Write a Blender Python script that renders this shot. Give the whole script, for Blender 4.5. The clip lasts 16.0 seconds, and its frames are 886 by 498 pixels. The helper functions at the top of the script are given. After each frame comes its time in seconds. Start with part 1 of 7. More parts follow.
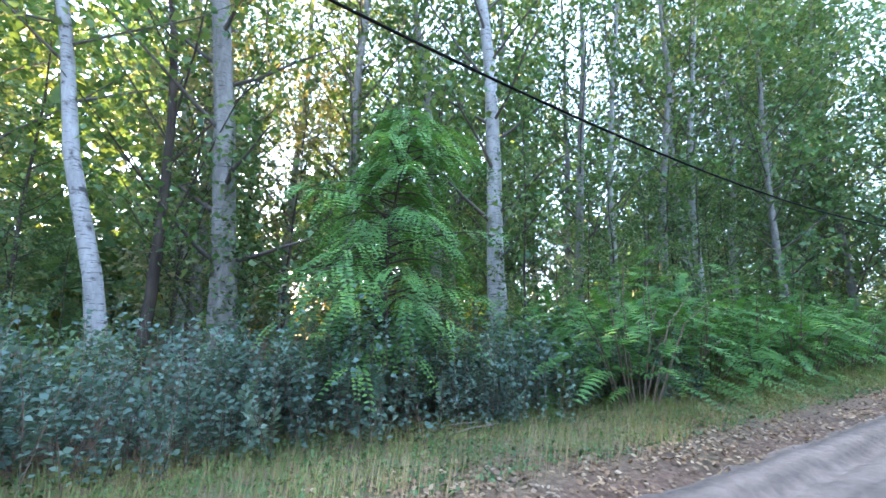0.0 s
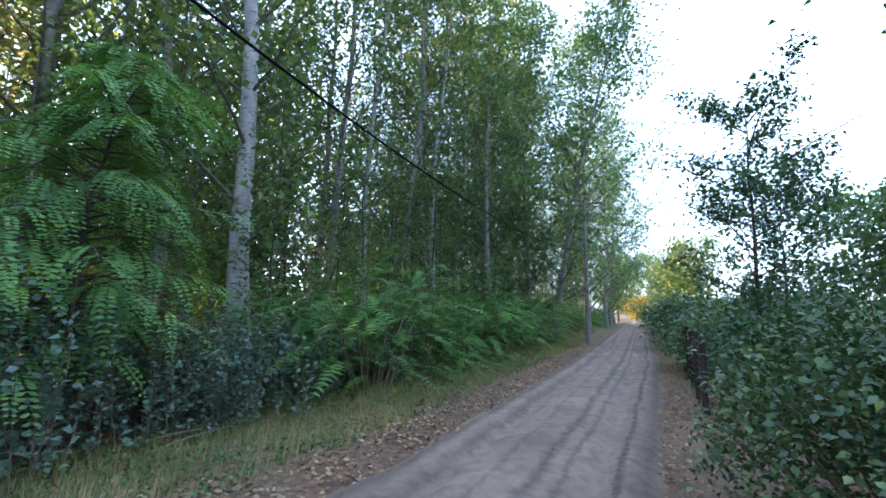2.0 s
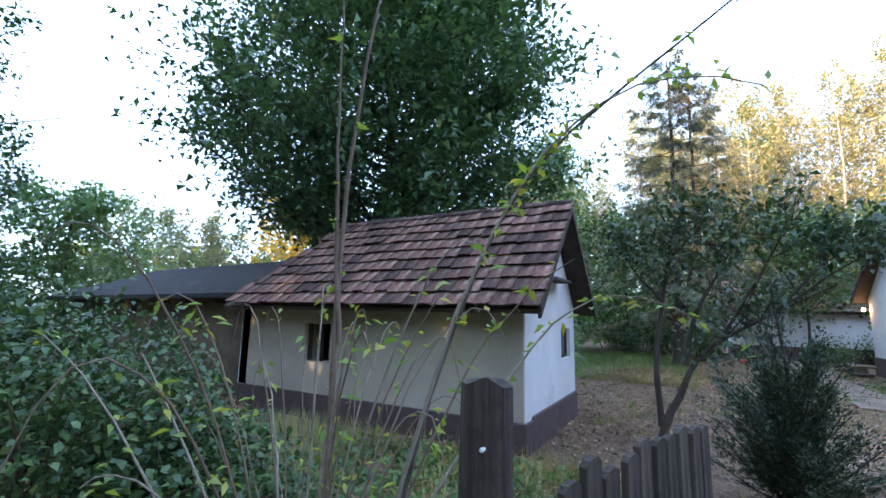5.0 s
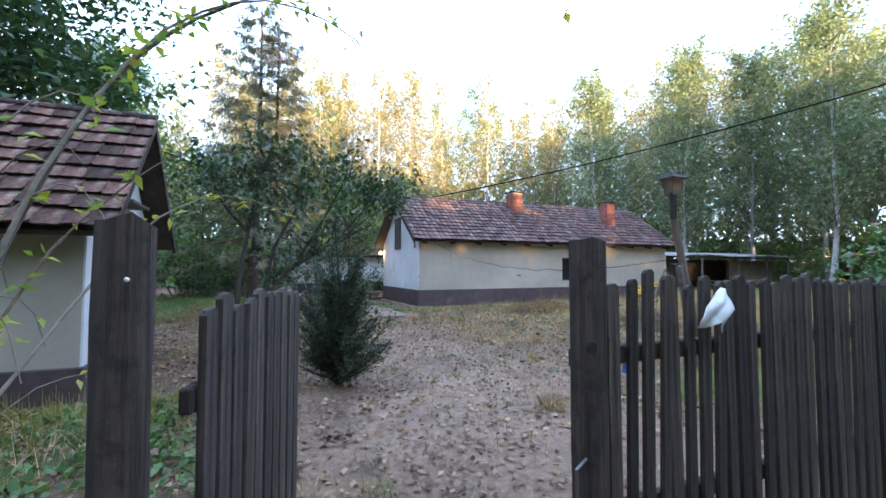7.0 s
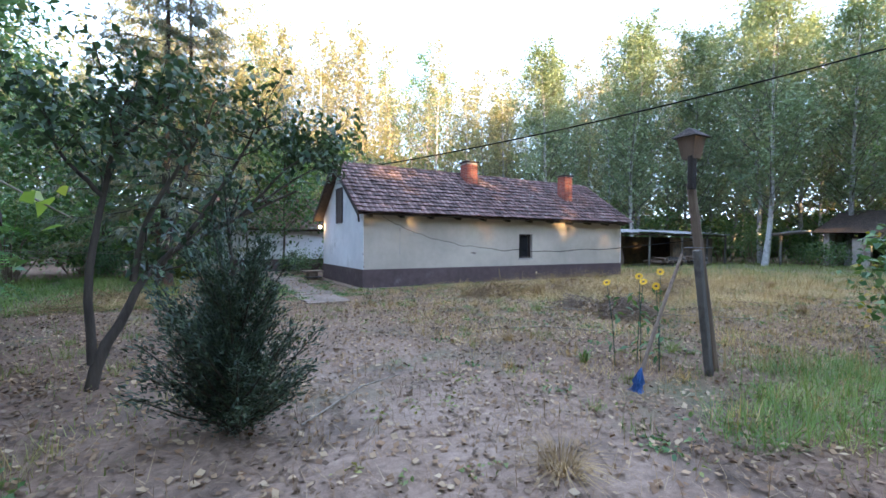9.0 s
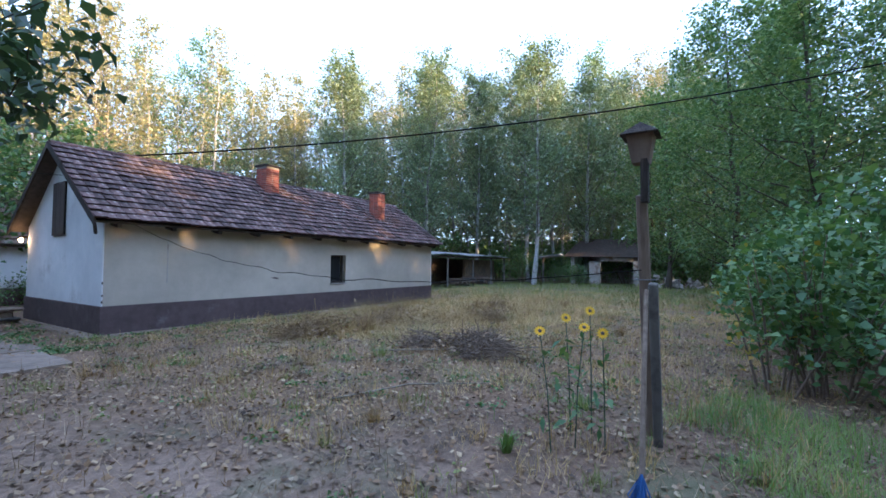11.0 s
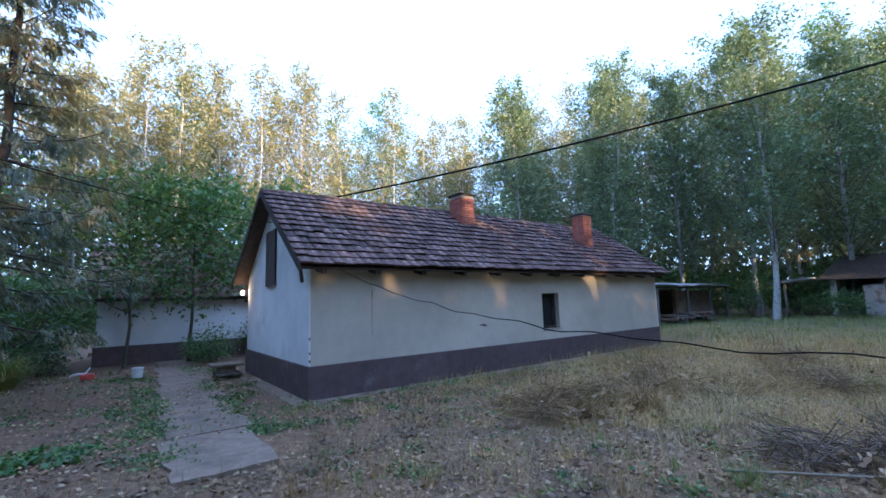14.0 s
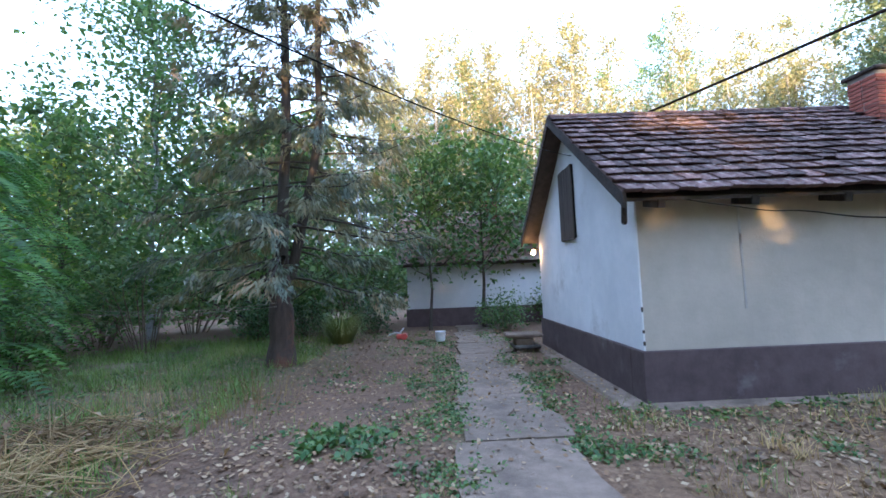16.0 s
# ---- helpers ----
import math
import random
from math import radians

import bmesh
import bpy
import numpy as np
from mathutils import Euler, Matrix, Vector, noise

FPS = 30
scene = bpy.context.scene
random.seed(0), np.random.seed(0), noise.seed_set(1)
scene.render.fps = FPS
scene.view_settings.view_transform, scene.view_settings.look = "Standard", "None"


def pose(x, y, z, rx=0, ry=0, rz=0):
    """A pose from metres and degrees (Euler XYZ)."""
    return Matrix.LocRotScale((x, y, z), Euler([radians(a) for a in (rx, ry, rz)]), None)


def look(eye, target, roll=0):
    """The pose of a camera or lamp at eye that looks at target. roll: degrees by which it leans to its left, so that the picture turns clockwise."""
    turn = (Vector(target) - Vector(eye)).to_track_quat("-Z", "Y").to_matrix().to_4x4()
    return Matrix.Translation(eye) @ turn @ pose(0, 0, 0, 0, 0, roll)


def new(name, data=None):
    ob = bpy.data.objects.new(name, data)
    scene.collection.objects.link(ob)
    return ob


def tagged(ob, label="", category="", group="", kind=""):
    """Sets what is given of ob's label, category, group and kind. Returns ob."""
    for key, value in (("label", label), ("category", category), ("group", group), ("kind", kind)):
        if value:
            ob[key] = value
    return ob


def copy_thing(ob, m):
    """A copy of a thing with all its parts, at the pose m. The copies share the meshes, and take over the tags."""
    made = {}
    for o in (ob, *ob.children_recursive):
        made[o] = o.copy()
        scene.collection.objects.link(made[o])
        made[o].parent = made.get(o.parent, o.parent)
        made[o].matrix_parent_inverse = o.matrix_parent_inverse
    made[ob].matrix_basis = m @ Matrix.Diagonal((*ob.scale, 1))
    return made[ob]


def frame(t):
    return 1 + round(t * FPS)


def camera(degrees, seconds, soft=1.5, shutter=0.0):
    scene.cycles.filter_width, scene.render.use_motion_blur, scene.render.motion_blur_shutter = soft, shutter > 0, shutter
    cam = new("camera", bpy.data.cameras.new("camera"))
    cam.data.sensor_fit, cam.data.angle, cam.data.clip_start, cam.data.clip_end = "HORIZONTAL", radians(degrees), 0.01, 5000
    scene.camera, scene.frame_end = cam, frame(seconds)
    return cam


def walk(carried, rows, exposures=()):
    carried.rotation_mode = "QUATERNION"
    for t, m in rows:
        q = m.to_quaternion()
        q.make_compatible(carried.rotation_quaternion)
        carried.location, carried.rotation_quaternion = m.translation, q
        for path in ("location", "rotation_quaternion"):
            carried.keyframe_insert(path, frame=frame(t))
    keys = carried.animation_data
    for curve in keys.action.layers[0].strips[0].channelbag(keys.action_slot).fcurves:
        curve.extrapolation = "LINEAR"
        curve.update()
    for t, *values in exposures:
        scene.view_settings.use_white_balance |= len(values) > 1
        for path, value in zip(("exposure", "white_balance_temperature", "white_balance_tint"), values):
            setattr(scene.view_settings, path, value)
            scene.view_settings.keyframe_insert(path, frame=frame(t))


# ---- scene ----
cam = camera(91.3, 16.0, 1.6)
PATH = [
    (0, (-5.186, -14.535, 1.551), (-7.773, -18.749, 2.297), 0.58),
    (0.5, (-5.209, -14.534, 1.526), (-8.216, -18.458, 2.275), 1.59),
    (1, (-5.234, -14.576, 1.552), (-8.848, -17.949, 2.300), 1.95),
    (1.5, (-5.253, -14.590, 1.591), (-9.387, -17.309, 2.313), 1.66),
    (2, (-5.268, -14.550, 1.591), (-9.706, -16.750, 2.267), 1.06),
    (2.5, (-5.302, -14.488, 1.589), (-9.993, -16.098, 2.216), 0.90),
    (3, (-5.335, -14.361, 1.609), (-10.243, -15.106, 2.203), 1.28),
    (3.5, (-5.340, -14.272, 1.579), (-10.291, -13.920, 2.184), 1.38),
    (4, (-5.300, -14.290, 1.630), (-10.010, -12.740, 2.271), 2.30),
    (4.4, (-5.080, -14.450, 1.730), (-9.270, -11.790, 2.335), 1.70),
    (4.8, (-5.060, -14.410, 1.715), (-8.205, -10.580, 2.392), 1.55),
    (5, (-5.086, -14.327, 1.636), (-7.522, -10.026, 2.389), 1.20),
    (5.2, (-5.075, -14.367, 1.617), (-6.865, -9.761, 2.374), 0.80),
    (7.4, (-5.247, -14.593, 1.331), (-3.008, -10.125, 1.468), 0.12),
    (8, (-5.059, -14.028, 1.438), (-2.652, -9.646, 1.456), 0.19),
    (8.5, (-4.865, -13.538, 1.447), (-2.407, -9.184, 1.408), 0.08),
    (9, (-4.627, -13.049, 1.455), (-2.129, -8.719, 1.385), 0.32),
    (9.5, (-4.393, -12.580, 1.422), (-1.762, -8.329, 1.355), 0.72),
    (10, (-4.135, -12.188, 1.441), (-0.741, -8.516, 1.396), 1.93),
    (10.2, (-4.124, -11.859, 1.489), (-0.304, -8.633, 1.466), 3.15),
    (12.3, (-3.110, -9.742, 1.578), (1.219, -7.252, 1.825), -0.49),
    (12.5, (-3.075, -9.541, 1.628), (1.062, -6.746, 1.903), -1.51),
    (13, (-2.985, -8.988, 1.637), (0.636, -5.566, 2.054), -2.59),
    (13.5, (-2.867, -8.424, 1.661), (0.320, -4.608, 2.189), -2.15),
    (14, (-2.750, -7.813, 1.675), (0.210, -3.830, 2.280), -1.81),
    (14.5, (-2.690, -7.205, 1.672), (-0.020, -3.025, 2.302), -1.34),
    (15, (-2.679, -6.555, 1.650), (-0.985, -1.892, 2.272), -1.04),
    (15.5, (-2.553, -5.785, 1.549), (-2.041, -0.840, 2.079), -1.72),
    (16, (-2.439, -5.115, 1.512), (-2.323, -0.130, 1.880), -2.22),
]
EXPOSURES = [(0, 4.2, 5200, 10), (1, 3.6, 5300, 10), (2, 3.22, 5330, 10), (5, 3.35, 5250, 10), (8, 3.58, 5400, 10), (10, 3.32, 5100, 10), (12.4, 2.74, 4700, 10), (14.5, 2.74, 4550, 10), (16, 3.48, 5070, 10)]
walk(cam, [(t, look(e, a, r)) for t, e, a, r in PATH], EXPOSURES)

# ---- sky, sun ----
SUN_EL, SUN_AZ = radians(5.2), radians(188.0)
world = bpy.data.worlds.new("world")
scene.world = world
world.use_nodes = True
wn = world.node_tree.nodes
sky = wn.new("ShaderNodeTexSky")
sky.sky_type, sky.sun_disc = "NISHITA", False
sky.sun_elevation, sky.sun_rotation = SUN_EL, SUN_AZ
sky.air_density, sky.dust_density, sky.ozone_density = 1.0, 0.7, 1.4
haze = wn.new("ShaderNodeMix")
haze.data_type, haze.blend_type = "RGBA", "ADD"
haze.inputs[0].default_value = 1.0
haze.inputs[7].default_value = (1.12, 1.28, 1.68, 1)
soft = wn.new("ShaderNodeHueSaturation")
soft.inputs["Saturation"].default_value, soft.inputs["Value"].default_value = 0.6, 0.35
world.node_tree.links.new(sky.outputs[0], soft.inputs["Color"])
world.node_tree.links.new(soft.outputs[0], haze.inputs[6])
world.node_tree.links.new(haze.outputs[2], wn["Background"].inputs[0])
wn["Background"].inputs[1].default_value = 0.15
sun_data = bpy.data.lights.new("sun", "SUN")
sun_data.energy, sun_data.angle, sun_data.color = 3.3, radians(0.6), (1.0, 0.58, 0.22)
sun = new("sun", sun_data)
to_sun = Vector((math.sin(SUN_AZ) * math.cos(SUN_EL), math.cos(SUN_AZ) * math.cos(SUN_EL), math.sin(SUN_EL)))
sun.matrix_world = look(to_sun * 80, (0, 0, 0))

# ---- materials ----
def noise_node(nt, scale, detail=4.0, rough=0.6, vec=None, stretch=None):
    n = nt.nodes.new("ShaderNodeTexNoise")
    n.inputs["Scale"].default_value, n.inputs["Detail"].default_value, n.inputs["Roughness"].default_value = scale, detail, rough
    if vec is not None:
        if stretch:
            mp = nt.nodes.new("ShaderNodeMapping")
            mp.inputs["Scale"].default_value = stretch
            nt.links.new(vec, mp.inputs["Vector"])
            vec = mp.outputs[0]
        nt.links.new(vec, n.inputs["Vector"])
    return n


def ramp_node(nt, src, stops):
    r = nt.nodes.new("ShaderNodeValToRGB")
    els = r.color_ramp.elements
    while len(els) < len(stops):
        els.new(0.5)
    for e, (p, c) in zip(els, stops):
        e.position, e.color = p, (*c, 1)
    nt.links.new(src, r.inputs[0])
    return r


def mix_node(nt, fac, a, b, kind="MIX"):
    m = nt.nodes.new("ShaderNodeMix")
    m.data_type, m.blend_type = "RGBA", kind
    for value, slot in ((fac, 0), (a, 6), (b, 7)):
        if isinstance(value, (int, float)):
            m.inputs[slot].default_value = value
        elif isinstance(value, tuple):
            m.inputs[slot].default_value = (*value, 1)
        else:
            nt.links.new(value, m.inputs[slot])
    return m.outputs[2]


def surface(name, dark, light, scale=8.0, rough=0.85, bump=0.2, stretch=None, big=0.6, stain=None, stain_at=(0.5, 0.62), vary=0.0, island=False, fine=60.0):
    """Two scales of colour noise, an optional stain colour, and fine relief."""
    m = bpy.data.materials.new(name)
    m.use_nodes = True
    nt = m.node_tree
    p = nt.nodes["Principled BSDF"]
    p.inputs["Roughness"].default_value = rough
    tc = nt.nodes.new("ShaderNodeTexCoord").outputs["Object"]
    n1 = noise_node(nt, scale, 6, 0.65, tc, stretch)
    n2 = noise_node(nt, big, 3, 0.5, tc)
    col = ramp_node(nt, n1.outputs[0], [(0.3, dark), (0.7, light)]).outputs[0]
    big_r = ramp_node(nt, n2.outputs[0], [(0.3, (0.72, 0.72, 0.72)), (0.7, (1.15, 1.15, 1.15))]).outputs[0]
    col = mix_node(nt, 0.8, col, big_r, "MULTIPLY")
    if stain:
        n3 = noise_node(nt, big * 2.3, 5, 0.7, tc)
        s = ramp_node(nt, n3.outputs[0], [(stain_at[0], (0, 0, 0)), (stain_at[1], (1, 1, 1))]).outputs[0]
        col = mix_node(nt, s, col, stain)
    if vary:
        if island:
            rnd = nt.nodes.new("ShaderNodeNewGeometry").outputs["Random Per Island"]
        else:
            rnd = nt.nodes.new("ShaderNodeObjectInfo").outputs["Random"]
        v = ramp_node(nt, rnd, [(0, (1 - vary,) * 3), (1, (1 + vary,) * 3)]).outputs[0]
        col = mix_node(nt, 1.0, col, v, "MULTIPLY")
    nt.links.new(col, p.inputs["Base Color"])
    if bump:
        n4 = noise_node(nt, fine, 5, 0.7, tc, stretch)
        b = nt.nodes.new("ShaderNodeBump")
        b.inputs["Strength"].default_value, b.inputs["Distance"].default_value = bump, 0.02
        nt.links.new(n4.outputs[0], b.inputs["Height"])
        nt.links.new(b.outputs[0], p.inputs["Normal"])
    return m


def leaf_mat(name, stops, glow=0.4, rough=0.5, spray=0.0):
    """Leaves: each one its own tone, partly letting light through."""
    m = bpy.data.materials.new(name)
    m.use_nodes = True
    nt = m.node_tree
    p = nt.nodes["Principled BSDF"]
    rnd = nt.nodes.new("ShaderNodeNewGeometry").outputs["Random Per Island"]
    n = len(stops)
    tc = nt.nodes.new("ShaderNodeTexCoord").outputs["Object"]
    if spray:
        whole = ramp_node(nt, noise_node(nt, spray, 2, 0.5, tc).outputs[0], [(0.32, (0, 0, 0)), (0.68, (1, 1, 1))]).outputs[0]
        rnd = mix_node(nt, 0.75, rnd, whole)
    col = ramp_node(nt, rnd, [(i / (n - 1), c) for i, c in enumerate(stops)]).outputs[0]
    patch = ramp_node(nt, noise_node(nt, 0.9, 3, 0.6, tc).outputs[0], [(0.3, (0.7, 0.75, 0.8)), (0.7, (1.2, 1.15, 1.0))]).outputs[0]
    col = mix_node(nt, 1.0, col, patch, "MULTIPLY")
    nt.links.new(col, p.inputs["Base Color"])
    p.inputs["Roughness"].default_value = rough
    t = nt.nodes.new("ShaderNodeBsdfTranslucent")
    warm = mix_node(nt, 1.0, col, (1.3, 1.25, 0.6), "MULTIPLY")
    nt.links.new(warm, t.inputs["Color"])
    mx = nt.nodes.new("ShaderNodeMixShader")
    mx.inputs[0].default_value = glow
    nt.links.new(p.outputs[0], mx.inputs[1])
    nt.links.new(t.outputs[0], mx.inputs[2])
    nt.links.new(mx.outputs[0], nt.nodes["Material Output"].inputs["Surface"])
    return m


def bark_mat(name, light, dark, marks, at=(0.6, 0.66), scale=3.0):
    """Pale bark with dark scars and fine rings."""
    m = bpy.data.materials.new(name)
    m.use_nodes = True
    nt = m.node_tree
    p = nt.nodes["Principled BSDF"]
    p.inputs["Roughness"].default_value = 0.85
    tc = nt.nodes.new("ShaderNodeTexCoord").outputs["Object"]
    a = noise_node(nt, 7, 6, 0.7, tc, (1, 1, 0.35))
    rings = noise_node(nt, 6, 4, 0.6, tc, (0.8, 0.8, 6))
    scars = noise_node(nt, scale, 5, 0.7, tc, (1.2, 1.2, 1.6))
    col = ramp_node(nt, a.outputs[0], [(0.3, dark), (0.65, light)]).outputs[0]
    col = mix_node(nt, ramp_node(nt, rings.outputs[0], [(0.57, (0, 0, 0)), (0.64, (0.85, 0.85, 0.85))]).outputs[0], col, marks)
    col = mix_node(nt, ramp_node(nt, scars.outputs[0], [(at[0], (0, 0, 0)), (at[1], (1, 1, 1))]).outputs[0], col, marks)
    nt.links.new(col, p.inputs["Base Color"])
    b = nt.nodes.new("ShaderNodeBump")
    b.inputs["Strength"].default_value, b.inputs["Distance"].default_value = 0.5, 0.03
    nt.links.new(a.outputs[0], b.inputs["Height"])
    nt.links.new(b.outputs[0], p.inputs["Normal"])
    return m


def plain(name, col, rough=0.5, metal=0.0):
    m = surface(name, tuple(c * 0.85 for c in col), tuple(min(1, c * 1.12) for c in col), 14, rough, 0.06)
    m.node_tree.nodes["Principled BSDF"].inputs["Metallic"].default_value = metal
    return m


def calc(nt, op, a, b=0.0, clamp=False):
    n = nt.nodes.new("ShaderNodeMath")
    n.operation, n.use_clamp = op, clamp
    for i, value in enumerate((a, b)):
        if isinstance(value, (int, float)):
            n.inputs[i].default_value = value
        else:
            nt.links.new(value, n.inputs[i])
    return n.outputs[0]


def far_from(nt, x, y, cx, cy, rx, ry):
    """Distance from a centre, in units of an ellipse's two radii."""
    a = calc(nt, "MULTIPLY", calc(nt, "SUBTRACT", x, cx), 1 / rx)
    b = calc(nt, "MULTIPLY", calc(nt, "SUBTRACT", y, cy), 1 / ry)
    return calc(nt, "SQRT", calc(nt, "ADD", calc(nt, "MULTIPLY", a, a), calc(nt, "MULTIPLY", b, b)))


def calc_shift(nt, vec):
    mp = nt.nodes.new("ShaderNodeMapping")
    mp.inputs["Location"].default_value = (31.0, 17.0, 5.0)
    nt.links.new(vec, mp.inputs["Vector"])
    return mp.outputs[0]


M = {}
M["poplar_leaf"] = leaf_mat("poplar_leaf", [(0.081, 0.162, 0.0675), (0.121, 0.216, 0.0945), (0.162, 0.257, 0.121), (0.23, 0.297, 0.176)])
M["forest_leaf"] = leaf_mat("forest_leaf", [(0.064, 0.125, 0.05), (0.1, 0.178, 0.068), (0.14, 0.225, 0.09), (0.225, 0.285, 0.12)])
# Autumn olive paled towards grey, so distance haze sits in the leaf colour.
M["hazy_autumn_leaf"] = leaf_mat("hazy_autumn_leaf", [(0.17, 0.195, 0.12), (0.24, 0.25, 0.155), (0.31, 0.3, 0.185), (0.42, 0.375, 0.225)])
M["acacia_leaf"] = leaf_mat("acacia_leaf", [(0.05, 0.12, 0.035), (0.085, 0.195, 0.05), (0.135, 0.275, 0.065), (0.23, 0.39, 0.085)], 0.35, 0.6, 2.0)
M["sucker_leaf"] = leaf_mat("sucker_leaf", [(0.065, 0.11, 0.085), (0.1, 0.165, 0.13), (0.155, 0.235, 0.19), (0.26, 0.34, 0.3)], 0.25, 0.6, 1.6)
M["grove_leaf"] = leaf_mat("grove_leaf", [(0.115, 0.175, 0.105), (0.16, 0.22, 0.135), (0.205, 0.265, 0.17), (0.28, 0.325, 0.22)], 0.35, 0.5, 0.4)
M["walnut_leaf"] = leaf_mat("walnut_leaf", [(0.04, 0.085, 0.042), (0.06, 0.124, 0.058), (0.092, 0.172, 0.078), (0.135, 0.225, 0.1)], 0.3, 0.4)
M["lilac_leaf"] = leaf_mat("lilac_leaf", [(0.028, 0.056, 0.03), (0.042, 0.082, 0.042), (0.065, 0.115, 0.056), (0.1, 0.15, 0.075)], 0.2, 0.45)
M["bush_leaf"] = leaf_mat("bush_leaf", [(0.054, 0.121, 0.0405), (0.081, 0.162, 0.054), (0.121, 0.203, 0.0675), (0.176, 0.257, 0.081)], 0.3)
M["bramble_leaf"] = leaf_mat("bramble_leaf", [(0.03, 0.065, 0.026), (0.05, 0.105, 0.036), (0.085, 0.155, 0.05), (0.15, 0.22, 0.075)], 0.2, 0.4)
# Lime and yellow leaves; on the golden and sunlit trees they imitate sunshine.
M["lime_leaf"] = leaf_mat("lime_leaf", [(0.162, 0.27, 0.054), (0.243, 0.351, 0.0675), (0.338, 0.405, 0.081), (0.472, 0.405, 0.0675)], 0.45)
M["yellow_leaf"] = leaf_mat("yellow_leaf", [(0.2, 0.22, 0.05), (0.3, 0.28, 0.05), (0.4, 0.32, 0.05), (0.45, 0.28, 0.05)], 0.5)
M["juniper_leaf"] = leaf_mat("juniper_leaf", [(0.027, 0.0473, 0.0338), (0.0405, 0.0675, 0.0405), (0.0607, 0.0945, 0.054), (0.0945, 0.121, 0.0607)], 0.1)
M["conifer_leaf"] = leaf_mat("conifer_leaf", [(0.12, 0.145, 0.115), (0.165, 0.19, 0.14), (0.22, 0.21, 0.13), (0.3, 0.195, 0.12)], 0.25, 0.6, 0.9)
M["hay"] = leaf_mat("hay_blade", [(0.25, 0.16, 0.062), (0.37, 0.245, 0.098), (0.49, 0.35, 0.155), (0.6, 0.46, 0.24)], 0.15, 0.7, 0.5)
M["dead_leaf"] = leaf_mat("dead_leaf", [(0.075, 0.05, 0.033), (0.12, 0.078, 0.05), (0.17, 0.115, 0.075), (0.24, 0.17, 0.11)], 0.05, 0.85)
# Golden glow of low sun behind the wood, put into the leaf colour.
M["hedge_sun_gold"] = leaf_mat("hedge_sun_gold", [(0.28, 0.26, 0.05), (0.4, 0.33, 0.05), (0.5, 0.36, 0.04), (0.42, 0.38, 0.08)], 0.6)
M["grass"] = leaf_mat("grass_blade", [(0.105, 0.165, 0.045), (0.165, 0.22, 0.06), (0.25, 0.265, 0.085), (0.36, 0.315, 0.14)], 0.3, 0.5, 0.7)
M["lush_grass"] = leaf_mat("lush_grass_blade", [(0.085, 0.155, 0.036), (0.13, 0.215, 0.05), (0.185, 0.275, 0.068), (0.31, 0.33, 0.125)], 0.35, 0.5, 1.2)
M["straw"] = leaf_mat("straw_blade", [(0.19, 0.115, 0.05), (0.28, 0.18, 0.08), (0.39, 0.27, 0.125), (0.5, 0.385, 0.2)], 0.15, 0.7, 0.8)
M["litter"] = leaf_mat("dry_leaf", [(0.17, 0.1, 0.055), (0.25, 0.155, 0.085), (0.33, 0.225, 0.135), (0.45, 0.345, 0.225)], 0.1, 0.8)
M["white_bark"] = bark_mat("white_bark", (0.42, 0.41, 0.385), (0.24, 0.235, 0.22), (0.06, 0.055, 0.05), (0.57, 0.66), 2.2)
M["grey_bark"] = bark_mat("grey_bark", (0.28, 0.27, 0.24), (0.14, 0.13, 0.115), (0.07, 0.06, 0.05), (0.62, 0.72))
M["dark_bark"] = surface("dark_bark", (0.04, 0.032, 0.025), (0.1, 0.08, 0.06), 9, 0.95, 0.8, (1, 1, 0.2), fine=14)
M["red_bark"] = surface("red_bark", (0.04, 0.03, 0.024), (0.11, 0.075, 0.055), 10, 0.95, 0.8, (1, 1, 0.2), stain=(0.16, 0.075, 0.045), fine=14)
M["twig"] = surface("twig", (0.13, 0.09, 0.06), (0.24, 0.18, 0.13), 20, 0.9, 0.3)
M["pale_twig"] = surface("pale_twig", (0.19, 0.16, 0.115), (0.35, 0.3, 0.23), 20, 0.9, 0.3)
# White gables and darker cream south walls: the wood's shade is in the colour.
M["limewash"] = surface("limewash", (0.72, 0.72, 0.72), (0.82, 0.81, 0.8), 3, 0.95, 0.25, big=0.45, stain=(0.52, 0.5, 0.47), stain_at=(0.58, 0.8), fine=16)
M["cream_wash_shaded"] = surface("cream_wash_shaded", (0.45, 0.395, 0.315), (0.53, 0.465, 0.375), 3, 0.95, 0.25, big=0.45, stain=(0.46, 0.4, 0.32), stain_at=(0.56, 0.82), fine=16)
M["plinth"] = surface("plinth_paint", (0.075, 0.05, 0.05), (0.12, 0.085, 0.08), 5, 0.8, 0.3, stain=(0.2, 0.17, 0.16), stain_at=(0.62, 0.8), fine=22)
M["adobe"] = surface("adobe", (0.12, 0.088, 0.06), (0.21, 0.158, 0.108), 6, 0.97, 0.7, stain=(0.09, 0.075, 0.065), fine=18)
M["roof_tile"] = surface("roof_tile", (0.058, 0.036, 0.033), (0.165, 0.098, 0.083), 16, 0.94, 0.8, big=2.2, stain=(0.28, 0.245, 0.215), stain_at=(0.57, 0.66), vary=0.55)
M["roof_tile_joined"] = surface("roof_tile_joined", (0.058, 0.036, 0.033), (0.165, 0.098, 0.083), 16, 0.94, 0.8, big=2.2, stain=(0.28, 0.245, 0.215), stain_at=(0.57, 0.66), vary=0.55, island=True)
M["red_tile"] = surface("red_tile", (0.06, 0.036, 0.029), (0.2, 0.1, 0.07), 14, 0.93, 0.8, big=2.0, stain=(0.28, 0.235, 0.19), stain_at=(0.56, 0.67), vary=0.6)
M["tar"] = surface("tar_roofing", (0.018, 0.017, 0.017), (0.045, 0.042, 0.04), 5, 0.95, 0.8, stain=(0.09, 0.082, 0.072), stain_at=(0.6, 0.72))
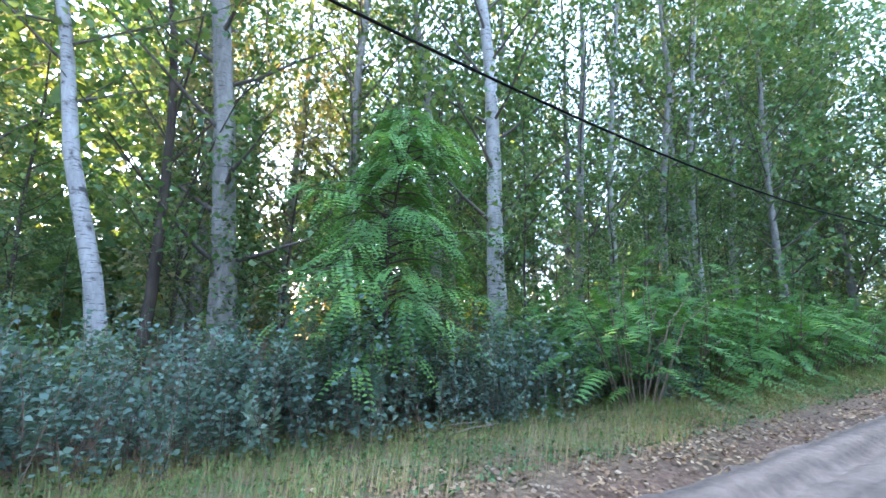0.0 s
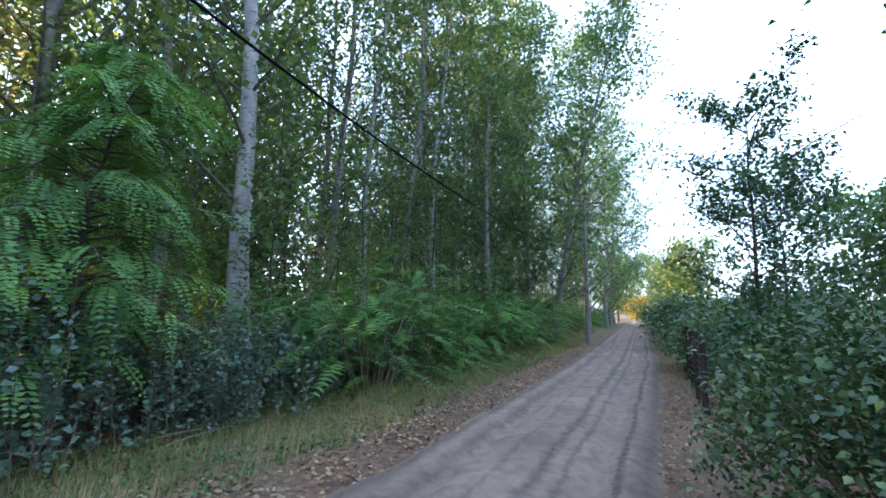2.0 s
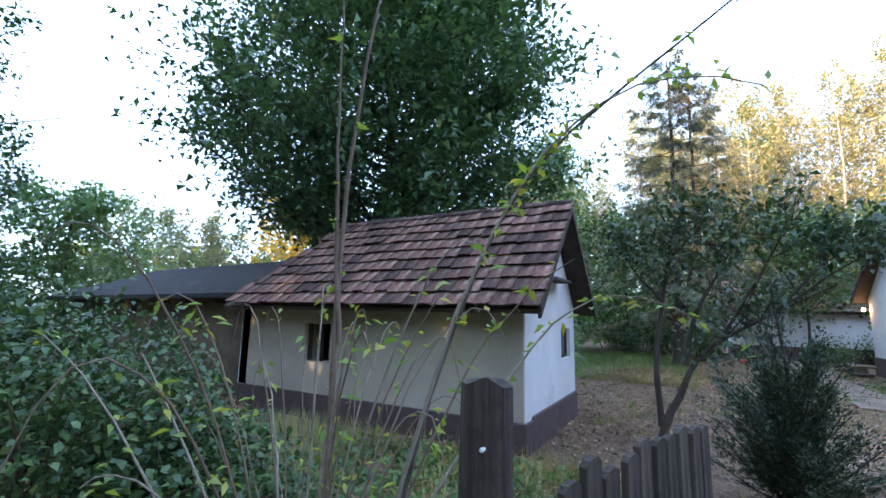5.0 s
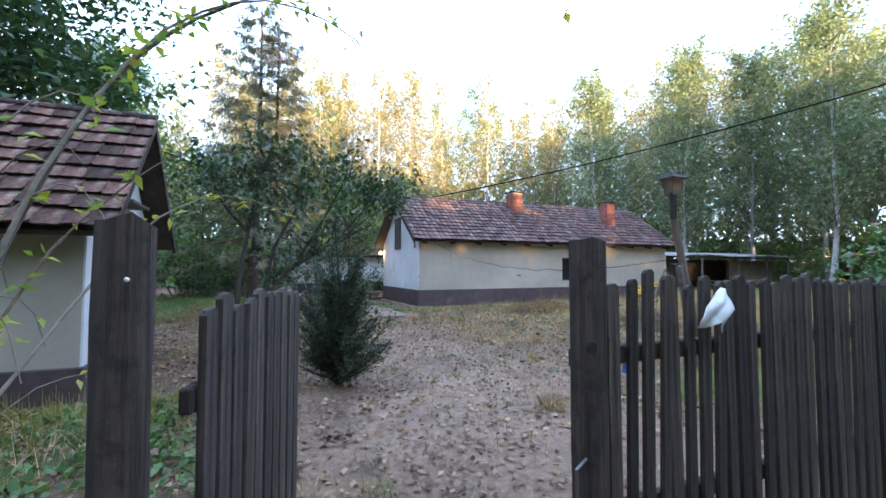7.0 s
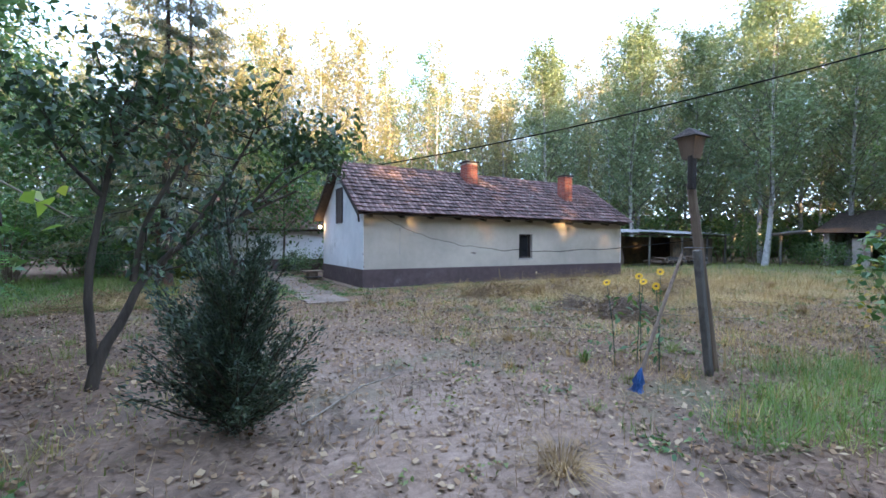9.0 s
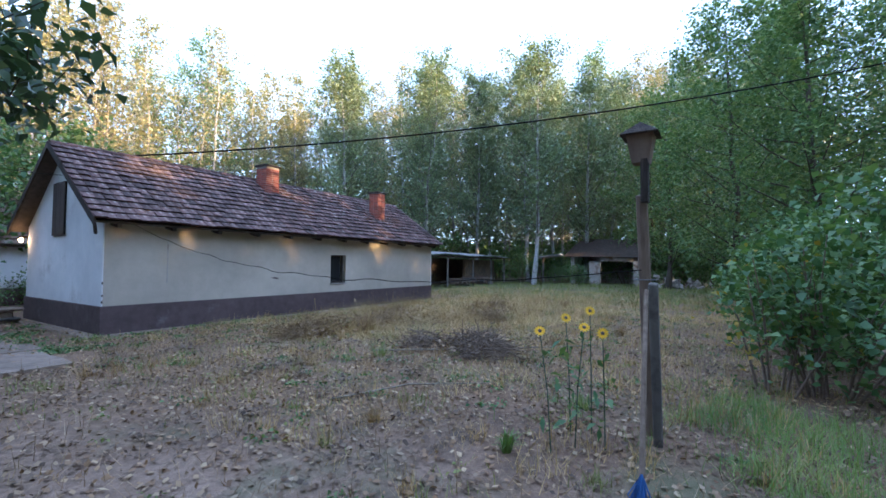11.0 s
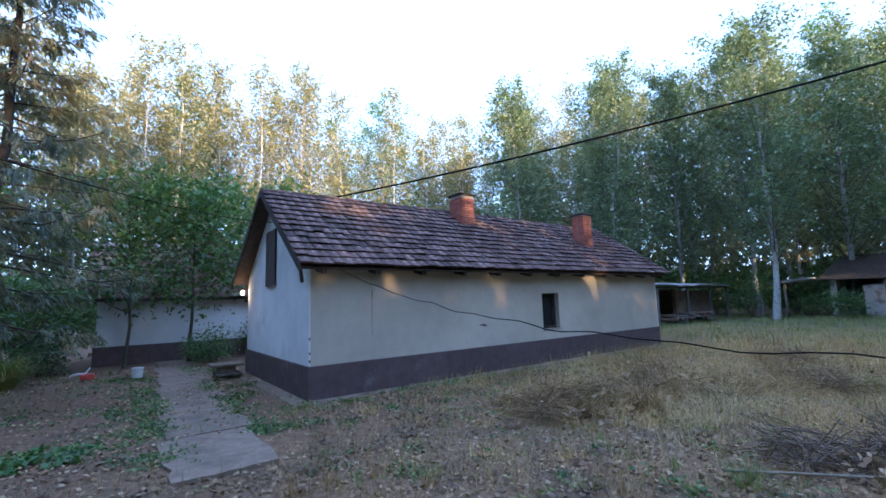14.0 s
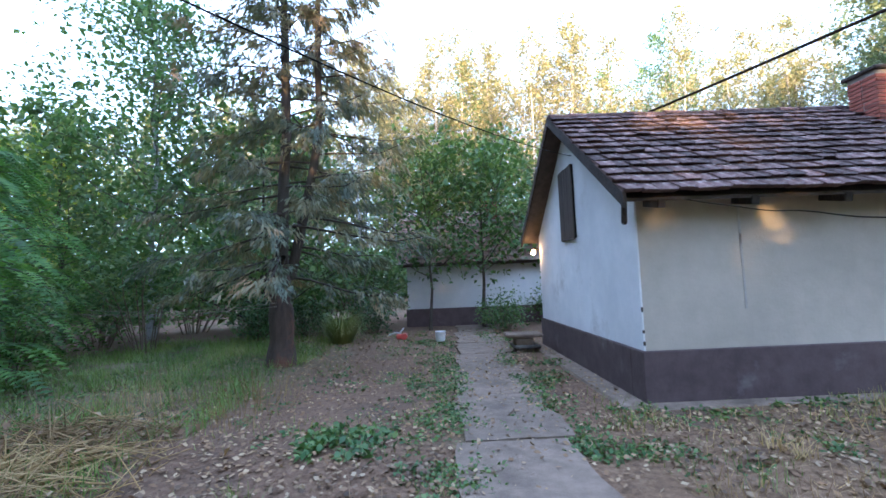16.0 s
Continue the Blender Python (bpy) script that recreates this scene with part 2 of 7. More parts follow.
M["brick"] = surface("brick", (0.2, 0.058, 0.038), (0.32, 0.1, 0.065), 12, 0.9, 0.4, vary=0.25)
M["mortar"] = surface("mortar", (0.25, 0.23, 0.21), (0.36, 0.33, 0.3), 20, 0.95, 0.4)
M["dark_wood"] = surface("dark_wood", (0.012, 0.009, 0.007), (0.095, 0.07, 0.052), 30, 0.92, 1.0, (1, 1, 0.05), big=3.0, stain=(0.02, 0.015, 0.012), stain_at=(0.5, 0.66), vary=0.3, fine=34)
M["board_wood"] = surface("board_wood", (0.05, 0.038, 0.032), (0.1, 0.075, 0.06), 8, 0.85, 0.5, (1, 1, 0.12), vary=0.2, fine=40)
M["grey_wood"] = surface("grey_wood", (0.1, 0.09, 0.08), (0.2, 0.18, 0.155), 8, 0.92, 0.7, (1, 1, 0.12), vary=0.3, stain=(0.06, 0.055, 0.05), fine=40)
M["brown_wood"] = surface("brown_wood", (0.1, 0.07, 0.05), (0.2, 0.145, 0.1), 8, 0.9, 0.5, (1, 1, 0.12), vary=0.2, fine=40)
M["concrete"] = surface("concrete", (0.17, 0.127, 0.092), (0.28, 0.215, 0.16), 7, 0.95, 0.6, stain=(0.12, 0.09, 0.066), stain_at=(0.52, 0.7), vary=0.12)
M["fence_wood"] = surface("fence_wood", (0.016, 0.012, 0.009), (0.125, 0.098, 0.075), 30, 0.94, 1.0, (1, 1, 0.05), big=2.5, stain=(0.03, 0.026, 0.02), stain_at=(0.5, 0.68), vary=0.45, fine=34)
M["limb_bark"] = surface("limb_bark", (0.07, 0.06, 0.05), (0.17, 0.15, 0.125), 9, 0.95, 0.5)
M["void"] = plain("void", (0.01, 0.01, 0.01), 0.9)
M["cable"] = plain("cable", (0.012, 0.012, 0.012), 0.95)
M["cable"].node_tree.nodes["Principled BSDF"].inputs["Specular IOR Level"].default_value = 0.1
M["metal"] = plain("metal", (0.2, 0.2, 0.2), 0.45, 0.9)
M["white_plastic"] = plain("white_plastic", (0.75, 0.75, 0.75), 0.35)
M["blue_plastic"] = plain("blue_plastic", (0.05, 0.13, 0.36), 0.5)
M["red_paint"] = plain("red_paint", (0.5, 0.08, 0.06), 0.4)
M["petal"] = plain("petal", (0.9, 0.55, 0.01), 0.6)
M["sheet"] = surface("asbestos_sheet", (0.2, 0.2, 0.2), (0.32, 0.31, 0.3), 8, 0.9, 0.3, stain=(0.14, 0.13, 0.12))
M["plaster_pale"] = surface("plaster_pale", (0.36, 0.33, 0.29), (0.5, 0.46, 0.41), 4, 0.95, 0.4, stain=(0.2, 0.15, 0.12), stain_at=(0.5, 0.62))

# ---- geometry helpers ----
RNG = np.random.default_rng(7)


def np_mesh(name, verts, quads, smooth=False):
    """A mesh from arrays of points and four-cornered faces."""
    me = bpy.data.meshes.new(name)
    verts, quads = np.asarray(verts, np.float32), np.asarray(quads, np.int32)
    me.vertices.add(len(verts))
    me.vertices.foreach_set("co", verts.ravel())
    me.loops.add(quads.size)
    me.loops.foreach_set("vertex_index", quads.ravel())
    me.polygons.add(len(quads))
    me.polygons.foreach_set("loop_start", np.arange(len(quads), dtype=np.int32) * quads.shape[1])
    me.update(calc_edges=True)
    if smooth:
        me.polygons.foreach_set("use_smooth", np.ones(len(quads), dtype=bool))
    return me


class Geo:
    """Gathers boxes, tubes and slabs into one mesh."""

    def __init__(self):
        self.v, self.f = [], []

    def add(self, verts, faces, m=None):
        n = len(self.v)
        for p in verts:
            p = Vector(p)
            self.v.append(tuple(m @ p if m else p))
        self.f += [tuple(i + n for i in f) for f in faces]
        return self

    def box(self, lo, hi, bevel=0.0, m=None):
        (x0, y0, z0), (x1, y1, z1) = lo, hi
        b = min(bevel, (x1 - x0) * 0.4, (y1 - y0) * 0.4, (z1 - z0) * 0.4)
        if b <= 0:
            v = [(x, y, z) for z in (z0, z1) for y in (y0, y1) for x in (x0, x1)]
            f = [(0, 2, 3, 1), (4, 5, 7, 6), (0, 1, 5, 4), (2, 6, 7, 3), (0, 4, 6, 2), (1, 3, 7, 5)]
            return self.add(v, f, m)
        bm = bmesh.new()
        bmesh.ops.create_cube(bm, size=1)
        for q in bm.verts:
            q.co = Vector(((x0 + x1) / 2 + q.co.x * (x1 - x0), (y0 + y1) / 2 + q.co.y * (y1 - y0), (z0 + z1) / 2 + q.co.z * (z1 - z0)))
        bmesh.ops.bevel(bm, geom=bm.edges[:], offset=b, segments=1, affect="EDGES")
        bm.verts.index_update()
        self.add([q.co for q in bm.verts], [[q.index for q in f.verts] for f in bm.faces], m)
        bm.free()
        return self

    def tube(self, pts, radii, n=8, m=None, cap=True):
        v, q = tube_arrays(pts, radii, n)
        f = [tuple(r) for r in q]
        if cap:
            f += [tuple(range(n))[::-1], tuple(range(len(v) - n, len(v)))]
        return self.add([tuple(p) for p in v], f, m)

    def prism(self, outline, axis, a, b, m=None):
        """An outline in the two other axes, drawn out along one axis from a to b."""
        def place(p, s):
            return {"x": (s, p[0], p[1]), "y": (p[0], s, p[1]), "z": (p[0], p[1], s)}[axis]
        n = len(outline)
        v = [place(p, a) for p in outline] + [place(p, b) for p in outline]
        f = [tuple(range(n)), tuple(range(2 * n - 1, n - 1, -1))] + [(i, i + n, (i + 1) % n + n, (i + 1) % n) for i in range(n)]
        return self.add(v, f, m)

    def mesh(self, name, smooth=False, weld=False):
        me = bpy.data.meshes.new(name)
        me.from_pydata(self.v, [], self.f)
        bm = bmesh.new()
        bm.from_mesh(me)
        if weld:
            bmesh.ops.remove_doubles(bm, verts=bm.verts[:], dist=0.0002)
        bmesh.ops.recalc_face_normals(bm, faces=bm.faces)
        bm.to_mesh(me)
        bm.free()
        if smooth:
            me.shade_smooth()
        return me


def tube_arrays(pts, radii, n=8):
    pts, radii = np.asarray(pts, float), np.asarray(radii, float)
    along = np.gradient(pts, axis=0)
    along /= np.linalg.norm(along, axis=1)[:, None] + 1e-9
    ref = np.where(np.abs(along[:, 2:3]) > 0.9, [[1.0, 0, 0]], [[0, 0, 1.0]])
    s = np.cross(along, ref)
    s /= np.linalg.norm(s, axis=1)[:, None] + 1e-9
    u = np.cross(s, along)
    if len(pts) > 2:
        for i in range(1, len(pts)):
            if s[i] @ s[i - 1] < 0:
                s[i], u[i] = -s[i], -u[i]
    a = np.linspace(0, 2 * np.pi, n, endpoint=False)
    ring = np.cos(a)[None, :, None] * s[:, None] + np.sin(a)[None, :, None] * u[:, None]
    v = (pts[:, None] + ring * radii[:, None, None]).reshape(-1, 3)
    i, j = np.meshgrid(np.arange(len(pts) - 1), np.arange(n), indexing="ij")
    q = np.stack([i * n + j, i * n + (j + 1) % n, (i + 1) * n + (j + 1) % n, (i + 1) * n + j], -1).reshape(-1, 4)
    return v, q


def join_arrays(items):
    vs, qs, n = [], [], 0
    for v, q in items:
        vs.append(v)
        qs.append(q + n)
        n += len(v)
    return np.concatenate(vs), np.concatenate(qs)


def unit(a):
    return a / (np.linalg.norm(a, axis=-1, keepdims=True) + 1e-9)


def leaf_arrays(rng, centres, length, width, droop=0.3, spread=0.35, heading=None, pointed=False):
    """Folded four-cornered leaves, or pointed three-cornered ones, at the given places."""
    n = len(centres)
    d = rng.normal(size=(n, 3))
    d[:, 2] = d[:, 2] * 0.6 - droop
    if heading is not None:
        d = d * 0.6 + heading * 1.2
    d = unit(d)
    side = unit(np.cross(d, unit(rng.normal(size=(n, 3)) * 0.5 + [0, 0, 1])))
    up = np.cross(side, d)
    size = (1 + spread * rng.uniform(-1, 1, (n, 1)))
    ln, w = length * size, width * size
    if pointed:
        v = np.stack([centres - side * w / 2, centres + side * w / 2 + up * w * 0.1, centres + d * ln], 1).reshape(-1, 3)
        return v, np.arange(3 * n).reshape(-1, 3)
    a = centres
    mid = centres + d * ln * 0.42
    v = np.stack([a, mid + side * w / 2 + up * w * 0.18, centres + d * ln - [0, 0, 0.12] * ln, mid - side * w / 2 + up * w * 0.18], 1).reshape(-1, 3)
    return v, np.arange(4 * n).reshape(-1, 4)


def frond_arrays(rng, bases, heads, length, pairs=8, leaflet=0.2, wide=0.45, pointed=False, sag=0.45):
    """Feathered leaves: pairs of leaflets along a bending stalk."""
    n = len(bases)
    heads = unit(heads)
    ln = length * (1 + 0.3 * rng.uniform(-1, 1, (n, 1)))
    side = unit(np.cross(heads, [0, 0, 1.0]) + 1e-6)
    side = unit(side + rng.normal(size=(n, 3)) * 0.14)
    k = (np.arange(pairs) + 1.0) / pairs
    stalk = bases[:, None] + heads[:, None] * ln[:, None] * k[None, :, None]
    stalk[:, :, 2] -= sag * ln * k[None] ** 2
    sl = leaflet * ln[:, None] * (0.75 + 0.5 * np.sin(np.pi * k))[None, :, None]
    along = unit(heads[:, None] - np.stack([0 * k, 0 * k, 2 * sag * k], 1)[None])
    out = []
    for s in (-1, 1):
        d = unit(side[:, None] * s + along * 0.35 + rng.normal(size=(n, pairs, 3)) * 0.09)
        across = unit(along - d * (along * d).sum(-1, keepdims=True))
        if pointed:
            v = np.stack([stalk - across * sl * wide / 2, stalk + across * sl * wide / 2, stalk + d * sl * 1.1], 2).reshape(-1, 3)
            out.append((v, np.arange(len(v)).reshape(-1, 3)))
            continue
        mid = stalk + d * sl * 0.5
        v = np.stack([stalk, mid + across * sl * wide / 2, stalk + d * sl, mid - across * sl * wide / 2], 2).reshape(-1, 3)
        out.append((v, np.arange(len(v)).reshape(-1, 4)))
    return join_arrays(out)


def thing(name, label, category, group="", kind="", at=(0, 0, 0)):
    ob = new(name)
    ob.location = at
    ob.empty_display_size = 0.2
    return tagged(ob, label, category, group, kind)


def part(name, me, mat, parent, label="", kind=""):
    if isinstance(me, Geo):
        me = me.mesh(name)
    if mat and not me.materials:
        me.materials.append(M[mat])
    ob = new(name, me)
    ob.parent = parent
    return tagged(ob, label, kind=kind)


def solid(name, me, mat, label, category, kind="", group=""):
    if isinstance(me, Geo):
        me = me.mesh(name)
    me.materials.append(M[mat])
    return tagged(new(name, me), label, category, group, kind)


def lift(x, y):
    """Height of the ground, away from the lane."""
    return 0.05 * noise.noise((x * 0.25, y * 0.25, 3)) + 0.025 * noise.noise((x * 0.9, y * 0.9, 7))


def lane_mid(x):
    return -15.85 - 0.03 * max(0.0, -20 - x)


def ground_z(x, y):
    z = lift(x, y)
    house = max(0.0, 1 - max(-x, 0, x - 12.3) / 1.5) * max(0.0, 1 - max(-y, 0, y - 4.8) / 1.5)
    z *= 1 - house
    d = abs(y - lane_mid(x))
    if d < 2.4:
        z = z * min(1.0, max(0.0, d - 1.4)) - 0.13 * min(1.0, max(0.0, (1.5 - d) / 0.5))
    return z


# ---- trees ----
def tree_parts(rng, height, r0, base=0.3, reach=2.2, limbs=26, rise=0.7, twigs=9, per=22, leaf=(0.11, 0.085), lean=0.0, shape="tall", fuzz=0.3, sides=8, feather=0, twig_wood=3, spray=0.22, pointed=False):
    """Wood and leaf arrays for one tree standing at the origin."""
    k = np.linspace(0, 1, 9)
    sway = rng.normal(size=(9, 2)).cumsum(0) * 0.007 * height
    sway -= sway[0]
    trunk = np.stack([sway[:, 0] + lean * height * k**1.3, sway[:, 1], k * height], 1)
    rad = r0 * (1 - 0.88 * k**0.9)
    rad[0] *= 1.25
    wood = []
    spots, heads = [], []
    turn = rng.uniform(0, 6.28)
    for i in range(limbs):
        h = base + (0.97 - base) * (i + rng.uniform(0, 1)) / limbs
        turn += 2.4 + rng.uniform(-0.4, 0.4)
        s = (h - base) / (1 - base)
        if shape == "tall":
            out = reach * (0.55 + 0.75 * math.sin(math.pi * min(1, s * 0.85 + 0.12))) * (1 - 0.45 * s)
        elif shape == "cone":
            out = reach * (1.05 - s)
        else:
            out = reach * math.sqrt(max(0.08, 1 - (1.5 * s - 0.55) ** 2))
        out *= rng.uniform(0.7, 1.2) if shape == "tall" else rng.uniform(0.8, 1.06)
        root = np.array([np.interp(h, k, trunk[:, c]) for c in range(3)])
        dirn = np.array([math.cos(turn), math.sin(turn), rise * rng.uniform(0.6, 1.4)])
        dirn = dirn / np.linalg.norm(dirn[:2])
        q = np.linspace(0, 1, 4)
        bend = rng.normal(size=(4, 3)).cumsum(0) * 0.05 * out
        limb = root + q[:, None] * dirn * out + bend * q[:, None]
        limb[:, 2] += (0.12 if shape != "cone" else -0.18) * out * q**2
        lr = max(0.012, np.interp(h, k, rad) * (0.14 if shape == "cone" else 0.27))
        wood.append(tube_arrays(limb, lr * (1 - 0.8 * q) + 0.004, 4))
        for j in range(twigs):
            s2 = 1.03 - 0.85 * rng.uniform(0, 1) ** 1.3 if shape == "round" else rng.uniform(0.25, 1.05)
            p = np.array([np.interp(min(s2, 1), q, limb[:, c]) for c in range(3)])
            tip = p + rng.normal(size=3) * [1, 1, 0.7] * out * spray + [0, 0, 0.1 * out]
            if twig_wood and j % twig_wood == 0:
                wood.append(tube_arrays(np.stack([p, (p + tip) / 2 + rng.normal(size=3) * 0.03, tip]), [lr * 0.3 + 0.004, 0.006, 0.003], 3))
            m = max(3, int(per * rng.uniform(0.5, 1.5)))
            along = rng.uniform(0, 1.15, (m, 1))
            spots.append(p + (tip - p) * along + rng.normal(size=(m, 3)) * fuzz * (0.5 + 0.5 * out / reach))
            heads.append(np.repeat([dirn], m, 0))
    spots, heads = np.concatenate(spots), np.concatenate(heads)
    if feather:
        hd = rng.normal(size=spots.shape) * [0.5, 0.5, 0.12] + heads * [1.1, 1.1, 0.3]
        leaves = frond_arrays(rng, spots, hd, leaf[0], feather, leaf[1], 0.5)
    else:
        leaves = leaf_arrays(rng, spots, leaf[0], leaf[1], pointed=pointed)
    return tube_arrays(trunk, rad, sides), join_arrays(wood), leaves


def tree(name, label, seed, bark, foliage, at, group="", category="tree", **shape):
    rng = np.random.default_rng(seed)
    stem, wood, leaves = tree_parts(rng, **shape)
    t = thing(name, label, category, group, at=(at[0], at[1], ground_z(*at[:2]) - 0.05))
    part("trunk", np_mesh("trunk", *stem, smooth=True), bark, t)
    part("branchwork", np_mesh("branchwork", *wood, smooth=True), "limb_bark" if bark in ("white_bark", "grey_bark") else bark, t, kind="stuff")
    part("crown", np_mesh("crown", *leaves), foliage, t)
    return t


def feather_tree(label, seed, at, height, reach, sprays, per=12, frond=0.5, r0=0.05, pointed=False, bare=0.1):
    """A young acacia: layered sprays of drooping feathered leaves round a slender stem."""
    rng = np.random.default_rng(seed)
    t = thing("acacia_tree", label, "tree", at=(at[0], at[1], ground_z(*at) - 0.05))
    k = np.linspace(0, 1, 8)
    sway = rng.normal(size=(8, 2)).cumsum(0) * 0.012 * height
    trunk = np.stack([sway[:, 0] - sway[0, 0], sway[:, 1] - sway[0, 1], k * height], 1)
    woods, bases, heads = [], [], []
    turn = 0.0
    for i in range(sprays):
        s = ((i + rng.uniform(0, 1)) / sprays) ** 1.35
        turn += 2.4 + rng.uniform(-0.3, 0.3)
        out = reach * (1.05 - 0.8 * s**1.6) * (0.65 + 0.35 * min(1, s * 4)) * rng.uniform(0.4, 1.1)
        root = np.array([np.interp(bare + (0.95 - bare) * s, k, trunk[:, c]) for c in range(3)])
        head = np.array([math.cos(turn), math.sin(turn), rng.uniform(0.15, 0.6)])
        q = np.linspace(0, 1, 5)
        line = root + q[:, None] * head * out
        line[:, 2] -= 0.45 * out * q**2
        woods.append(tube_arrays(line, 0.016 * (1 - 0.8 * q) + 0.003, 4))
        across = np.array([-head[1], head[0], 0])
        for j in range(per):
            u = 0.3 + 0.72 * (j + 0.5) / per
            bases.append([np.interp(min(u, 1), q, line[:, c]) for c in range(3)] + rng.normal(size=3) * 0.03)
            heads.append(head * [1, 1, 0.2] * (0.5 + 0.6 * u) + across * (1 if j % 2 else -1) * (1.15 - 0.6 * u) + rng.normal(size=3) * [0.15, 0.15, 0.1])
    part("trunk", np_mesh("trunk", *tube_arrays(trunk, r0 * (1 - 0.85 * k), 7), smooth=True), "dark_bark", t)
    part("branchwork", np_mesh("branchwork", *join_arrays(woods), smooth=True), "dark_bark", t, kind="stuff")
    part("crown", np_mesh("crown", *frond_arrays(rng, np.array(bases), np.array(heads), frond, 11, 0.14, 0.5, pointed, 0.75)), "acacia_leaf", t)
    return t


def twin_conifer(at, seed=31):
    """Two straight stems from one cut stump, bare drooping boughs and thin hanging twigs."""
    rng = np.random.default_rng(seed)
    t = thing("twin_conifer", "tall ailing conifer with two stems and drooping grey twigs", "tree", at=(at[0], at[1], ground_z(*at) - 0.05))
    z = np.linspace(0, 1, 9)
    stump = np.stack([0.02 * np.sin(z * 5), 0.03 * z, z * 2.1], 1)
    part("stump", np_mesh("stump", *tube_arrays(stump, 0.25 - 0.06 * z + 0.02 * np.sin(z * 17) + 0.07 * np.exp(-z * 14), 10), smooth=True), "red_bark", t, "thick reddish lower trunk with cut limb stubs")
    boughs, c, hd = [], [], []
    for foot, lean, top, r0, n, reach in ((np.array([0.03, 0.0, 1.9]), 0.12, 11.7, 0.12, 70, 3.0), (np.array([0.15, 0.12, 1.7]), 0.62, 10.9, 0.1, 60, 2.7)):
        k = np.linspace(0, 1, 12)
        stem = foot + np.stack([lean * np.minimum(1, k * 3.2), 0.1 * k, k * (top - foot[2])], 1) + np.concatenate([[[0, 0, 0]], rng.normal(size=(11, 3)) * [0.02, 0.02, 0]])
        part("trunk", np_mesh("trunk", *tube_arrays(stem, r0 * (1 - 0.85 * k) + 0.008, 8), smooth=True), "dark_bark", t)
        turn = rng.uniform(0, 6)
        for i in range(n):
            s = ((i + rng.uniform(0, 1)) / n) ** 0.9
            turn += 2.4 + rng.uniform(-0.5, 0.5)
            root = np.array([np.interp(s, k, stem[:, a]) for a in range(3)])
            out = reach * (1.05 - s) ** 0.62 * rng.uniform(0.55, 1.1)
            head = np.array([math.cos(turn), math.sin(turn), 0.25 * s - 0.02])
            q = np.linspace(0, 1, 6)
            bough = root + q[:, None] * head * out + rng.normal(size=(6, 3)) * 0.02 * q[:, None]
            bough[:, 2] += out * ((0.05 - 0.42 * (1 - s)) * q**1.6 + 0.2 * q**4)
            boughs.append(tube_arrays(bough, (0.024 * (1 - 0.5 * s)) * (1 - 0.8 * q) + 0.003, 4))
            across = np.array([-head[1], head[0], 0])
            for j in range(15):
                u = 0.22 + 0.8 * (j + rng.uniform(0, 1)) / 15
                p = np.array([np.interp(min(u, 1), q, bough[:, a]) for a in range(3)])
                d = head * 0.6 + across * rng.uniform(-1, 1) + [0, 0, rng.uniform(-0.5, 0.25)]
                ln = rng.uniform(0.25, 0.6) * (0.6 + 0.5 * out / reach)
                tip = p + d / np.linalg.norm(d) * ln
                tip[2] -= 0.1
                if j % 3 == 0:
                    boughs.append(tube_arrays(np.stack([p, (p + tip) / 2 + [0, 0, 0.04], tip]), [0.006, 0.004, 0.002], 3))
                m = int(32 * (1 - 0.5 * s)) if rng.uniform() < 0.88 else 3
                w = rng.uniform(0.15, 1.05, (m, 1))
                c.append(p + (tip - p) * w + [0, 0, 0.06] * w * (1 - w) + rng.normal(size=(m, 3)) * 0.035)
                hd.append(np.repeat([(tip - p) / ln * [1, 1, 1.0] + [0, 0, -0.5]], m, 0))
    for a, zz in ((0.4, 1.95), (2.2, 2.0), (3.6, 1.7), (5.2, 2.05)):
        boughs.append(tube_arrays(np.array([(0, 0, zz - 0.1), (math.cos(a) * 0.22, math.sin(a) * 0.22, zz), (math.cos(a) * 0.36, math.sin(a) * 0.36, zz + 0.06)]), [0.08, 0.07, 0.055], 6))
    part("branchwork", np_mesh("branchwork", *join_arrays(boughs), smooth=True), "dark_bark", t, kind="stuff")
    part("crown", np_mesh("crown", *leaf_arrays(rng, np.concatenate(c), 0.14, 0.03, 0.1, heading=np.concatenate(hd))), "conifer_leaf", t)
    return t


def plant_copies(kinds, spots, seed, low=0.85, high=1.2):
    rng = np.random.default_rng(seed)
    for x, y in spots:
        s = rng.uniform(low, high)
        m = Matrix.Translation((x, y, ground_z(x, y) - 0.05)) @ Matrix.Rotation(rng.uniform(0, 6.28), 4, "Z")
        m = m @ Matrix.Diagonal((s * rng.uniform(0.9, 1.1), s * rng.uniform(0.9, 1.1), s, 1))
        copy_thing(kinds[rng.integers(len(kinds))], m)


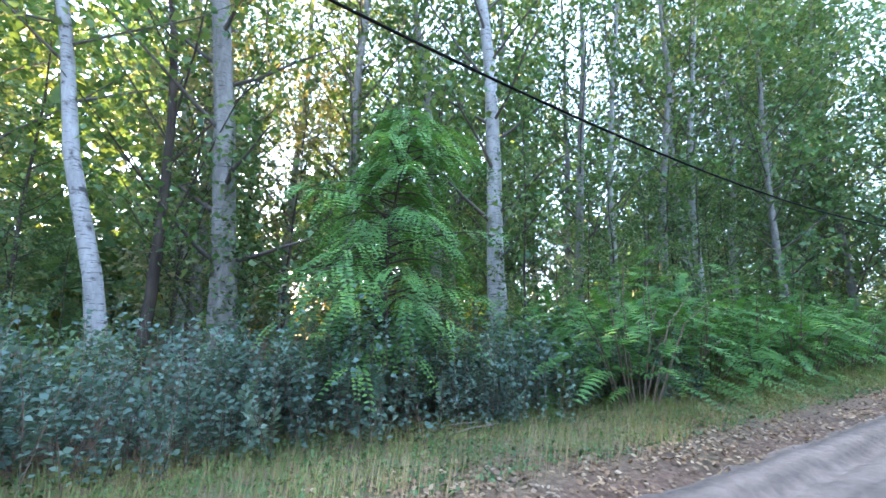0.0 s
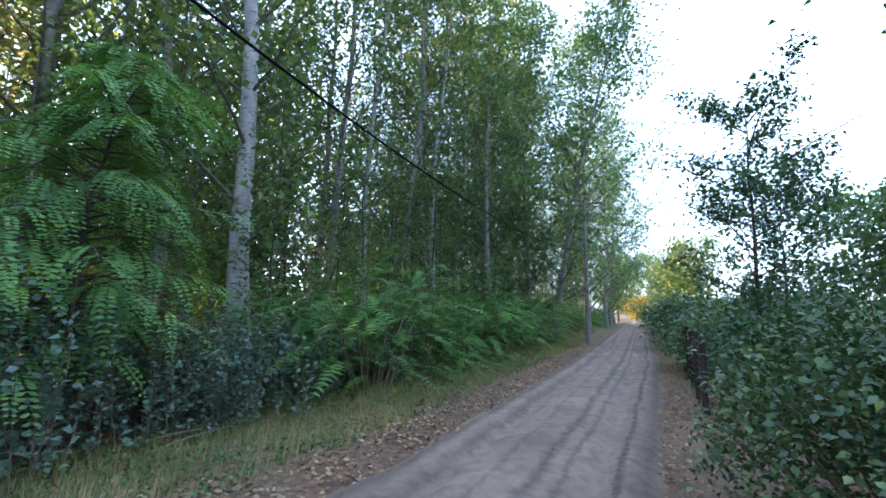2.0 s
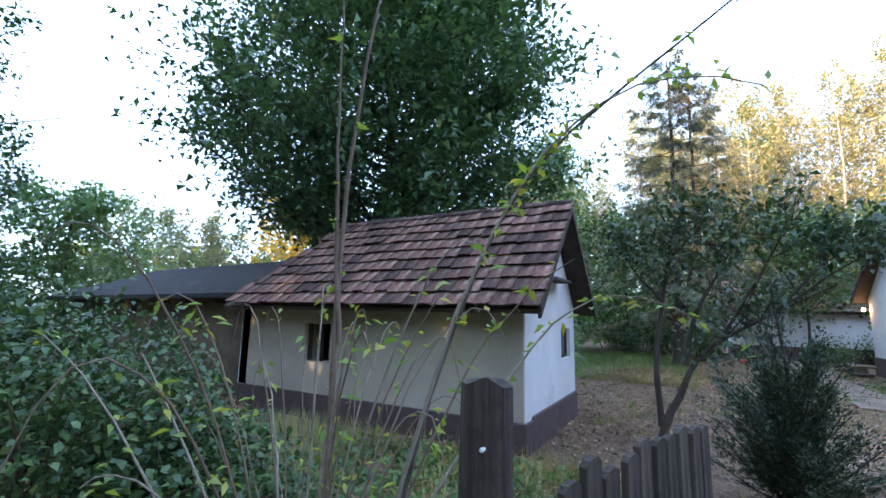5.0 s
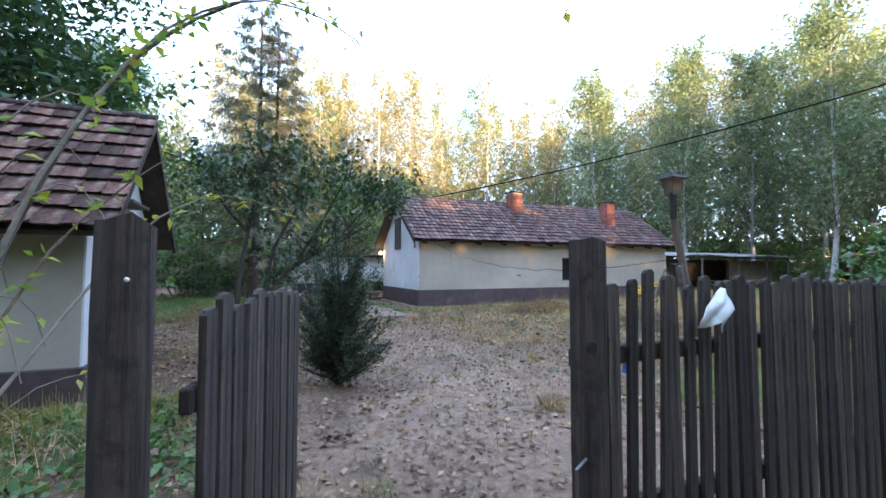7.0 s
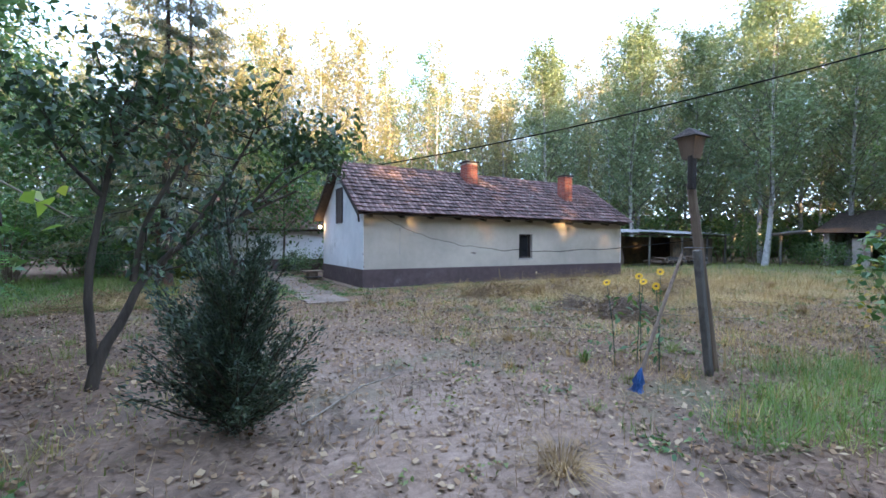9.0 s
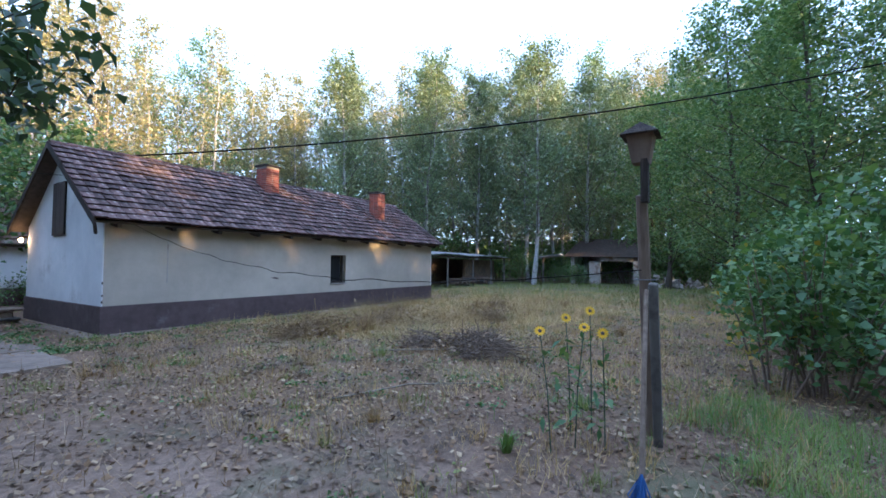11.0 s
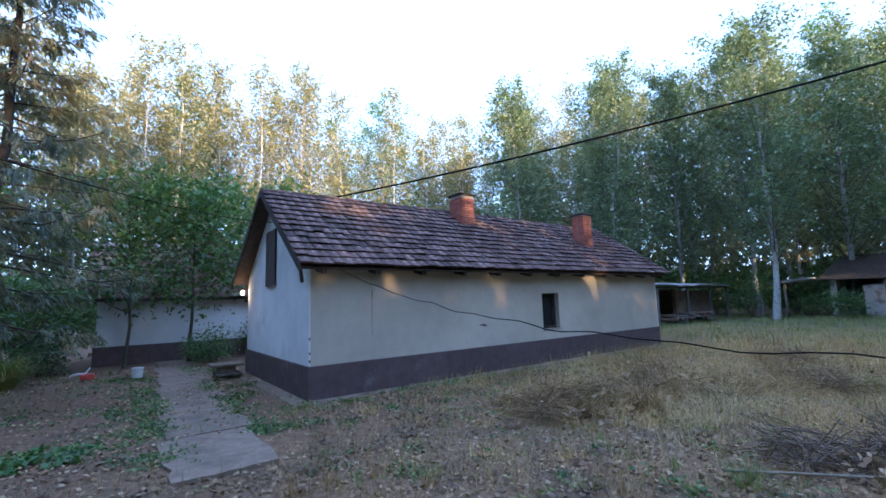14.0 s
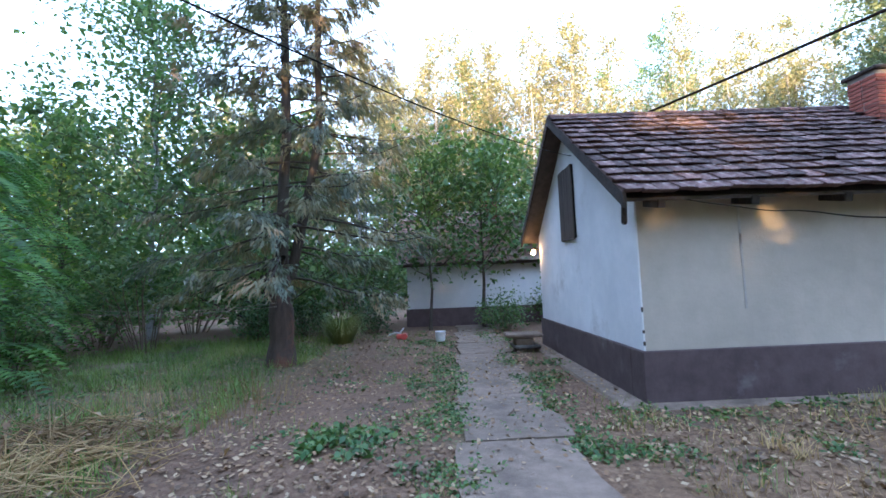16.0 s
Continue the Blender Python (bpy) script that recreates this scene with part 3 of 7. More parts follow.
def shrub(name, label, seed, foliage, at, radius, height, leaves, leaf, stems=9, feather=0, group="", wood="twig", hollow=0.45, upright=False, pointed=False):
    """A many-stemmed bush: leaves lie mostly near its uneven outer shell."""
    rng = np.random.default_rng(seed)
    g = thing(name, label, "shrub", group, at=(at[0], at[1], ground_z(*at[:2]) - 0.03))
    woods = []
    tips = []
    for i in range(stems):
        a = rng.uniform(0, 6.28)
        r = radius * math.sqrt(rng.uniform(0.02, 0.85))
        top = np.array([math.cos(a) * r, math.sin(a) * r, height * rng.uniform(0.6, 1.0) * math.sqrt(max(0.1, 1 - (r / radius) ** 2 * 0.75))])
        foot = top * [0.25, 0.25, 0]
        mid = (foot + top) / 2 + [0, 0, 0.12 * height] + rng.normal(size=3) * 0.05
        woods.append(tube_arrays(np.stack([foot, mid, top]), [0.018, 0.012, 0.005], 4))
        tips.append(top)
    tips = np.array(tips)
    lumps = np.concatenate([tips, tips[rng.integers(len(tips), size=stems * 2)] * rng.uniform(0.35, 1.0, (stems * 2, 1))])
    pick = rng.integers(len(lumps), size=leaves)
    c = lumps[pick] + rng.normal(size=(leaves, 3)) * radius * [0.26, 0.26, 0.2]
    if not upright:
        norm = np.linalg.norm(c / [radius, radius, height], axis=1)
        c = c[(norm > hollow * rng.uniform(0.3, 1, len(c))) & (norm < 1.12)]
    c = c[c[:, 2] > 0.04]
    if feather:
        hd = rng.normal(size=c.shape) * [0.6, 0.6, 0.2] + unit(c * [1, 1, 0.3])
        arr = frond_arrays(rng, c, hd * [1, 1, 0.5], leaf[0], feather, leaf[1], 0.42, pointed, 0.32)
    else:
        arr = leaf_arrays(rng, c, leaf[0], leaf[1], pointed=pointed)
    part("brushwood", np_mesh("brushwood", *join_arrays(woods), smooth=True), wood, g, kind="stuff")
    part("foliage", np_mesh("foliage", *arr), foliage, g)
    return g



def sucker(name, label, seed, foliage, at, radius, height, stems, per, leaf, group=""):
    """Upright slender shoots, each leafy along its whole length."""
    rng = np.random.default_rng(seed)
    g = thing(name, label, "shrub", group, at=(at[0], at[1], ground_z(*at[:2]) - 0.03))
    woods, c, hd = [], [], []
    for i in range(stems):
        a, r = rng.uniform(0, 6.28), radius * math.sqrt(rng.uniform(0, 1))
        foot = np.array([math.cos(a) * r, math.sin(a) * r, 0])
        top = foot + [rng.normal() * 0.14, rng.normal() * 0.14, height * rng.uniform(0.45, 1.15)]
        woods.append(tube_arrays(np.stack([foot, (foot + top) / 2 + rng.normal(size=3) * 0.03, top]), [0.005, 0.004, 0.002], 3))
        k = rng.uniform(0.08, 1.03, (per, 1))
        turn = rng.uniform(0, 6.28, per)
        out = np.stack([np.cos(turn), np.sin(turn), np.full(per, 0.55)], 1)
        c.append(foot + (top - foot) * k + out * 0.03)
        hd.append(out)
    part("brushwood", np_mesh("brushwood", *join_arrays(woods), smooth=True), "twig", g, kind="stuff")
    part("foliage", np_mesh("foliage", *leaf_arrays(rng, np.concatenate(c), leaf[0], leaf[1], 0.0, heading=np.concatenate(hd))), foliage, g)
    return g
# ---- ground and lane ----
def spaced(lo, hi, step, far):
    inner = np.arange(lo, hi + step / 2, step)
    outer = np.array([2, 5, 10, 20, 40, 80, 160, 400, 900, 2000.0])
    return np.concatenate([(lo - outer)[::-1], inner, hi + outer])


def make_ground():
    xs, ys = spaced(-50, 45, 0.5, 0), spaced(-34, 40, 0.5, 0)
    v = np.array([(x, y, ground_z(x, y)) for x in xs for y in ys])
    ny = len(ys)
    i, j = np.meshgrid(np.arange(len(xs) - 1), np.arange(ny - 1), indexing="ij")
    q = np.stack([i * ny + j, (i + 1) * ny + j, (i + 1) * ny + j + 1, i * ny + j + 1], -1).reshape(-1, 4)
    me = np_mesh("ground", v, q, smooth=True)
    m = bpy.data.materials.new("soil")
    m.use_nodes = True
    nt = m.node_tree
    p = nt.nodes["Principled BSDF"]
    p.inputs["Roughness"].default_value = 0.97
    tc = nt.nodes.new("ShaderNodeTexCoord").outputs["Object"]
    sep = nt.nodes.new("ShaderNodeSeparateXYZ")
    nt.links.new(tc, sep.inputs[0])
    x, y = sep.outputs[0], sep.outputs[1]
    # trodden soil in the yard and along the fence; growing grass; mown straw
    trodden = calc(nt, "ADD", calc(nt, "SUBTRACT", 1.3, far_from(nt, x, y, -3.2, -9.6, 2.6, 4.6), True), calc(nt, "MULTIPLY", calc(nt, "SUBTRACT", 1.0, far_from(nt, x, y, 0, -13.9, 900, 0.9), True), 0.6), True)
    verge = calc(nt, "SUBTRACT", 1.0, far_from(nt, x, y, 0, -18.8, 900, 1.5), True)
    lawn = calc(nt, "MULTIPLY", calc(nt, "SUBTRACT", calc(nt, "MULTIPLY", x, 0.16), 2.3, True), calc(nt, "GREATER_THAN", y, -12.0))
    green_at = calc(nt, "ADD", calc(nt, "MULTIPLY", calc(nt, "ADD", verge, lawn), 0.8), calc(nt, "SUBTRACT", 1.2, far_from(nt, x, y, -7.5, 4, 3, 4), True), True)
    mown = calc(nt, "SUBTRACT", 1.4, far_from(nt, x, y, 8, -4.5, 9, 5), True)
    grain = noise_node(nt, 14, 8, 0.75, tc)
    blotch = noise_node(nt, 1.3, 5, 0.65, tc)
    base = ramp_node(nt, grain.outputs[0], [(0.28, (0.05, 0.03, 0.018)), (0.5, (0.155, 0.092, 0.053)), (0.72, (0.28, 0.19, 0.12))]).outputs[0]
    bare = ramp_node(nt, grain.outputs[0], [(0.3, (0.2, 0.14, 0.1)), (0.7, (0.4, 0.295, 0.215))]).outputs[0]
    green = ramp_node(nt, grain.outputs[0], [(0.3, (0.08, 0.085, 0.04)), (0.7, (0.2, 0.2, 0.09))]).outputs[0]
    straw = ramp_node(nt, grain.outputs[0], [(0.3, (0.115, 0.07, 0.03)), (0.7, (0.34, 0.225, 0.105))]).outputs[0]
    def masked(out):
        a = nt.nodes.new("ShaderNodeMath")
        a.operation = "MULTIPLY"
        nt.links.new(out, a.inputs[0])
        nt.links.new(ramp_node(nt, blotch.outputs[0], [(0.3, (0.35,) * 3), (0.62, (1.0,) * 3)]).outputs[0], a.inputs[1])
        return a.outputs[0]
    col_out = mix_node(nt, masked(mown), base, straw)
    col_out = mix_node(nt, masked(green_at), col_out, green)
    col_out = mix_node(nt, masked(trodden), col_out, bare)
    mould = noise_node(nt, 0.75, 6, 0.72, tc)
    col_out = mix_node(nt, ramp_node(nt, mould.outputs[0], [(0.52, (0,) * 3), (0.66, (0.75,) * 3)]).outputs[0], col_out, (0.075, 0.055, 0.038))
    moss = noise_node(nt, 0.55, 5, 0.7, calc_shift(nt, tc))
    col_out = mix_node(nt, ramp_node(nt, moss.outputs[0], [(0.54, (0,) * 3), (0.7, (0.6,) * 3)]).outputs[0], col_out, (0.1, 0.12, 0.055))
    nt.links.new(col_out, p.inputs["Base Color"])
    b = nt.nodes.new("ShaderNodeBump")
    b.inputs["Strength"].default_value, b.inputs["Distance"].default_value = 0.55, 0.04
    nt.links.new(noise_node(nt, 26, 8, 0.8, tc).outputs[0], b.inputs["Height"])
    nt.links.new(b.outputs[0], p.inputs["Normal"])
    me.materials.append(m)
    tagged(new("ground", me), "bare brown soil with dry leaves and patches of grass", "ground", kind="structure")


def make_lane():
    xs = np.concatenate([np.arange(-150, -40, 0.8), np.arange(-40, -14, 0.1), np.arange(-14, -7, 0.035), np.arange(-7, 12, 0.12), np.arange(12, 60, 0.8)])
    us = np.linspace(-1.45, 1.45, 43)
    v = np.zeros((len(xs), len(us), 3))
    for a, x in enumerate(xs):
        mid = lane_mid(x)
        wob = 0.18 * noise.noise((x * 0.35, 0, 11))
        for b, u in enumerate(us):
            edge = abs(u) + 0.16 * noise.noise((x * 0.8, u * 2, 5)) + wob * (1 if u < 0 else -1) * 0.6
            z = 0.012 - 0.1 * max(0.0, edge - 1.02) / 0.43
            for c in (-0.72, 0.62):
                z -= 0.075 * math.exp(-(((u - c - 0.08 * math.sin(x * 0.4)) / 0.13) ** 2))
            z += 0.02 * math.exp(-(((u + 0.05) / 0.28) ** 2)) + 0.015 * math.exp(-(((u - 0.98) / 0.14) ** 2))
            z += 0.02 * noise.noise((x * 1.2, u * 3, 1)) + 0.022 * noise.noise((x * 5, u * 8, 2))
            tread = -0.95 < u < -0.45
            z += (0.022 * math.sin(x * 38 + 12 * abs(u + 0.7)) * max(0, min(0.8, noise.noise((x * 0.5, 4, 2)) + 0.45))) if tread else 0
            v[a, b] = x, mid + u, z
    n = len(us)
    i, j = np.meshgrid(np.arange(len(xs) - 1), np.arange(n - 1), indexing="ij")
    q = np.stack([i * n + j, (i + 1) * n + j, (i + 1) * n + j + 1, i * n + j + 1], -1).reshape(-1, 4)
    me = np_mesh("road", v.reshape(-1, 3), q, smooth=True)
    nt = M["sand"].node_tree
    p = nt.nodes["Principled BSDF"]
    old = p.inputs["Base Color"].links[0].from_socket
    tc = nt.nodes["Texture Coordinate"].outputs["Object"]
    sep = nt.nodes.new("ShaderNodeSeparateXYZ")
    nt.links.new(tc, sep.inputs[0])
    bend = calc(nt, "MULTIPLY", calc(nt, "MAXIMUM", calc(nt, "SUBTRACT", -20.0, sep.outputs[0]), 0.0), 0.03)
    across = calc(nt, "ADD", calc(nt, "ADD", sep.outputs[1], 15.85), bend)
    wander = noise_node(nt, 0.45, 3, 0.6, tc)
    across = calc(nt, "ADD", across, calc(nt, "MULTIPLY", calc(nt, "SUBTRACT", wander.outputs[0], 0.5), 0.28))
    crumble = noise_node(nt, 9, 5, 0.7, tc)
    patchy = noise_node(nt, 1.1, 3, 0.6, tc)
    wear = 0.0
    for middle, width, depth in ((-0.8, 0.13, 0.7), (0.18, 0.1, 0.9), (0.42, 0.06, 0.7), (-0.25, 0.05, 0.5), (0.93, 0.06, 1.2), (-1.16, 0.2, 0.9), (1.2, 0.22, 0.9)):
        off = calc(nt, "ABSOLUTE", calc(nt, "SUBTRACT", across, middle))
        off = calc(nt, "ADD", off, calc(nt, "MULTIPLY", calc(nt, "SUBTRACT", crumble.outputs[0], 0.5), 0.22))
        line = calc(nt, "SUBTRACT", 1.0, calc(nt, "MULTIPLY", off, 1 / width), True)
        wear = calc(nt, "ADD", calc(nt, "MULTIPLY", line, depth), wear)
    wear = calc(nt, "MULTIPLY", wear, calc(nt, "ADD", calc(nt, "MULTIPLY", patchy.outputs[0], 2.4), -0.15, True), True)
    damp = noise_node(nt, 16, 6, 0.8, nt.nodes["Texture Coordinate"].outputs["Object"])
    damp_col = ramp_node(nt, damp.outputs[0], [(0.3, (0.07, 0.052, 0.038)), (0.7, (0.165, 0.124, 0.09))]).outputs[0]
    nt.links.new(mix_node(nt, wear, old, damp_col), p.inputs["Base Color"])
    me.materials.append(M["sand"])
    tagged(new("road", me), "sandy dirt lane with wheel ruts and tyre prints", "road", kind="structure")


M["sand"] = surface("sand", (0.215, 0.16, 0.115), (0.33, 0.25, 0.184), 6, 0.97, 1.0, big=0.8, stain=(0.155, 0.118, 0.086), stain_at=(0.52, 0.68), fine=32)
make_ground()
make_lane()


# ---- buildings ----
def tile_mesh(name, w=0.215, ln=0.33, th=0.03):
    """One clay tile: ribbed along one side, thicker at its lower lip; it lies along -y."""
    prof = [(-0.5, 0.013), (-0.4, 0.0), (0.02, 0.006), (0.38, 0.0), (0.5, 0.016)]
    v = []
    for y, up in ((0, 0.0), (-ln, 0.02)):
        for px, pz in prof:
            v.append((px * w, y, pz + th + up))
    for px, pz in prof:
        v.append((px * w, -ln + 0.05, pz - 0.006))
    f = [(i, i + 1, i + 6, i + 5) for i in range(4)] + [(i + 5, i + 6, i + 11, i + 10) for i in range(4)] + [(0, 5, 10), (4, 14, 9)]
    return Geo().add(v, [tuple(reversed(q)) for q in f]).mesh(name)


def lay_tiles(roof, x0, x1, y_eave, z_eave, y_top, z_top, rows, mat_one, mat_joined, singles, seed, pitch=0.205, hip=0.0):
    """Rows of tiles up one slope, the first stretch as pieces, the rest joined."""
    rng = np.random.default_rng(seed)
    slope = math.atan2(z_top - z_eave, y_top - y_eave)
    flip = 0.0 if y_top > y_eave else math.pi
    slope = math.atan2(z_top - z_eave, abs(y_top - y_eave))
    run = math.hypot(z_top - z_eave, y_top - y_eave)
    me = tile_mesh("tile")
    me.materials.append(M[mat_one])
    joined = Geo()
    base = [tuple(q.co) for q in me.vertices]
    faces = [tuple(p.vertices) for p in me.polygons]
    cols = int(round((x1 - x0) / pitch))
    for c in range(cols):
        for r in range(rows):
            s = (r + 1) / rows
            y = y_eave + (y_top - y_eave) * s
            z = z_eave + (z_top - z_eave) * s + 0.03
            x = x0 + (c + 0.5) * (x1 - x0) / cols
            if x < x0 + hip * s:
                continue
            m = Matrix.Translation((x, y, z + rng.uniform(-0.006, 0.008))) @ Matrix.Rotation(flip, 4, "Z") @ Matrix.Rotation(slope - 0.09 + rng.normal() * 0.02, 4, "X")
            m = m @ Matrix.Rotation(rng.normal() * 0.025, 4, "Z") @ Matrix.Rotation(rng.normal() * 0.03, 4, "Y") @ Matrix.Translation((0, 0.03 + rng.normal() * 0.01, 0))
            m = m @ Matrix.Diagonal((1, run / rows * 1.32 / 0.33, 1, 1))
            if c * rows + r < singles:
                t = new("tile", me)
                t.parent, t.matrix_local = roof, m
            else:
                joined.add(base, faces, m)
    if joined.v:
        part("tiling", joined, mat_joined, roof, kind="stuff")


def chimney(parent, x, y, w, d, z0, z1, seed):
    rng = np.random.default_rng(seed)
    ch = part("chimney", Geo().box((x - w / 2 + 0.012, y - d / 2 + 0.012, z0), (x + w / 2 - 0.012, y + d / 2 - 0.012, z1 - 0.05)), "mortar", parent, "red brick chimney with a dark cap")
    me = Geo().box((-0.118, -0.04, -0.028), (0.118, 0.04, 0.028), 0.005).mesh("brick")
    me.materials.append(M["brick"])
    z, k = z0 + 0.03, 0
    while z < z1 - 0.1:
        for face in range(4):
            length = w if face % 2 == 0 else d
            n = max(1, round(length / 0.25))
            for i in range(n):
                off = -length / 2 + (i + 0.5) * length / n
                px, py = [(off, -d / 2 + 0.038), (w / 2 - 0.038, off), (off, d / 2 - 0.038), (-w / 2 + 0.038, off)][face]
                b = new("brick", me)
                b.parent = ch
                sc = (length / n - 0.012) / 0.236
                b.matrix_local = Matrix.Translation((x + px + rng.normal() * 0.002, y + py + rng.normal() * 0.002, z)) @ Matrix.Rotation(face * math.pi / 2 if face % 2 else 0, 4, "Z") @ Matrix.Diagonal((sc * (1 if k % 2 else 0.985), 1, 1, 1))
        z += 0.068
        k += 1
    part("cap", Geo().box((x - w / 2 - 0.05, y - d / 2 - 0.05, z1 - 0.06), (x + w / 2 + 0.05, y + d / 2 + 0.05, z1), 0.012), "dark_wood", ch, "dark sheet cap")
    part("flashing", Geo().box((x - w / 2 - 0.09, y - d / 2 - 0.16, z0 + 0.02), (x + w / 2 + 0.09, y + d / 2 - 0.1, z0 + 0.05), 0.005, Matrix.Translation((x, y - d / 2, z0 + 0.1)) @ Matrix.Rotation(0.63, 4, "X") @ Matrix.Translation((-x, -y + d / 2, -z0 - 0.03))), "mortar", ch, "pale mortar flashing")


def gable_outline(y0, y1, z0, z_eave, z_top):
    return [(y0, z0), (y1, z0), (y1, z_eave), ((y0 + y1) / 2, z_top), (y0, z_eave)]


def farmhouse():
    L, W, EZ, RZ, T = 12.2, 4.75, 2.42, 4.22, 0.4
    h = thing("farmhouse", "long whitewashed farmhouse with a tiled roof and dark plinth", "house")
    wx0, wx1, wz0, wz1 = 6.3, 6.98, 0.88, 1.82
    g = Geo()
    g.box((0.02, 0, 0.6), (wx0, T, EZ)).box((wx1, 0, 0.6), (L, T, EZ)).box((wx0, 0, 0.6), (wx1, T, wz0)).box((wx0, 0, wz1), (wx1, T, EZ))
    part("wall", g.mesh("wall", weld=True), "cream_wash_shaded", h, "long cream wall darkened for its shade, with faint stains and a crack")
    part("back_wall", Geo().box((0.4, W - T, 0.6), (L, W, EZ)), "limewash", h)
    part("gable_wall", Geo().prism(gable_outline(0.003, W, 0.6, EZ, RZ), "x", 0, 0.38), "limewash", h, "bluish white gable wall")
    part("gable_wall", Geo().prism(gable_outline(0.003, W, 0.6, EZ, RZ), "x", L, L + 0.05), "limewash", h)
    g = Geo().box((-0.035, -0.035, -0.3), (L + 0.035, 0.3, 0.6), 0.012).box((-0.035, 0.3, -0.3), (0.3, W + 0.035, 0.6), 0.012).box((L - 0.3, 0.3, -0.3), (L + 0.035, W + 0.035, 0.6), 0.012).box((0.3, W - 0.3, -0.3), (L - 0.3, W + 0.035, 0.6))
    part("plinth", g, "plinth", h, "dark brown painted plinth")
    part("kerb", Geo().box((-0.38, -0.2, -0.25), (-0.036, W + 0.1, 0.03), 0.03), "concrete", h, "worn concrete strip at the foot")
    part("floor", Geo().box((0.3, 0.3, 0.0), (L - 0.3, W - 0.3, 0.1)), "void", h)
    win = part("window", Geo().box((wx0, 0.12, wz0), (wx0 + 0.06, 0.18, wz1), 0.006).box((wx1 - 0.06, 0.12, wz0), (wx1, 0.18, wz1), 0.006).box((wx0 + 0.06, 0.12, wz1 - 0.06), (wx1 - 0.06, 0.18, wz1), 0.006).box((wx0 + 0.06, 0.12, wz0), (wx1 - 0.06, 0.18, wz0 + 0.06), 0.006), "dark_wood", h, "dark wooden window frame")
    part("sill", Geo().box((wx0 - 0.03, -0.03, wz0 - 0.04), (wx1 + 0.03, 0.12, wz0), 0.008), "plaster_pale", win)
    # Near-black sheet puts the darkness of the room behind the empty frame.
    part("shade", Geo().box((wx0 + 0.06, 0.2, wz0 + 0.06), (wx1 - 0.06, 0.22, wz1 - 0.06)), "void", win, "near-black sheet behind the window for the unlit room")
    # shutter high on the gable
    sh = part("shutter", Geo().box((-0.03, 2.12, 2.16), (-0.004, 2.86, 3.42)), "void", h, "dark plank shutter on the gable")
    for i in range(6):
        y = 2.12 + i * 0.124
        part("plank", Geo().box((-0.05, y + 0.004, 2.14 + 0.01 * (i % 2)), (-0.028, y + 0.12, 3.43 - 0.008 * (i % 3)), 0.004), "board_wood", sh)
    # roof
    ye, ze, yr, zr = -0.36, 2.36, W / 2, 4.28
    roof = part("roof", Geo().prism([(ye + 0.02, ze), (yr, zr), (W - ye - 0.02, ze), (W - ye - 0.02, ze - 0.04), (yr, zr - 0.06), (ye + 0.02, ze - 0.04)], "x", -0.28, L + 0.25), "board_wood", h, "weathered brown clay tile roof")
    lay_tiles(roof, -0.32, L + 0.3, ye - 0.04, ze, yr, zr, 13, "roof_tile", "roof_tile_joined", 299, 3)
    lay_tiles(roof, -0.32, L + 0.3, W - ye + 0.04, ze, yr, zr, 13, "roof_tile", "roof_tile_joined", 0, 4, 0.4)
    rng = np.random.default_rng(5)
    ridge = Geo()
    for i in range(37):
        x = -0.3 + i * 0.345
        prof = [(math.cos(a) * 0.12, math.sin(a) * 0.085) for a in np.linspace(0, math.pi, 7)]
        v = [(x, yr + p, zr + 0.03 + q) for p, q in prof] + [(x + 0.37, yr + p * 0.9, zr + 0.025 + q * 0.9) for p, q in prof]
        n = rng.normal(size=2) * 0.006
        v = [(a, b + n[0], c + n[1]) for a, b, c in v]
        ridge.add(v, [(k, k + 1, k + 8, k + 7) for k in range(6)] + [tuple(range(7)), tuple(range(13, 6, -1))])
    part("ridge_tiles", ridge, "roof_tile_joined", roof)
    for k in range(12):
        x = 0.15 + k * 1.08
        part("rafter_end", Geo().box((x - 0.045, -0.36, -0.05), (x + 0.045, 0.0, 0.05), 0.006, Matrix.Translation((0, 0, 2.36)) @ Matrix.Rotation(0.2, 4, "X")), "dark_wood", h)
    for side in (1, -1):
        m = Matrix.Identity(4) if side == 1 else Matrix.Translation((0, W, 0)) @ Matrix.Diagonal((1, -1, 1, 1))
        b = Geo().add([(-0.33, ye - 0.08, ze - 0.12), (-0.29, ye - 0.08, ze - 0.12), (-0.29, yr, zr - 0.09), (-0.33, yr, zr - 0.09), (-0.33, ye - 0.08, ze + 0.05), (-0.29, ye - 0.08, ze + 0.05), (-0.29, yr, zr + 0.07), (-0.33, yr, zr + 0.07)], [(0, 1, 2, 3), (4, 7, 6, 5), (0, 4, 5, 1), (2, 6, 7, 3), (1, 5, 6, 2), (0, 3, 7, 4)], m)
        part("bargeboard", b, "dark_wood", roof)
    part("prop", Geo().tube([(-0.3, -0.4, 2.3), (-0.16, -0.06, 2.12)], [0.03, 0.035], 6), "dark_wood", roof, "rounded end of the verge board")
    chimney(roof, 5.2, 1.88, 0.52, 0.5, 3.7, 4.78, 1)
    chimney(roof, 9.85, 1.12, 0.46, 0.46, 3.2, 4.5, 2)
    # crack and marks on the long wall, fixings
    part("pipe_mark", Geo().box((1.25, -0.006, 1.05), (1.275, 0.001, 2.36)), "plaster_pale", h, "faint vertical mortar streak")
    rc = np.random.default_rng(15)
    for k in range(3):
        z = 0.66 + 0.2 * k * rc.uniform(0.7, 1.1)
        part("chip", Geo().box((-0.006, -0.006, z), (0.012 + 0.012 * rc.uniform(), 0.004, z + rc.uniform(0.03, 0.09)), 0.002), "board_wood", h, "chipped plaster at the corner" if k == 0 else "")
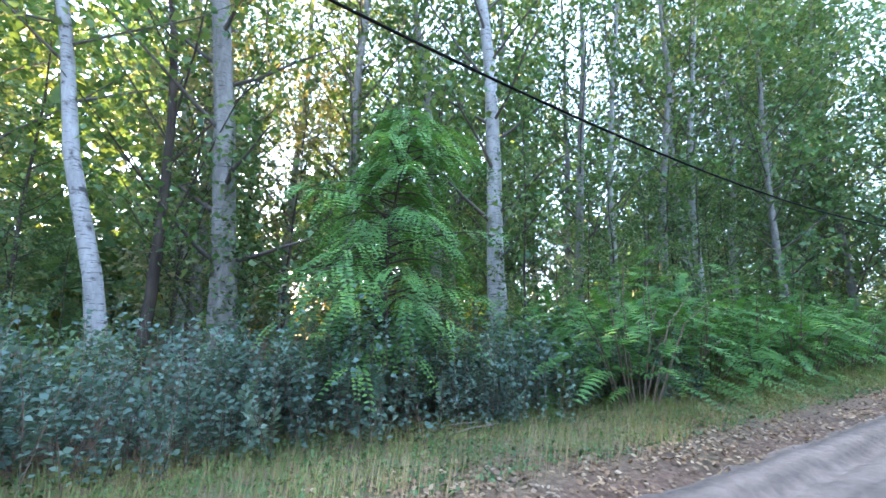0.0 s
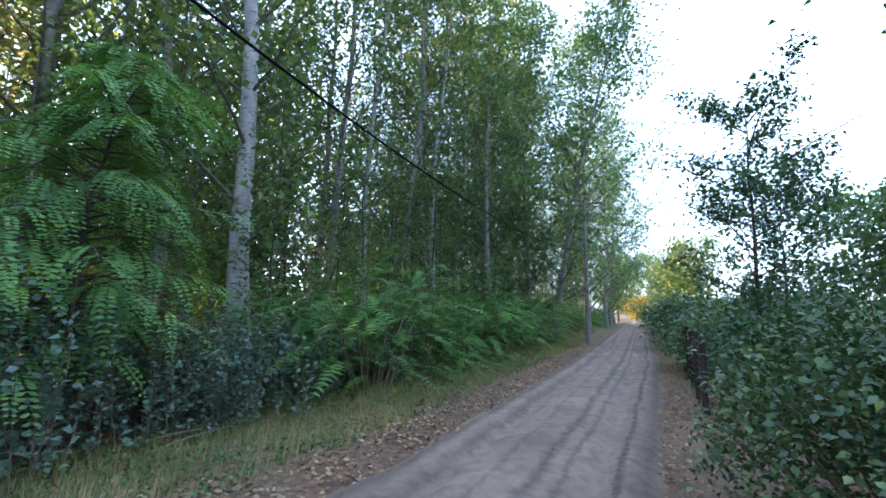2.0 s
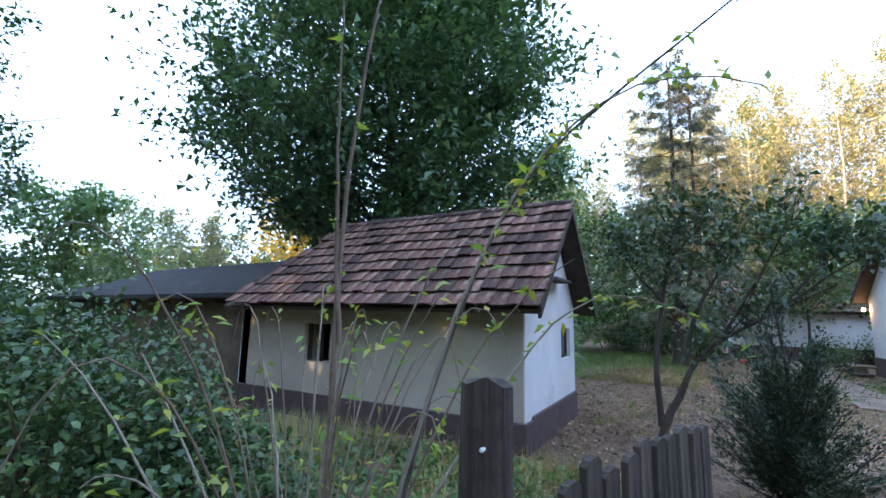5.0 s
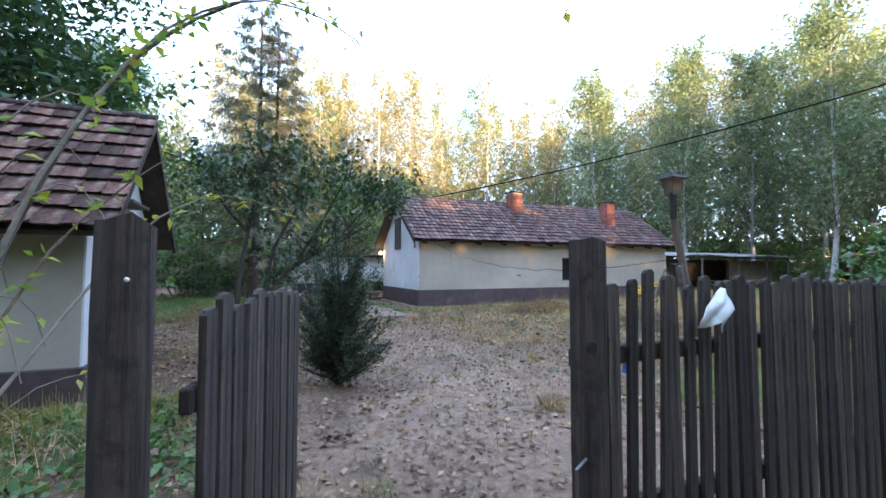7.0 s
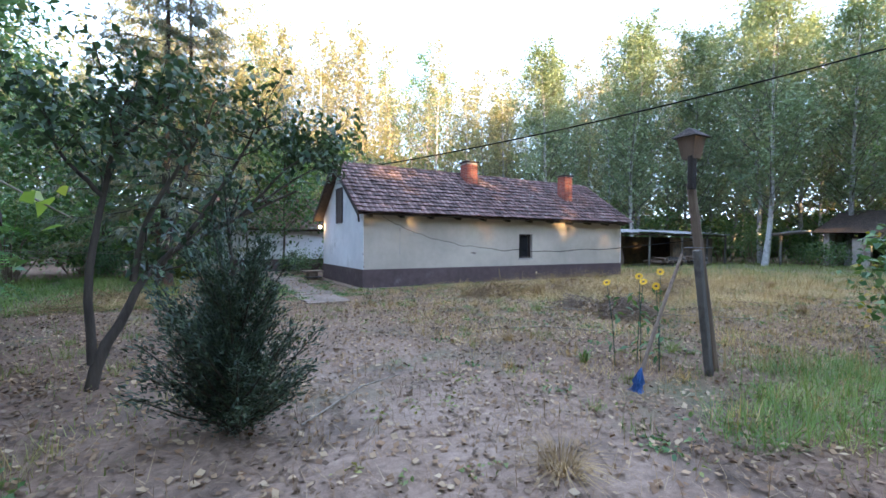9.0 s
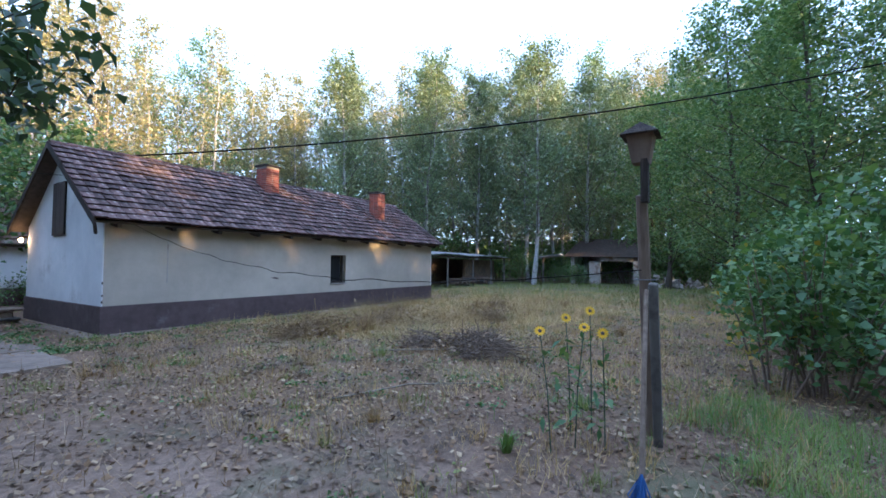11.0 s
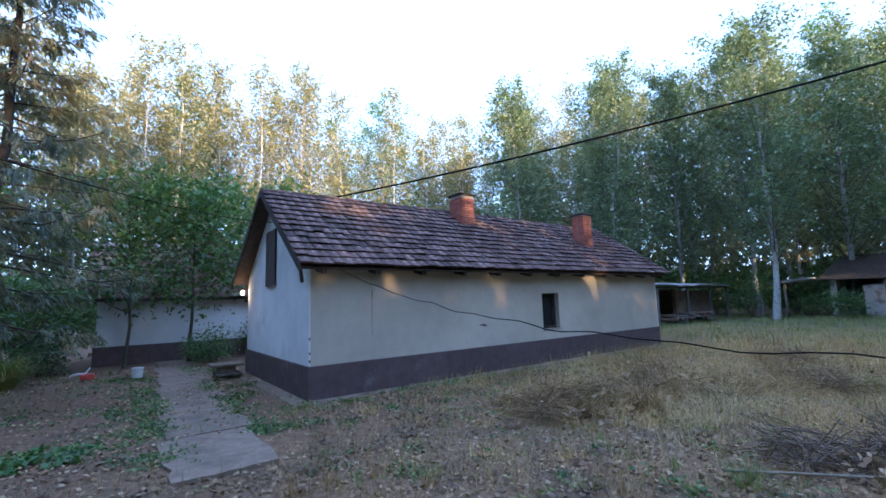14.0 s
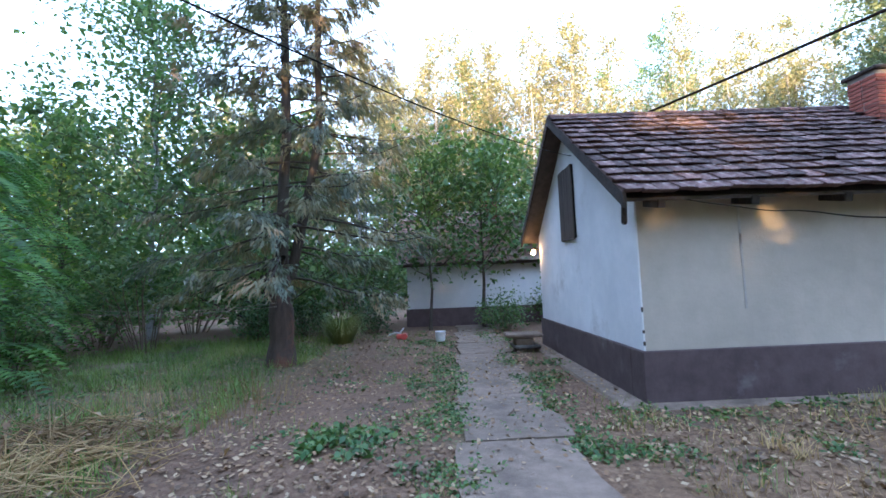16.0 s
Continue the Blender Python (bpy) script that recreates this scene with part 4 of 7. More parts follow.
    part("scar", Geo().prism([(4.02, 1.1), (4.16, 1.13), (4.3, 1.1), (4.26, 1.06), (4.12, 1.09)], "y", -0.005, 0.002), "plinth", h, "dark scar in the plaster")
    part("kerb", Geo().box((-0.036, -0.3, -0.25), (12.3, -0.037, 0.02), 0.03), "concrete", h, "narrow worn concrete strip under the long wall")
    lampb = part("porch_lamp", Geo().box((-0.12, W + 0.02, 2.14), (0.02, W + 0.1, 2.2), 0.01), "dark_wood", h, "lit porch lamp at the back corner")
    bulb = bpy.data.materials.new("bulb")
    bulb.use_nodes = True
    bulb.node_tree.nodes["Principled BSDF"].inputs["Emission Color"].default_value = (1.0, 0.55, 0.2, 1)
    bulb.node_tree.nodes["Principled BSDF"].inputs["Emission Strength"].default_value = 14
    M["bulb"] = bulb
    part("bulb", Geo().tube([(-0.13, W + 0.06, 2.03), (-0.13, W + 0.06, 2.06), (-0.13, W + 0.06, 2.11), (-0.13, W + 0.06, 2.14)], [0.02, 0.045, 0.045, 0.025], 10), "bulb", lampb)
    return h


def small_house():
    X0, X1, Y0, Y1, EZ, RZ = -12.15, -6.85, -9.15, -6.55, 1.82, 3.2
    h = thing("outbuilding", "small whitewashed outbuilding with a red tiled roof", "house")
    g = Geo().box((X0, Y0, 0.35), (-10.6, Y0 + 0.3, EZ)).box((-10.02, Y0, 0.35), (X1 - 0.02, Y0 + 0.3, EZ)).box((-10.6, Y0, 0.35), (-10.02, Y0 + 0.3, 0.86)).box((-10.6, Y0, 1.46), (-10.02, Y0 + 0.3, EZ))
    # South wall again in the darker wash that carries the shade.
    part("wall", g.mesh("wall", weld=True), "cream_wash_shaded", h)
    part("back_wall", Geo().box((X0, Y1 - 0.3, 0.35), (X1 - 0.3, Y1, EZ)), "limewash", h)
    # gable with an attic hole and a small window hole
    def zt(y):
        return RZ - abs(y - (Y0 + Y1) / 2) * (RZ - EZ) / ((Y1 - Y0) / 2)
    g = Geo()
    cuts = [(Y0 + 0.003, -8.32, []), (-8.32, -7.72, [(2.2, 2.58)]), (-7.72, -7.42, []), (-7.42, -6.86, [(1.0, 1.46)]), (-6.86, Y1, [])]
    for a, b, holes in cuts:
        z = 0.35
        for lo, hi in holes:
            g.prism([(a, z), (b, z), (b, lo), (a, lo)], "x", X1 - 0.3, X1)
            z = hi
        mid = [((Y0 + Y1) / 2, RZ)] if a < (Y0 + Y1) / 2 < b else []
        g.prism([(a, z), (b, z), (b, zt(b))] + mid + [(a, zt(a))], "x", X1 - 0.3, X1)
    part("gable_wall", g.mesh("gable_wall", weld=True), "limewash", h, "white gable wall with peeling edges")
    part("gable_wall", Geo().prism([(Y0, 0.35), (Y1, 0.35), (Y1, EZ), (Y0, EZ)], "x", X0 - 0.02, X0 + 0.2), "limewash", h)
    part("plinth", Geo().box((X0, Y0 - 0.03, -0.2), (X1 + 0.03, Y0 + 0.25, 0.38), 0.012).box((X1 - 0.3, Y0 + 0.25, -0.2), (X1 + 0.03, Y1 + 0.03, 0.42), 0.012), "plinth", h, "dark plinth")
    part("floor", Geo().box((X0 + 0.2, Y0 + 0.3, 0.0), (X1 - 0.3, Y1 - 0.3, 0.05)), "void", h)
    part("sill", Geo().box((X1 - 0.05, -8.42, 2.15), (X1 + 0.22, -7.6, 2.19), 0.006), "grey_wood", h, "weathered board shelf under the attic hole")
    w = part("window", Geo().box((X1 - 0.1, -7.42, 1.0), (X1 - 0.05, -7.37, 1.46)).box((X1 - 0.1, -6.91, 1.0), (X1 - 0.05, -6.86, 1.46)).box((X1 - 0.1, -7.37, 1.41), (X1 - 0.05, -6.91, 1.46)).box((X1 - 0.1, -7.37, 1.0), (X1 - 0.05, -6.91, 1.05)), "dark_wood", h)
    part("pane", Geo().box((X1 - 0.09, -7.37, 1.05), (X1 - 0.08, -6.91, 1.41)), "dusty_glass", w)
    part("window", Geo().box((-10.6, Y0 + 0.1, 0.86), (-10.55, Y0 + 0.16, 1.46)).box((-10.07, Y0 + 0.1, 0.86), (-10.02, Y0 + 0.16, 1.46)).box((-10.33, Y0 + 0.1, 0.86), (-10.29, Y0 + 0.16, 1.46)), "dark_wood", h, "dark open window frame")
    ye, ze, yr, zr = Y0 - 0.34, 1.72, (Y0 + Y1) / 2, 3.3
    roof = part("roof", Geo().add([(x, y, z + d) for d in (0, -0.05) for x, y, z in ((X0 - 0.1, ye, ze), (X1 + 0.3, ye, ze), (X1 + 0.3, yr, zr), (X1 + 0.3, Y1 + 0.34, ze), (X0 - 0.1, Y1 + 0.34, ze), (X0 + 1.1, yr, zr))], [(0, 1, 2, 5), (5, 2, 3, 4), (0, 5, 4), (7, 6, 11, 8), (8, 11, 10, 9), (11, 6, 10), (0, 6, 7, 1), (1, 7, 8, 2), (2, 8, 9, 3), (3, 9, 10, 4), (4, 10, 6, 0)]), "board_wood", h, "red clay tile roof, tiles uneven and mossy")
    lay_tiles(roof, X0 - 0.12, X1 + 0.34, ye - 0.03, ze, yr, zr, 9, "red_tile", "red_tile", 300, 13, hip=1.25)
    lay_tiles(roof, X0 - 0.12, X1 + 0.34, Y1 + 0.37, ze, yr, zr, 9, "red_tile", "roof_tile_joined", 0, 14, 0.4, hip=1.25)
    g = Geo()
    for i in range(3, 17):
        x = X0 - 0.1 + i * 0.335
        prof = [(math.cos(a) * 0.11, math.sin(a) * 0.08) for a in np.linspace(0, math.pi, 7)]
        g.add([(x, yr + p, zr + 0.03 + q) for p, q in prof] + [(x + 0.36, yr + p * 0.9, zr + 0.025 + q * 0.9) for p, q in prof], [(k, k + 1, k + 8, k + 7) for k in range(6)] + [tuple(range(7)), tuple(range(13, 6, -1))])
    part("ridge_tiles", g, "roof_tile_joined", roof)
    for s in (1, -1):
        m = Matrix.Identity(4) if s == 1 else Matrix.Translation((0, 2 * yr, 0)) @ Matrix.Diagonal((1, -1, 1, 1))
        part("bargeboard", Geo().add([(X1 + 0.28, ye - 0.02, ze - 0.1), (X1 + 0.32, ye - 0.02, ze - 0.1), (X1 + 0.32, yr, zr - 0.1), (X1 + 0.28, yr, zr - 0.1), (X1 + 0.28, ye - 0.02, ze + 0.03), (X1 + 0.32, ye - 0.02, ze + 0.03), (X1 + 0.32, yr, zr + 0.05), (X1 + 0.28, yr, zr + 0.05)], [(0, 1, 2, 3), (4, 7, 6, 5), (0, 4, 5, 1), (2, 6, 7, 3), (1, 5, 6, 2), (0, 3, 7, 4)], m), "dark_wood", roof)


def adobe_shed():
    X0, X1, Y0, Y1 = -20.6, -12.25, -8.8, -5.6
    h = thing("adobe_shed", "low brown adobe shed with a dark tar roof", "shed")
    part("wall", Geo().box((X0, Y0, -0.2), (X1 + 0.08, Y1, 2.0)), "adobe", h, "crumbling brown mud wall")
    g = Geo()
    v = [(X0 - 0.3, Y0 - 0.3, 1.92), (X1 + 0.15, Y0 - 0.3, 1.98), (X1 + 0.15, -7.2, 2.86), (X0 + 1.6, -7.2, 2.78), (X1 + 0.15, Y1 + 0.3, 1.95), (X0 - 0.3, Y1 + 0.3, 1.92)]
    w = [(a, b, c - 0.09) for a, b, c in v]
    g.add(v + w, [(0, 1, 2, 3), (3, 2, 4, 5), (0, 3, 5), (6, 9, 8, 7), (9, 11, 10, 8), (6, 11, 9), (0, 6, 7, 1), (1, 7, 8, 2), (2, 8, 10, 4), (4, 10, 11, 5), (5, 11, 6, 0)])
    part("roof", g, "tar", h, "sagging dark tarred roof")
    for i in range(9):
        x = X0 + 0.3 + i * 1.0
        part("rafter_end", Geo().box((x, Y0 - 0.25, 1.78), (x + 0.08, Y0 + 0.0, 1.86)), "dark_wood", h)


def back_house():
    h = thing("back_house", "white low house with tiled roof behind garden trees", "house")
    part("wall", Geo().box((-3.35, 9.6, 0.6), (4.0, 13.5, 2.1)), "limewash", h)
    part("plinth", Geo().box((-3.4, 9.56, -0.2), (4.05, 13.55, 0.6)), "plinth", h)
    roof = part("roof", Geo().prism([(9.2, 2.05), (11.55, 4.1), (13.9, 2.05), (13.9, 2.0), (11.55, 4.04), (9.2, 2.0)], "x", -3.6, 4.2), "board_wood", h, "pale red tiled roof")
    lay_tiles(roof, -3.65, 4.2, 9.17, 2.05, 11.55, 4.1, 11, "red_tile", "pale_tile", 0, 21)
    chimney(roof, -0.2, 11.0, 0.4, 0.4, 3.6, 4.6, 22)


def lean_to():
    h = thing("open_shed", "low open shed with a corrugated sheet roof", "shed")
    X0, X1, Y0, Y1 = 13.5, 29.5, 4.2, 8.0
    part("wall", Geo().box((X0, Y1 - 0.2, -0.1), (X1, Y1, 2.0)).box((X0, Y0 + 1.2, -0.1), (X0 + 6, Y0 + 1.4, 2.0)).box((X0 + 11, Y0 + 1.0, -0.1), (X1, Y0 + 1.2, 1.9)), "adobe", h)
    part("panel", Geo().box((12.6, 3.0, 0.0), (14.2, 3.1, 1.7)), "plaster_pale", h, "pale board leaning at the end")
    g = Geo()
    n = 120
    v = []
    for i in range(n + 1):
        x = X0 - 0.3 + (X1 - X0 + 0.6) * i / n
        s = 0.025 * (1 if i % 2 else -1)
        v += [(x, Y0 - 0.2, 2.2 + s + 0.04 * math.sin(x)), (x, Y1 + 0.2, 2.55 + s)]
    g.add(v, [(2 * i, 2 * i + 2, 2 * i + 3, 2 * i + 1) for i in range(n)])
    part("roof", g, "sheet", h, "grey corrugated sheets")
    part("beam", Geo().box((X0, Y0, 2.02), (X1, Y0 + 0.1, 2.12)), "dark_wood", h)
    for x in (X0, X0 + 3.4, X0 + 7, X0 + 10.5, X0 + 13.5, X1 - 0.1):
        part("post", Geo().tube([(x, Y0 + 0.05, -0.1), (x + 0.04, Y0 + 0.05, 2.05)], [0.07, 0.06], 7), "grey_wood", h)
    wood = thing("log_pile", "stacked logs and scrap boards under the shed", "wood pile", at=(24, 4.6, 0))
    rng = np.random.default_rng(4)
    for i in range(26):
        x, z = rng.uniform(-3, 3), 0.1 + 0.1 * rng.integers(0, 5)
        part("log", Geo().tube([(x, -0.6, z), (x + rng.normal() * 0.1, 0.6, z + 0.02)], [0.09, 0.08], 7), "brown_wood" if i % 2 else "grey_wood", wood)


def ruined_shed():
    h = thing("ruined_shed", "ruined plastered shed with a broken tiled roof", "shed", at=(34.5, -3, 0))
    g = Geo().box((-1.5, -3.0, -0.1), (-1.2, -2.2, 2.3)).box((-1.5, 0.3, -0.1), (-1.2, 1.2, 2.3)).box((-1.5, -3.0, 1.9), (-1.2, 1.2, 2.35)).box((-1.5, 2.4, -0.1), (3, 2.7, 2.3)).box((-1.2, -3.0, -0.1), (3, -2.7, 2.3)).box((2.7, -2.7, -0.1), (3, 2.4, 2.3))
    part("wall", g, "plaster_pale", h, "peeling plaster wall with bare brick")
    roof = part("roof", Geo().add([(-2.1, -3.6, 2.2), (-2.1, 3.2, 2.3), (0.8, 2.4, 3.9), (0.8, -2.6, 3.75), (3.6, -3.6, 2.2), (3.6, 3.2, 2.2)], [(0, 3, 2, 1), (3, 4, 5, 2), (0, 4, 3), (1, 2, 5), (0, 1, 5, 4)]), "dark_wood", h, "sagging dark roof")
    part("awning", Geo().box((-3.4, 3.0, 2.75), (-0.8, 5.2, 2.85), 0, Matrix.Rotation(-0.12, 4, "X")), "sheet", h, "loose roofing sheet")
    part("post", Geo().box((-2.9, 4.6, -0.1), (-2.78, 4.72, 2.2)), "grey_wood", h)
    r = thing("rubble_heap", "heap of pale broken bricks and boards", "rubble", at=(30, -8.5, 0))
    rng = np.random.default_rng(6)
    for i in range(40):
        m = Matrix.Translation((rng.normal() * 0.7, rng.normal() * 0.8, abs(rng.normal()) * 0.3 + 0.05)) @ Euler(rng.uniform(0, 3, 3)).to_matrix().to_4x4()
        part("chunk", Geo().box((-0.2, -0.1, -0.05), (0.2, 0.1, 0.05), 0.01, m), "plaster_pale", r)


M["dusty_glass"] = plain("dusty_glass", (0.16, 0.17, 0.18), 0.12)
M["pale_tile"] = surface("pale_tile", (0.2, 0.12, 0.09), (0.36, 0.24, 0.18), 9, 0.9, 0.4, stain=(0.34, 0.3, 0.25), vary=0.25, island=True)
farmhouse()
small_house()
adobe_shed()
back_house()
lean_to()
ruined_shed()
# ---- woods ----
rng = np.random.default_rng(42)
south = [tree("poplar_tree", "tall white poplar at the forest edge", 100 + i, "white_bark" if i % 2 else "grey_bark", "forest_leaf", (-30 - 3 * i, -24), "poplars of the roadside wood",
              height=19 + i, r0=0.17, base=0.06, reach=2.5, limbs=40, rise=1.0, twigs=9, per=15, leaf=(0.135, 0.125), pointed=True, fuzz=0.26, twig_wood=0, sides=7) for i in range(4)]
thin = [tree("young_tree", "thin dark-stemmed young tree among the poplars", 200 + i, "dark_bark", "forest_leaf" if i else "hazy_autumn_leaf", (-27 - 4 * i, -27), "young trees of the roadside wood",
             height=9 + 2 * i, r0=0.065, base=0.08, reach=1.6, limbs=22, rise=0.5, twigs=7, per=14, leaf=(0.128, 0.11), pointed=True, fuzz=0.24, sides=5, twig_wood=0) for i in range(3)]
spots = []
for i in range(600):
    x, y = rng.uniform(-70, 13), -22.6 - 15 * rng.uniform(0, 1) ** 1.2
    if -47 < x < -39 or x < -58 and y < -30 or x > -1 or -9 < x < -1 and i % 4:
        continue
    if all((x - a) ** 2 + (y - b) ** 2 > 4.6 for a, b in spots) and not (-14 < x < 0 and y > -25.0):
        spots.append((x, y))
plant_copies(south, spots[:48], 1)
more = [(x + rng.uniform(-1.2, 1.2), y + rng.uniform(-1.2, 1.2)) for x, y in spots if y < -23]
plant_copies(thin, more[:30], 2, 0.8, 1.3)

north = [tree("forest_poplar", "slender grey poplar of the far wood", 300 + i, "grey_bark" if i % 2 else "white_bark", "hazy_autumn_leaf" if i != 2 else "poplar_leaf", (4 * i - 6, 38), "poplars behind the farmhouse",
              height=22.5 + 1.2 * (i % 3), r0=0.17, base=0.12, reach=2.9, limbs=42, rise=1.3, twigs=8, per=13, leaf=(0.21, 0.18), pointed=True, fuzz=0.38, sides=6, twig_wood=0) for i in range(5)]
ring = []
for i in range(1500):
    a, r = rng.uniform(-1.9, 0.5), 39 + 15 * rng.uniform(0, 1) ** 1.3
    x, y = 3 - math.sin(a) * r * 1.12, -5 + math.cos(a) * r
    if y > -19 and all((x - p) ** 2 + (y - q) ** 2 > 5.5 for p, q in ring):
        ring.append((x, y))
plant_copies(north, [p for p in ring[:94] if p[0] > -9], 3, 0.9, 1.12)
plant_copies(north, [p for p in ring[:94] if p[0] <= -9], 33, 0.55, 0.75)


# Paler, greyer leaves: the haze of distance is put into their colour.
M["hazy_far_leaf"] = leaf_mat("hazy_far_leaf", [(0.14, 0.175, 0.12), (0.19, 0.225, 0.155), (0.25, 0.27, 0.185), (0.33, 0.33, 0.225)], 0.4, 0.5, 0.35)


def far_woods():
    """Leaf masses of the deeper wood, with an uneven top."""
    r = np.random.default_rng(8)
    n, trees = 150000, 330
    ta, tr = r.uniform(-2.05, 1.35, trees), r.uniform(51, 66, trees)
    top = r.uniform(20.5, 27.0, trees) * np.where(ta > 0.5, np.clip(1.25 - ta * 0.7, 0.55, 1), 1)
    pick = r.integers(trees, size=n)
    up = r.uniform(0.02, 1, n) ** 0.75
    wide = 1.75 * np.sqrt(np.clip(1.04 - up, 0.02, 1)) * np.clip(up * 5, 0.7, 1)
    c = np.stack([3 - np.sin(ta[pick]) * tr[pick] * 1.12, -5 + np.cos(ta[pick]) * tr[pick], top[pick] * up + 0.2], 1)
    c[:, :2] += r.normal(size=(n, 2)) * wide[:, None] * 0.75
    m = 30000
    x = r.uniform(-70, 20, m)
    x = x[(x < -49) | (x > -39)]
    m = len(x)
    y = r.uniform(-50, -37, m)
    z = 19 * r.uniform(0, 1, m) ** 0.9 + 0.1
    z = np.where((x > -14) & (x < 1), z * 0.4, z)
    low = (z < 5.0) & (r.uniform(0, 1, m) < np.where((x > -16) & (x < -11.5), 0.6, 0.2))
    c = np.concatenate([c, np.stack([x, y, z], 1)[~low]])
    solid("far_woods", np_mesh("far_woods", *leaf_arrays(r, c[:n], 0.4, 0.36, pointed=True)), "hazy_far_leaf", "dense far woods of poplars, paled for distance haze", "forest", "stuff")
    solid("far_woods", np_mesh("far_woods", *leaf_arrays(r, c[n:], 0.55, 0.5, pointed=True)), "forest_leaf", "dense far woods behind the roadside trees", "forest", "stuff")
    k = 22000
    a, rad = r.uniform(-2.05, 1.35, k), r.uniform(66, 76, k)
    top = 20 + 2.2 * np.sin(a * 23) + 1.5 * np.sin(a * 61 + 2)
    top = np.where(a > 0.5, top * np.clip(1.25 - a * 0.7, 0.5, 1), top)
    c = np.stack([3 - np.sin(a) * rad * 1.12, -5 + np.cos(a) * rad, top * r.uniform(0, 1, k) ** 0.9 + 0.2], 1)
    low = 9000
    b, br = r.uniform(-2.05, 1.35, low), r.uniform(44, 50, low)
    c = np.concatenate([c, np.stack([3 - np.sin(b) * br * 1.12, -5 + np.cos(b) * br, r.uniform(0.1, 4.5, low)], 1)])
    x = r.uniform(-75, 25, 15000)
    x = x[(x < -49) | (x > -39)]
    z = np.where(x > -14, 6.0, 14.0) * r.uniform(0, 1, len(x)) + 0.3
    open_side = (z < 5.5) & (x > -17) & (x < -12.5)
    x, z = x[~open_side], z[~open_side]
    c = np.concatenate([c, np.stack([x, r.uniform(-58, -50, len(x)), z], 1)])
    # Added leaf mass outside the view, to block low sun from the south.
    sun_block = 12000
    c = np.concatenate([c, np.stack([r.uniform(-4, 75, sun_block), r.uniform(-52, -40, sun_block), 18.5 * r.uniform(0, 1, sun_block) ** 0.9 + 0.2], 1)])
    solid("far_woods", np_mesh("far_woods", *leaf_arrays(r, c, 1.1, 1.1, pointed=True)), "forest_leaf", "darkest depth of the surrounding woods and an unseen sun-blocking mass", "forest", "stuff")


def field_hedge():
    """Bushes on the open side of the roadside wood, where the low sun reaches; its glow is put into their gold colour.
    """
    r = np.random.default_rng(88)
    n = 9000
    x = r.uniform(-34, 8, n)
    z = (2.2 + 1.2 * np.sin(x * 1.3) + 1.0 * np.sin(x * 3.1)) * r.uniform(0, 1, n) ** 0.8 + 0.1
    c = np.stack([x, r.uniform(-48, -45, n) , z], 1)
    solid("field_hedge", np_mesh("field_hedge", *leaf_arrays(r, c, 0.4, 0.32, pointed=True)), "hedge_sun_gold", "bushes beyond the roadside wood, sunlit gold put into their leaves", "hedge", "stuff")


far_woods()
field_hedge()

# trees set by place
plant_copies(south, [(-16.4, -24.4), (-14.6, -26.4), (-17.8, -26.0), (-22.3, -23.6), (-27.8, -23.4), (-9.4, -26.5), (-1.2, -26.5), (-5.5, -30.5), (-8.3, -29.5), (-7.4, -33)], 17, 0.95, 1.1)
# Evening gold is put into the lime leaf colour of this crown.
tree("round_tree", "tree beyond the conifers with golden evening light put into its leaf colour", 27, "dark_bark", "lime_leaf", (-27, 22), height=11, r0=0.15, base=0.1, reach=4.0, limbs=36, rise=0.4, twigs=10, per=12, leaf=(0.34, 0.24), shape="round")
tree("white_poplar", "white poplar with smooth pale trunk and dark scars", 11, "white_bark", "forest_leaf", (-12.0, -22.8), "roadside trunks", height=21, r0=0.25, base=0.12, reach=2.6, limbs=36, rise=0.7, twigs=9, per=13, leaf=(0.17, 0.14))
tree("white_poplar", "pale slender poplar with black bark marks", 12, "white_bark", "forest_leaf", (-4.3, -23.9), "roadside trunks", height=17, r0=0.16, base=0.3, reach=2.2, limbs=24, rise=0.5, twigs=7, per=10, leaf=(0.17, 0.14), lean=0.2)
ivied = tree("poplar_giant", "thick old poplar trunk wrapped in ivy", 13, "grey_bark", "forest_leaf", (-6.1, -24.2), "roadside trunks", height=22, r0=0.27, base=0.06, reach=2.0, limbs=32, rise=0.6, twigs=8, per=11, leaf=(0.16, 0.13))
a, h = rng.uniform(0, 6.28, 2200), rng.uniform(0, 1, 2200) ** 1.3 * 6
ivy_at = np.stack([np.cos(a), np.sin(a), np.zeros(2200)], 1) * (0.26 + 0.16 * rng.uniform(0, 1, (2200, 1))) + np.stack([0 * h, 0 * h, h], 1)
part("ivy", np_mesh("ivy", *leaf_arrays(rng, ivy_at, 0.1, 0.09)), "forest_leaf", ivied, "dense ivy on the trunk")
tree("forked_tree", "dark forked tree between the poplars", 14, "dark_bark", "forest_leaf", (-4.6, -25.0), "roadside trunks", height=15, r0=0.13, base=0.18, reach=3.0, limbs=22, rise=1.3, twigs=7, per=10, leaf=(0.16, 0.13))
tree("white_poplar", "straight grey poplar in the undergrowth", 15, "grey_bark", "forest_leaf", (-19.6, -23.2), "roadside trunks", height=20, r0=0.18, base=0.18, reach=2.4, limbs=36, rise=0.6, twigs=9, per=14, leaf=(0.18, 0.15))
tree("white_poplar", "tall poplar leaning over the lane", 16, "grey_bark", "poplar_leaf", (-31.0, -21.6), "roadside trunks", height=21, r0=0.2, base=0.06, reach=3.6, limbs=48, rise=0.8, twigs=10, per=16, leaf=(0.22, 0.18))
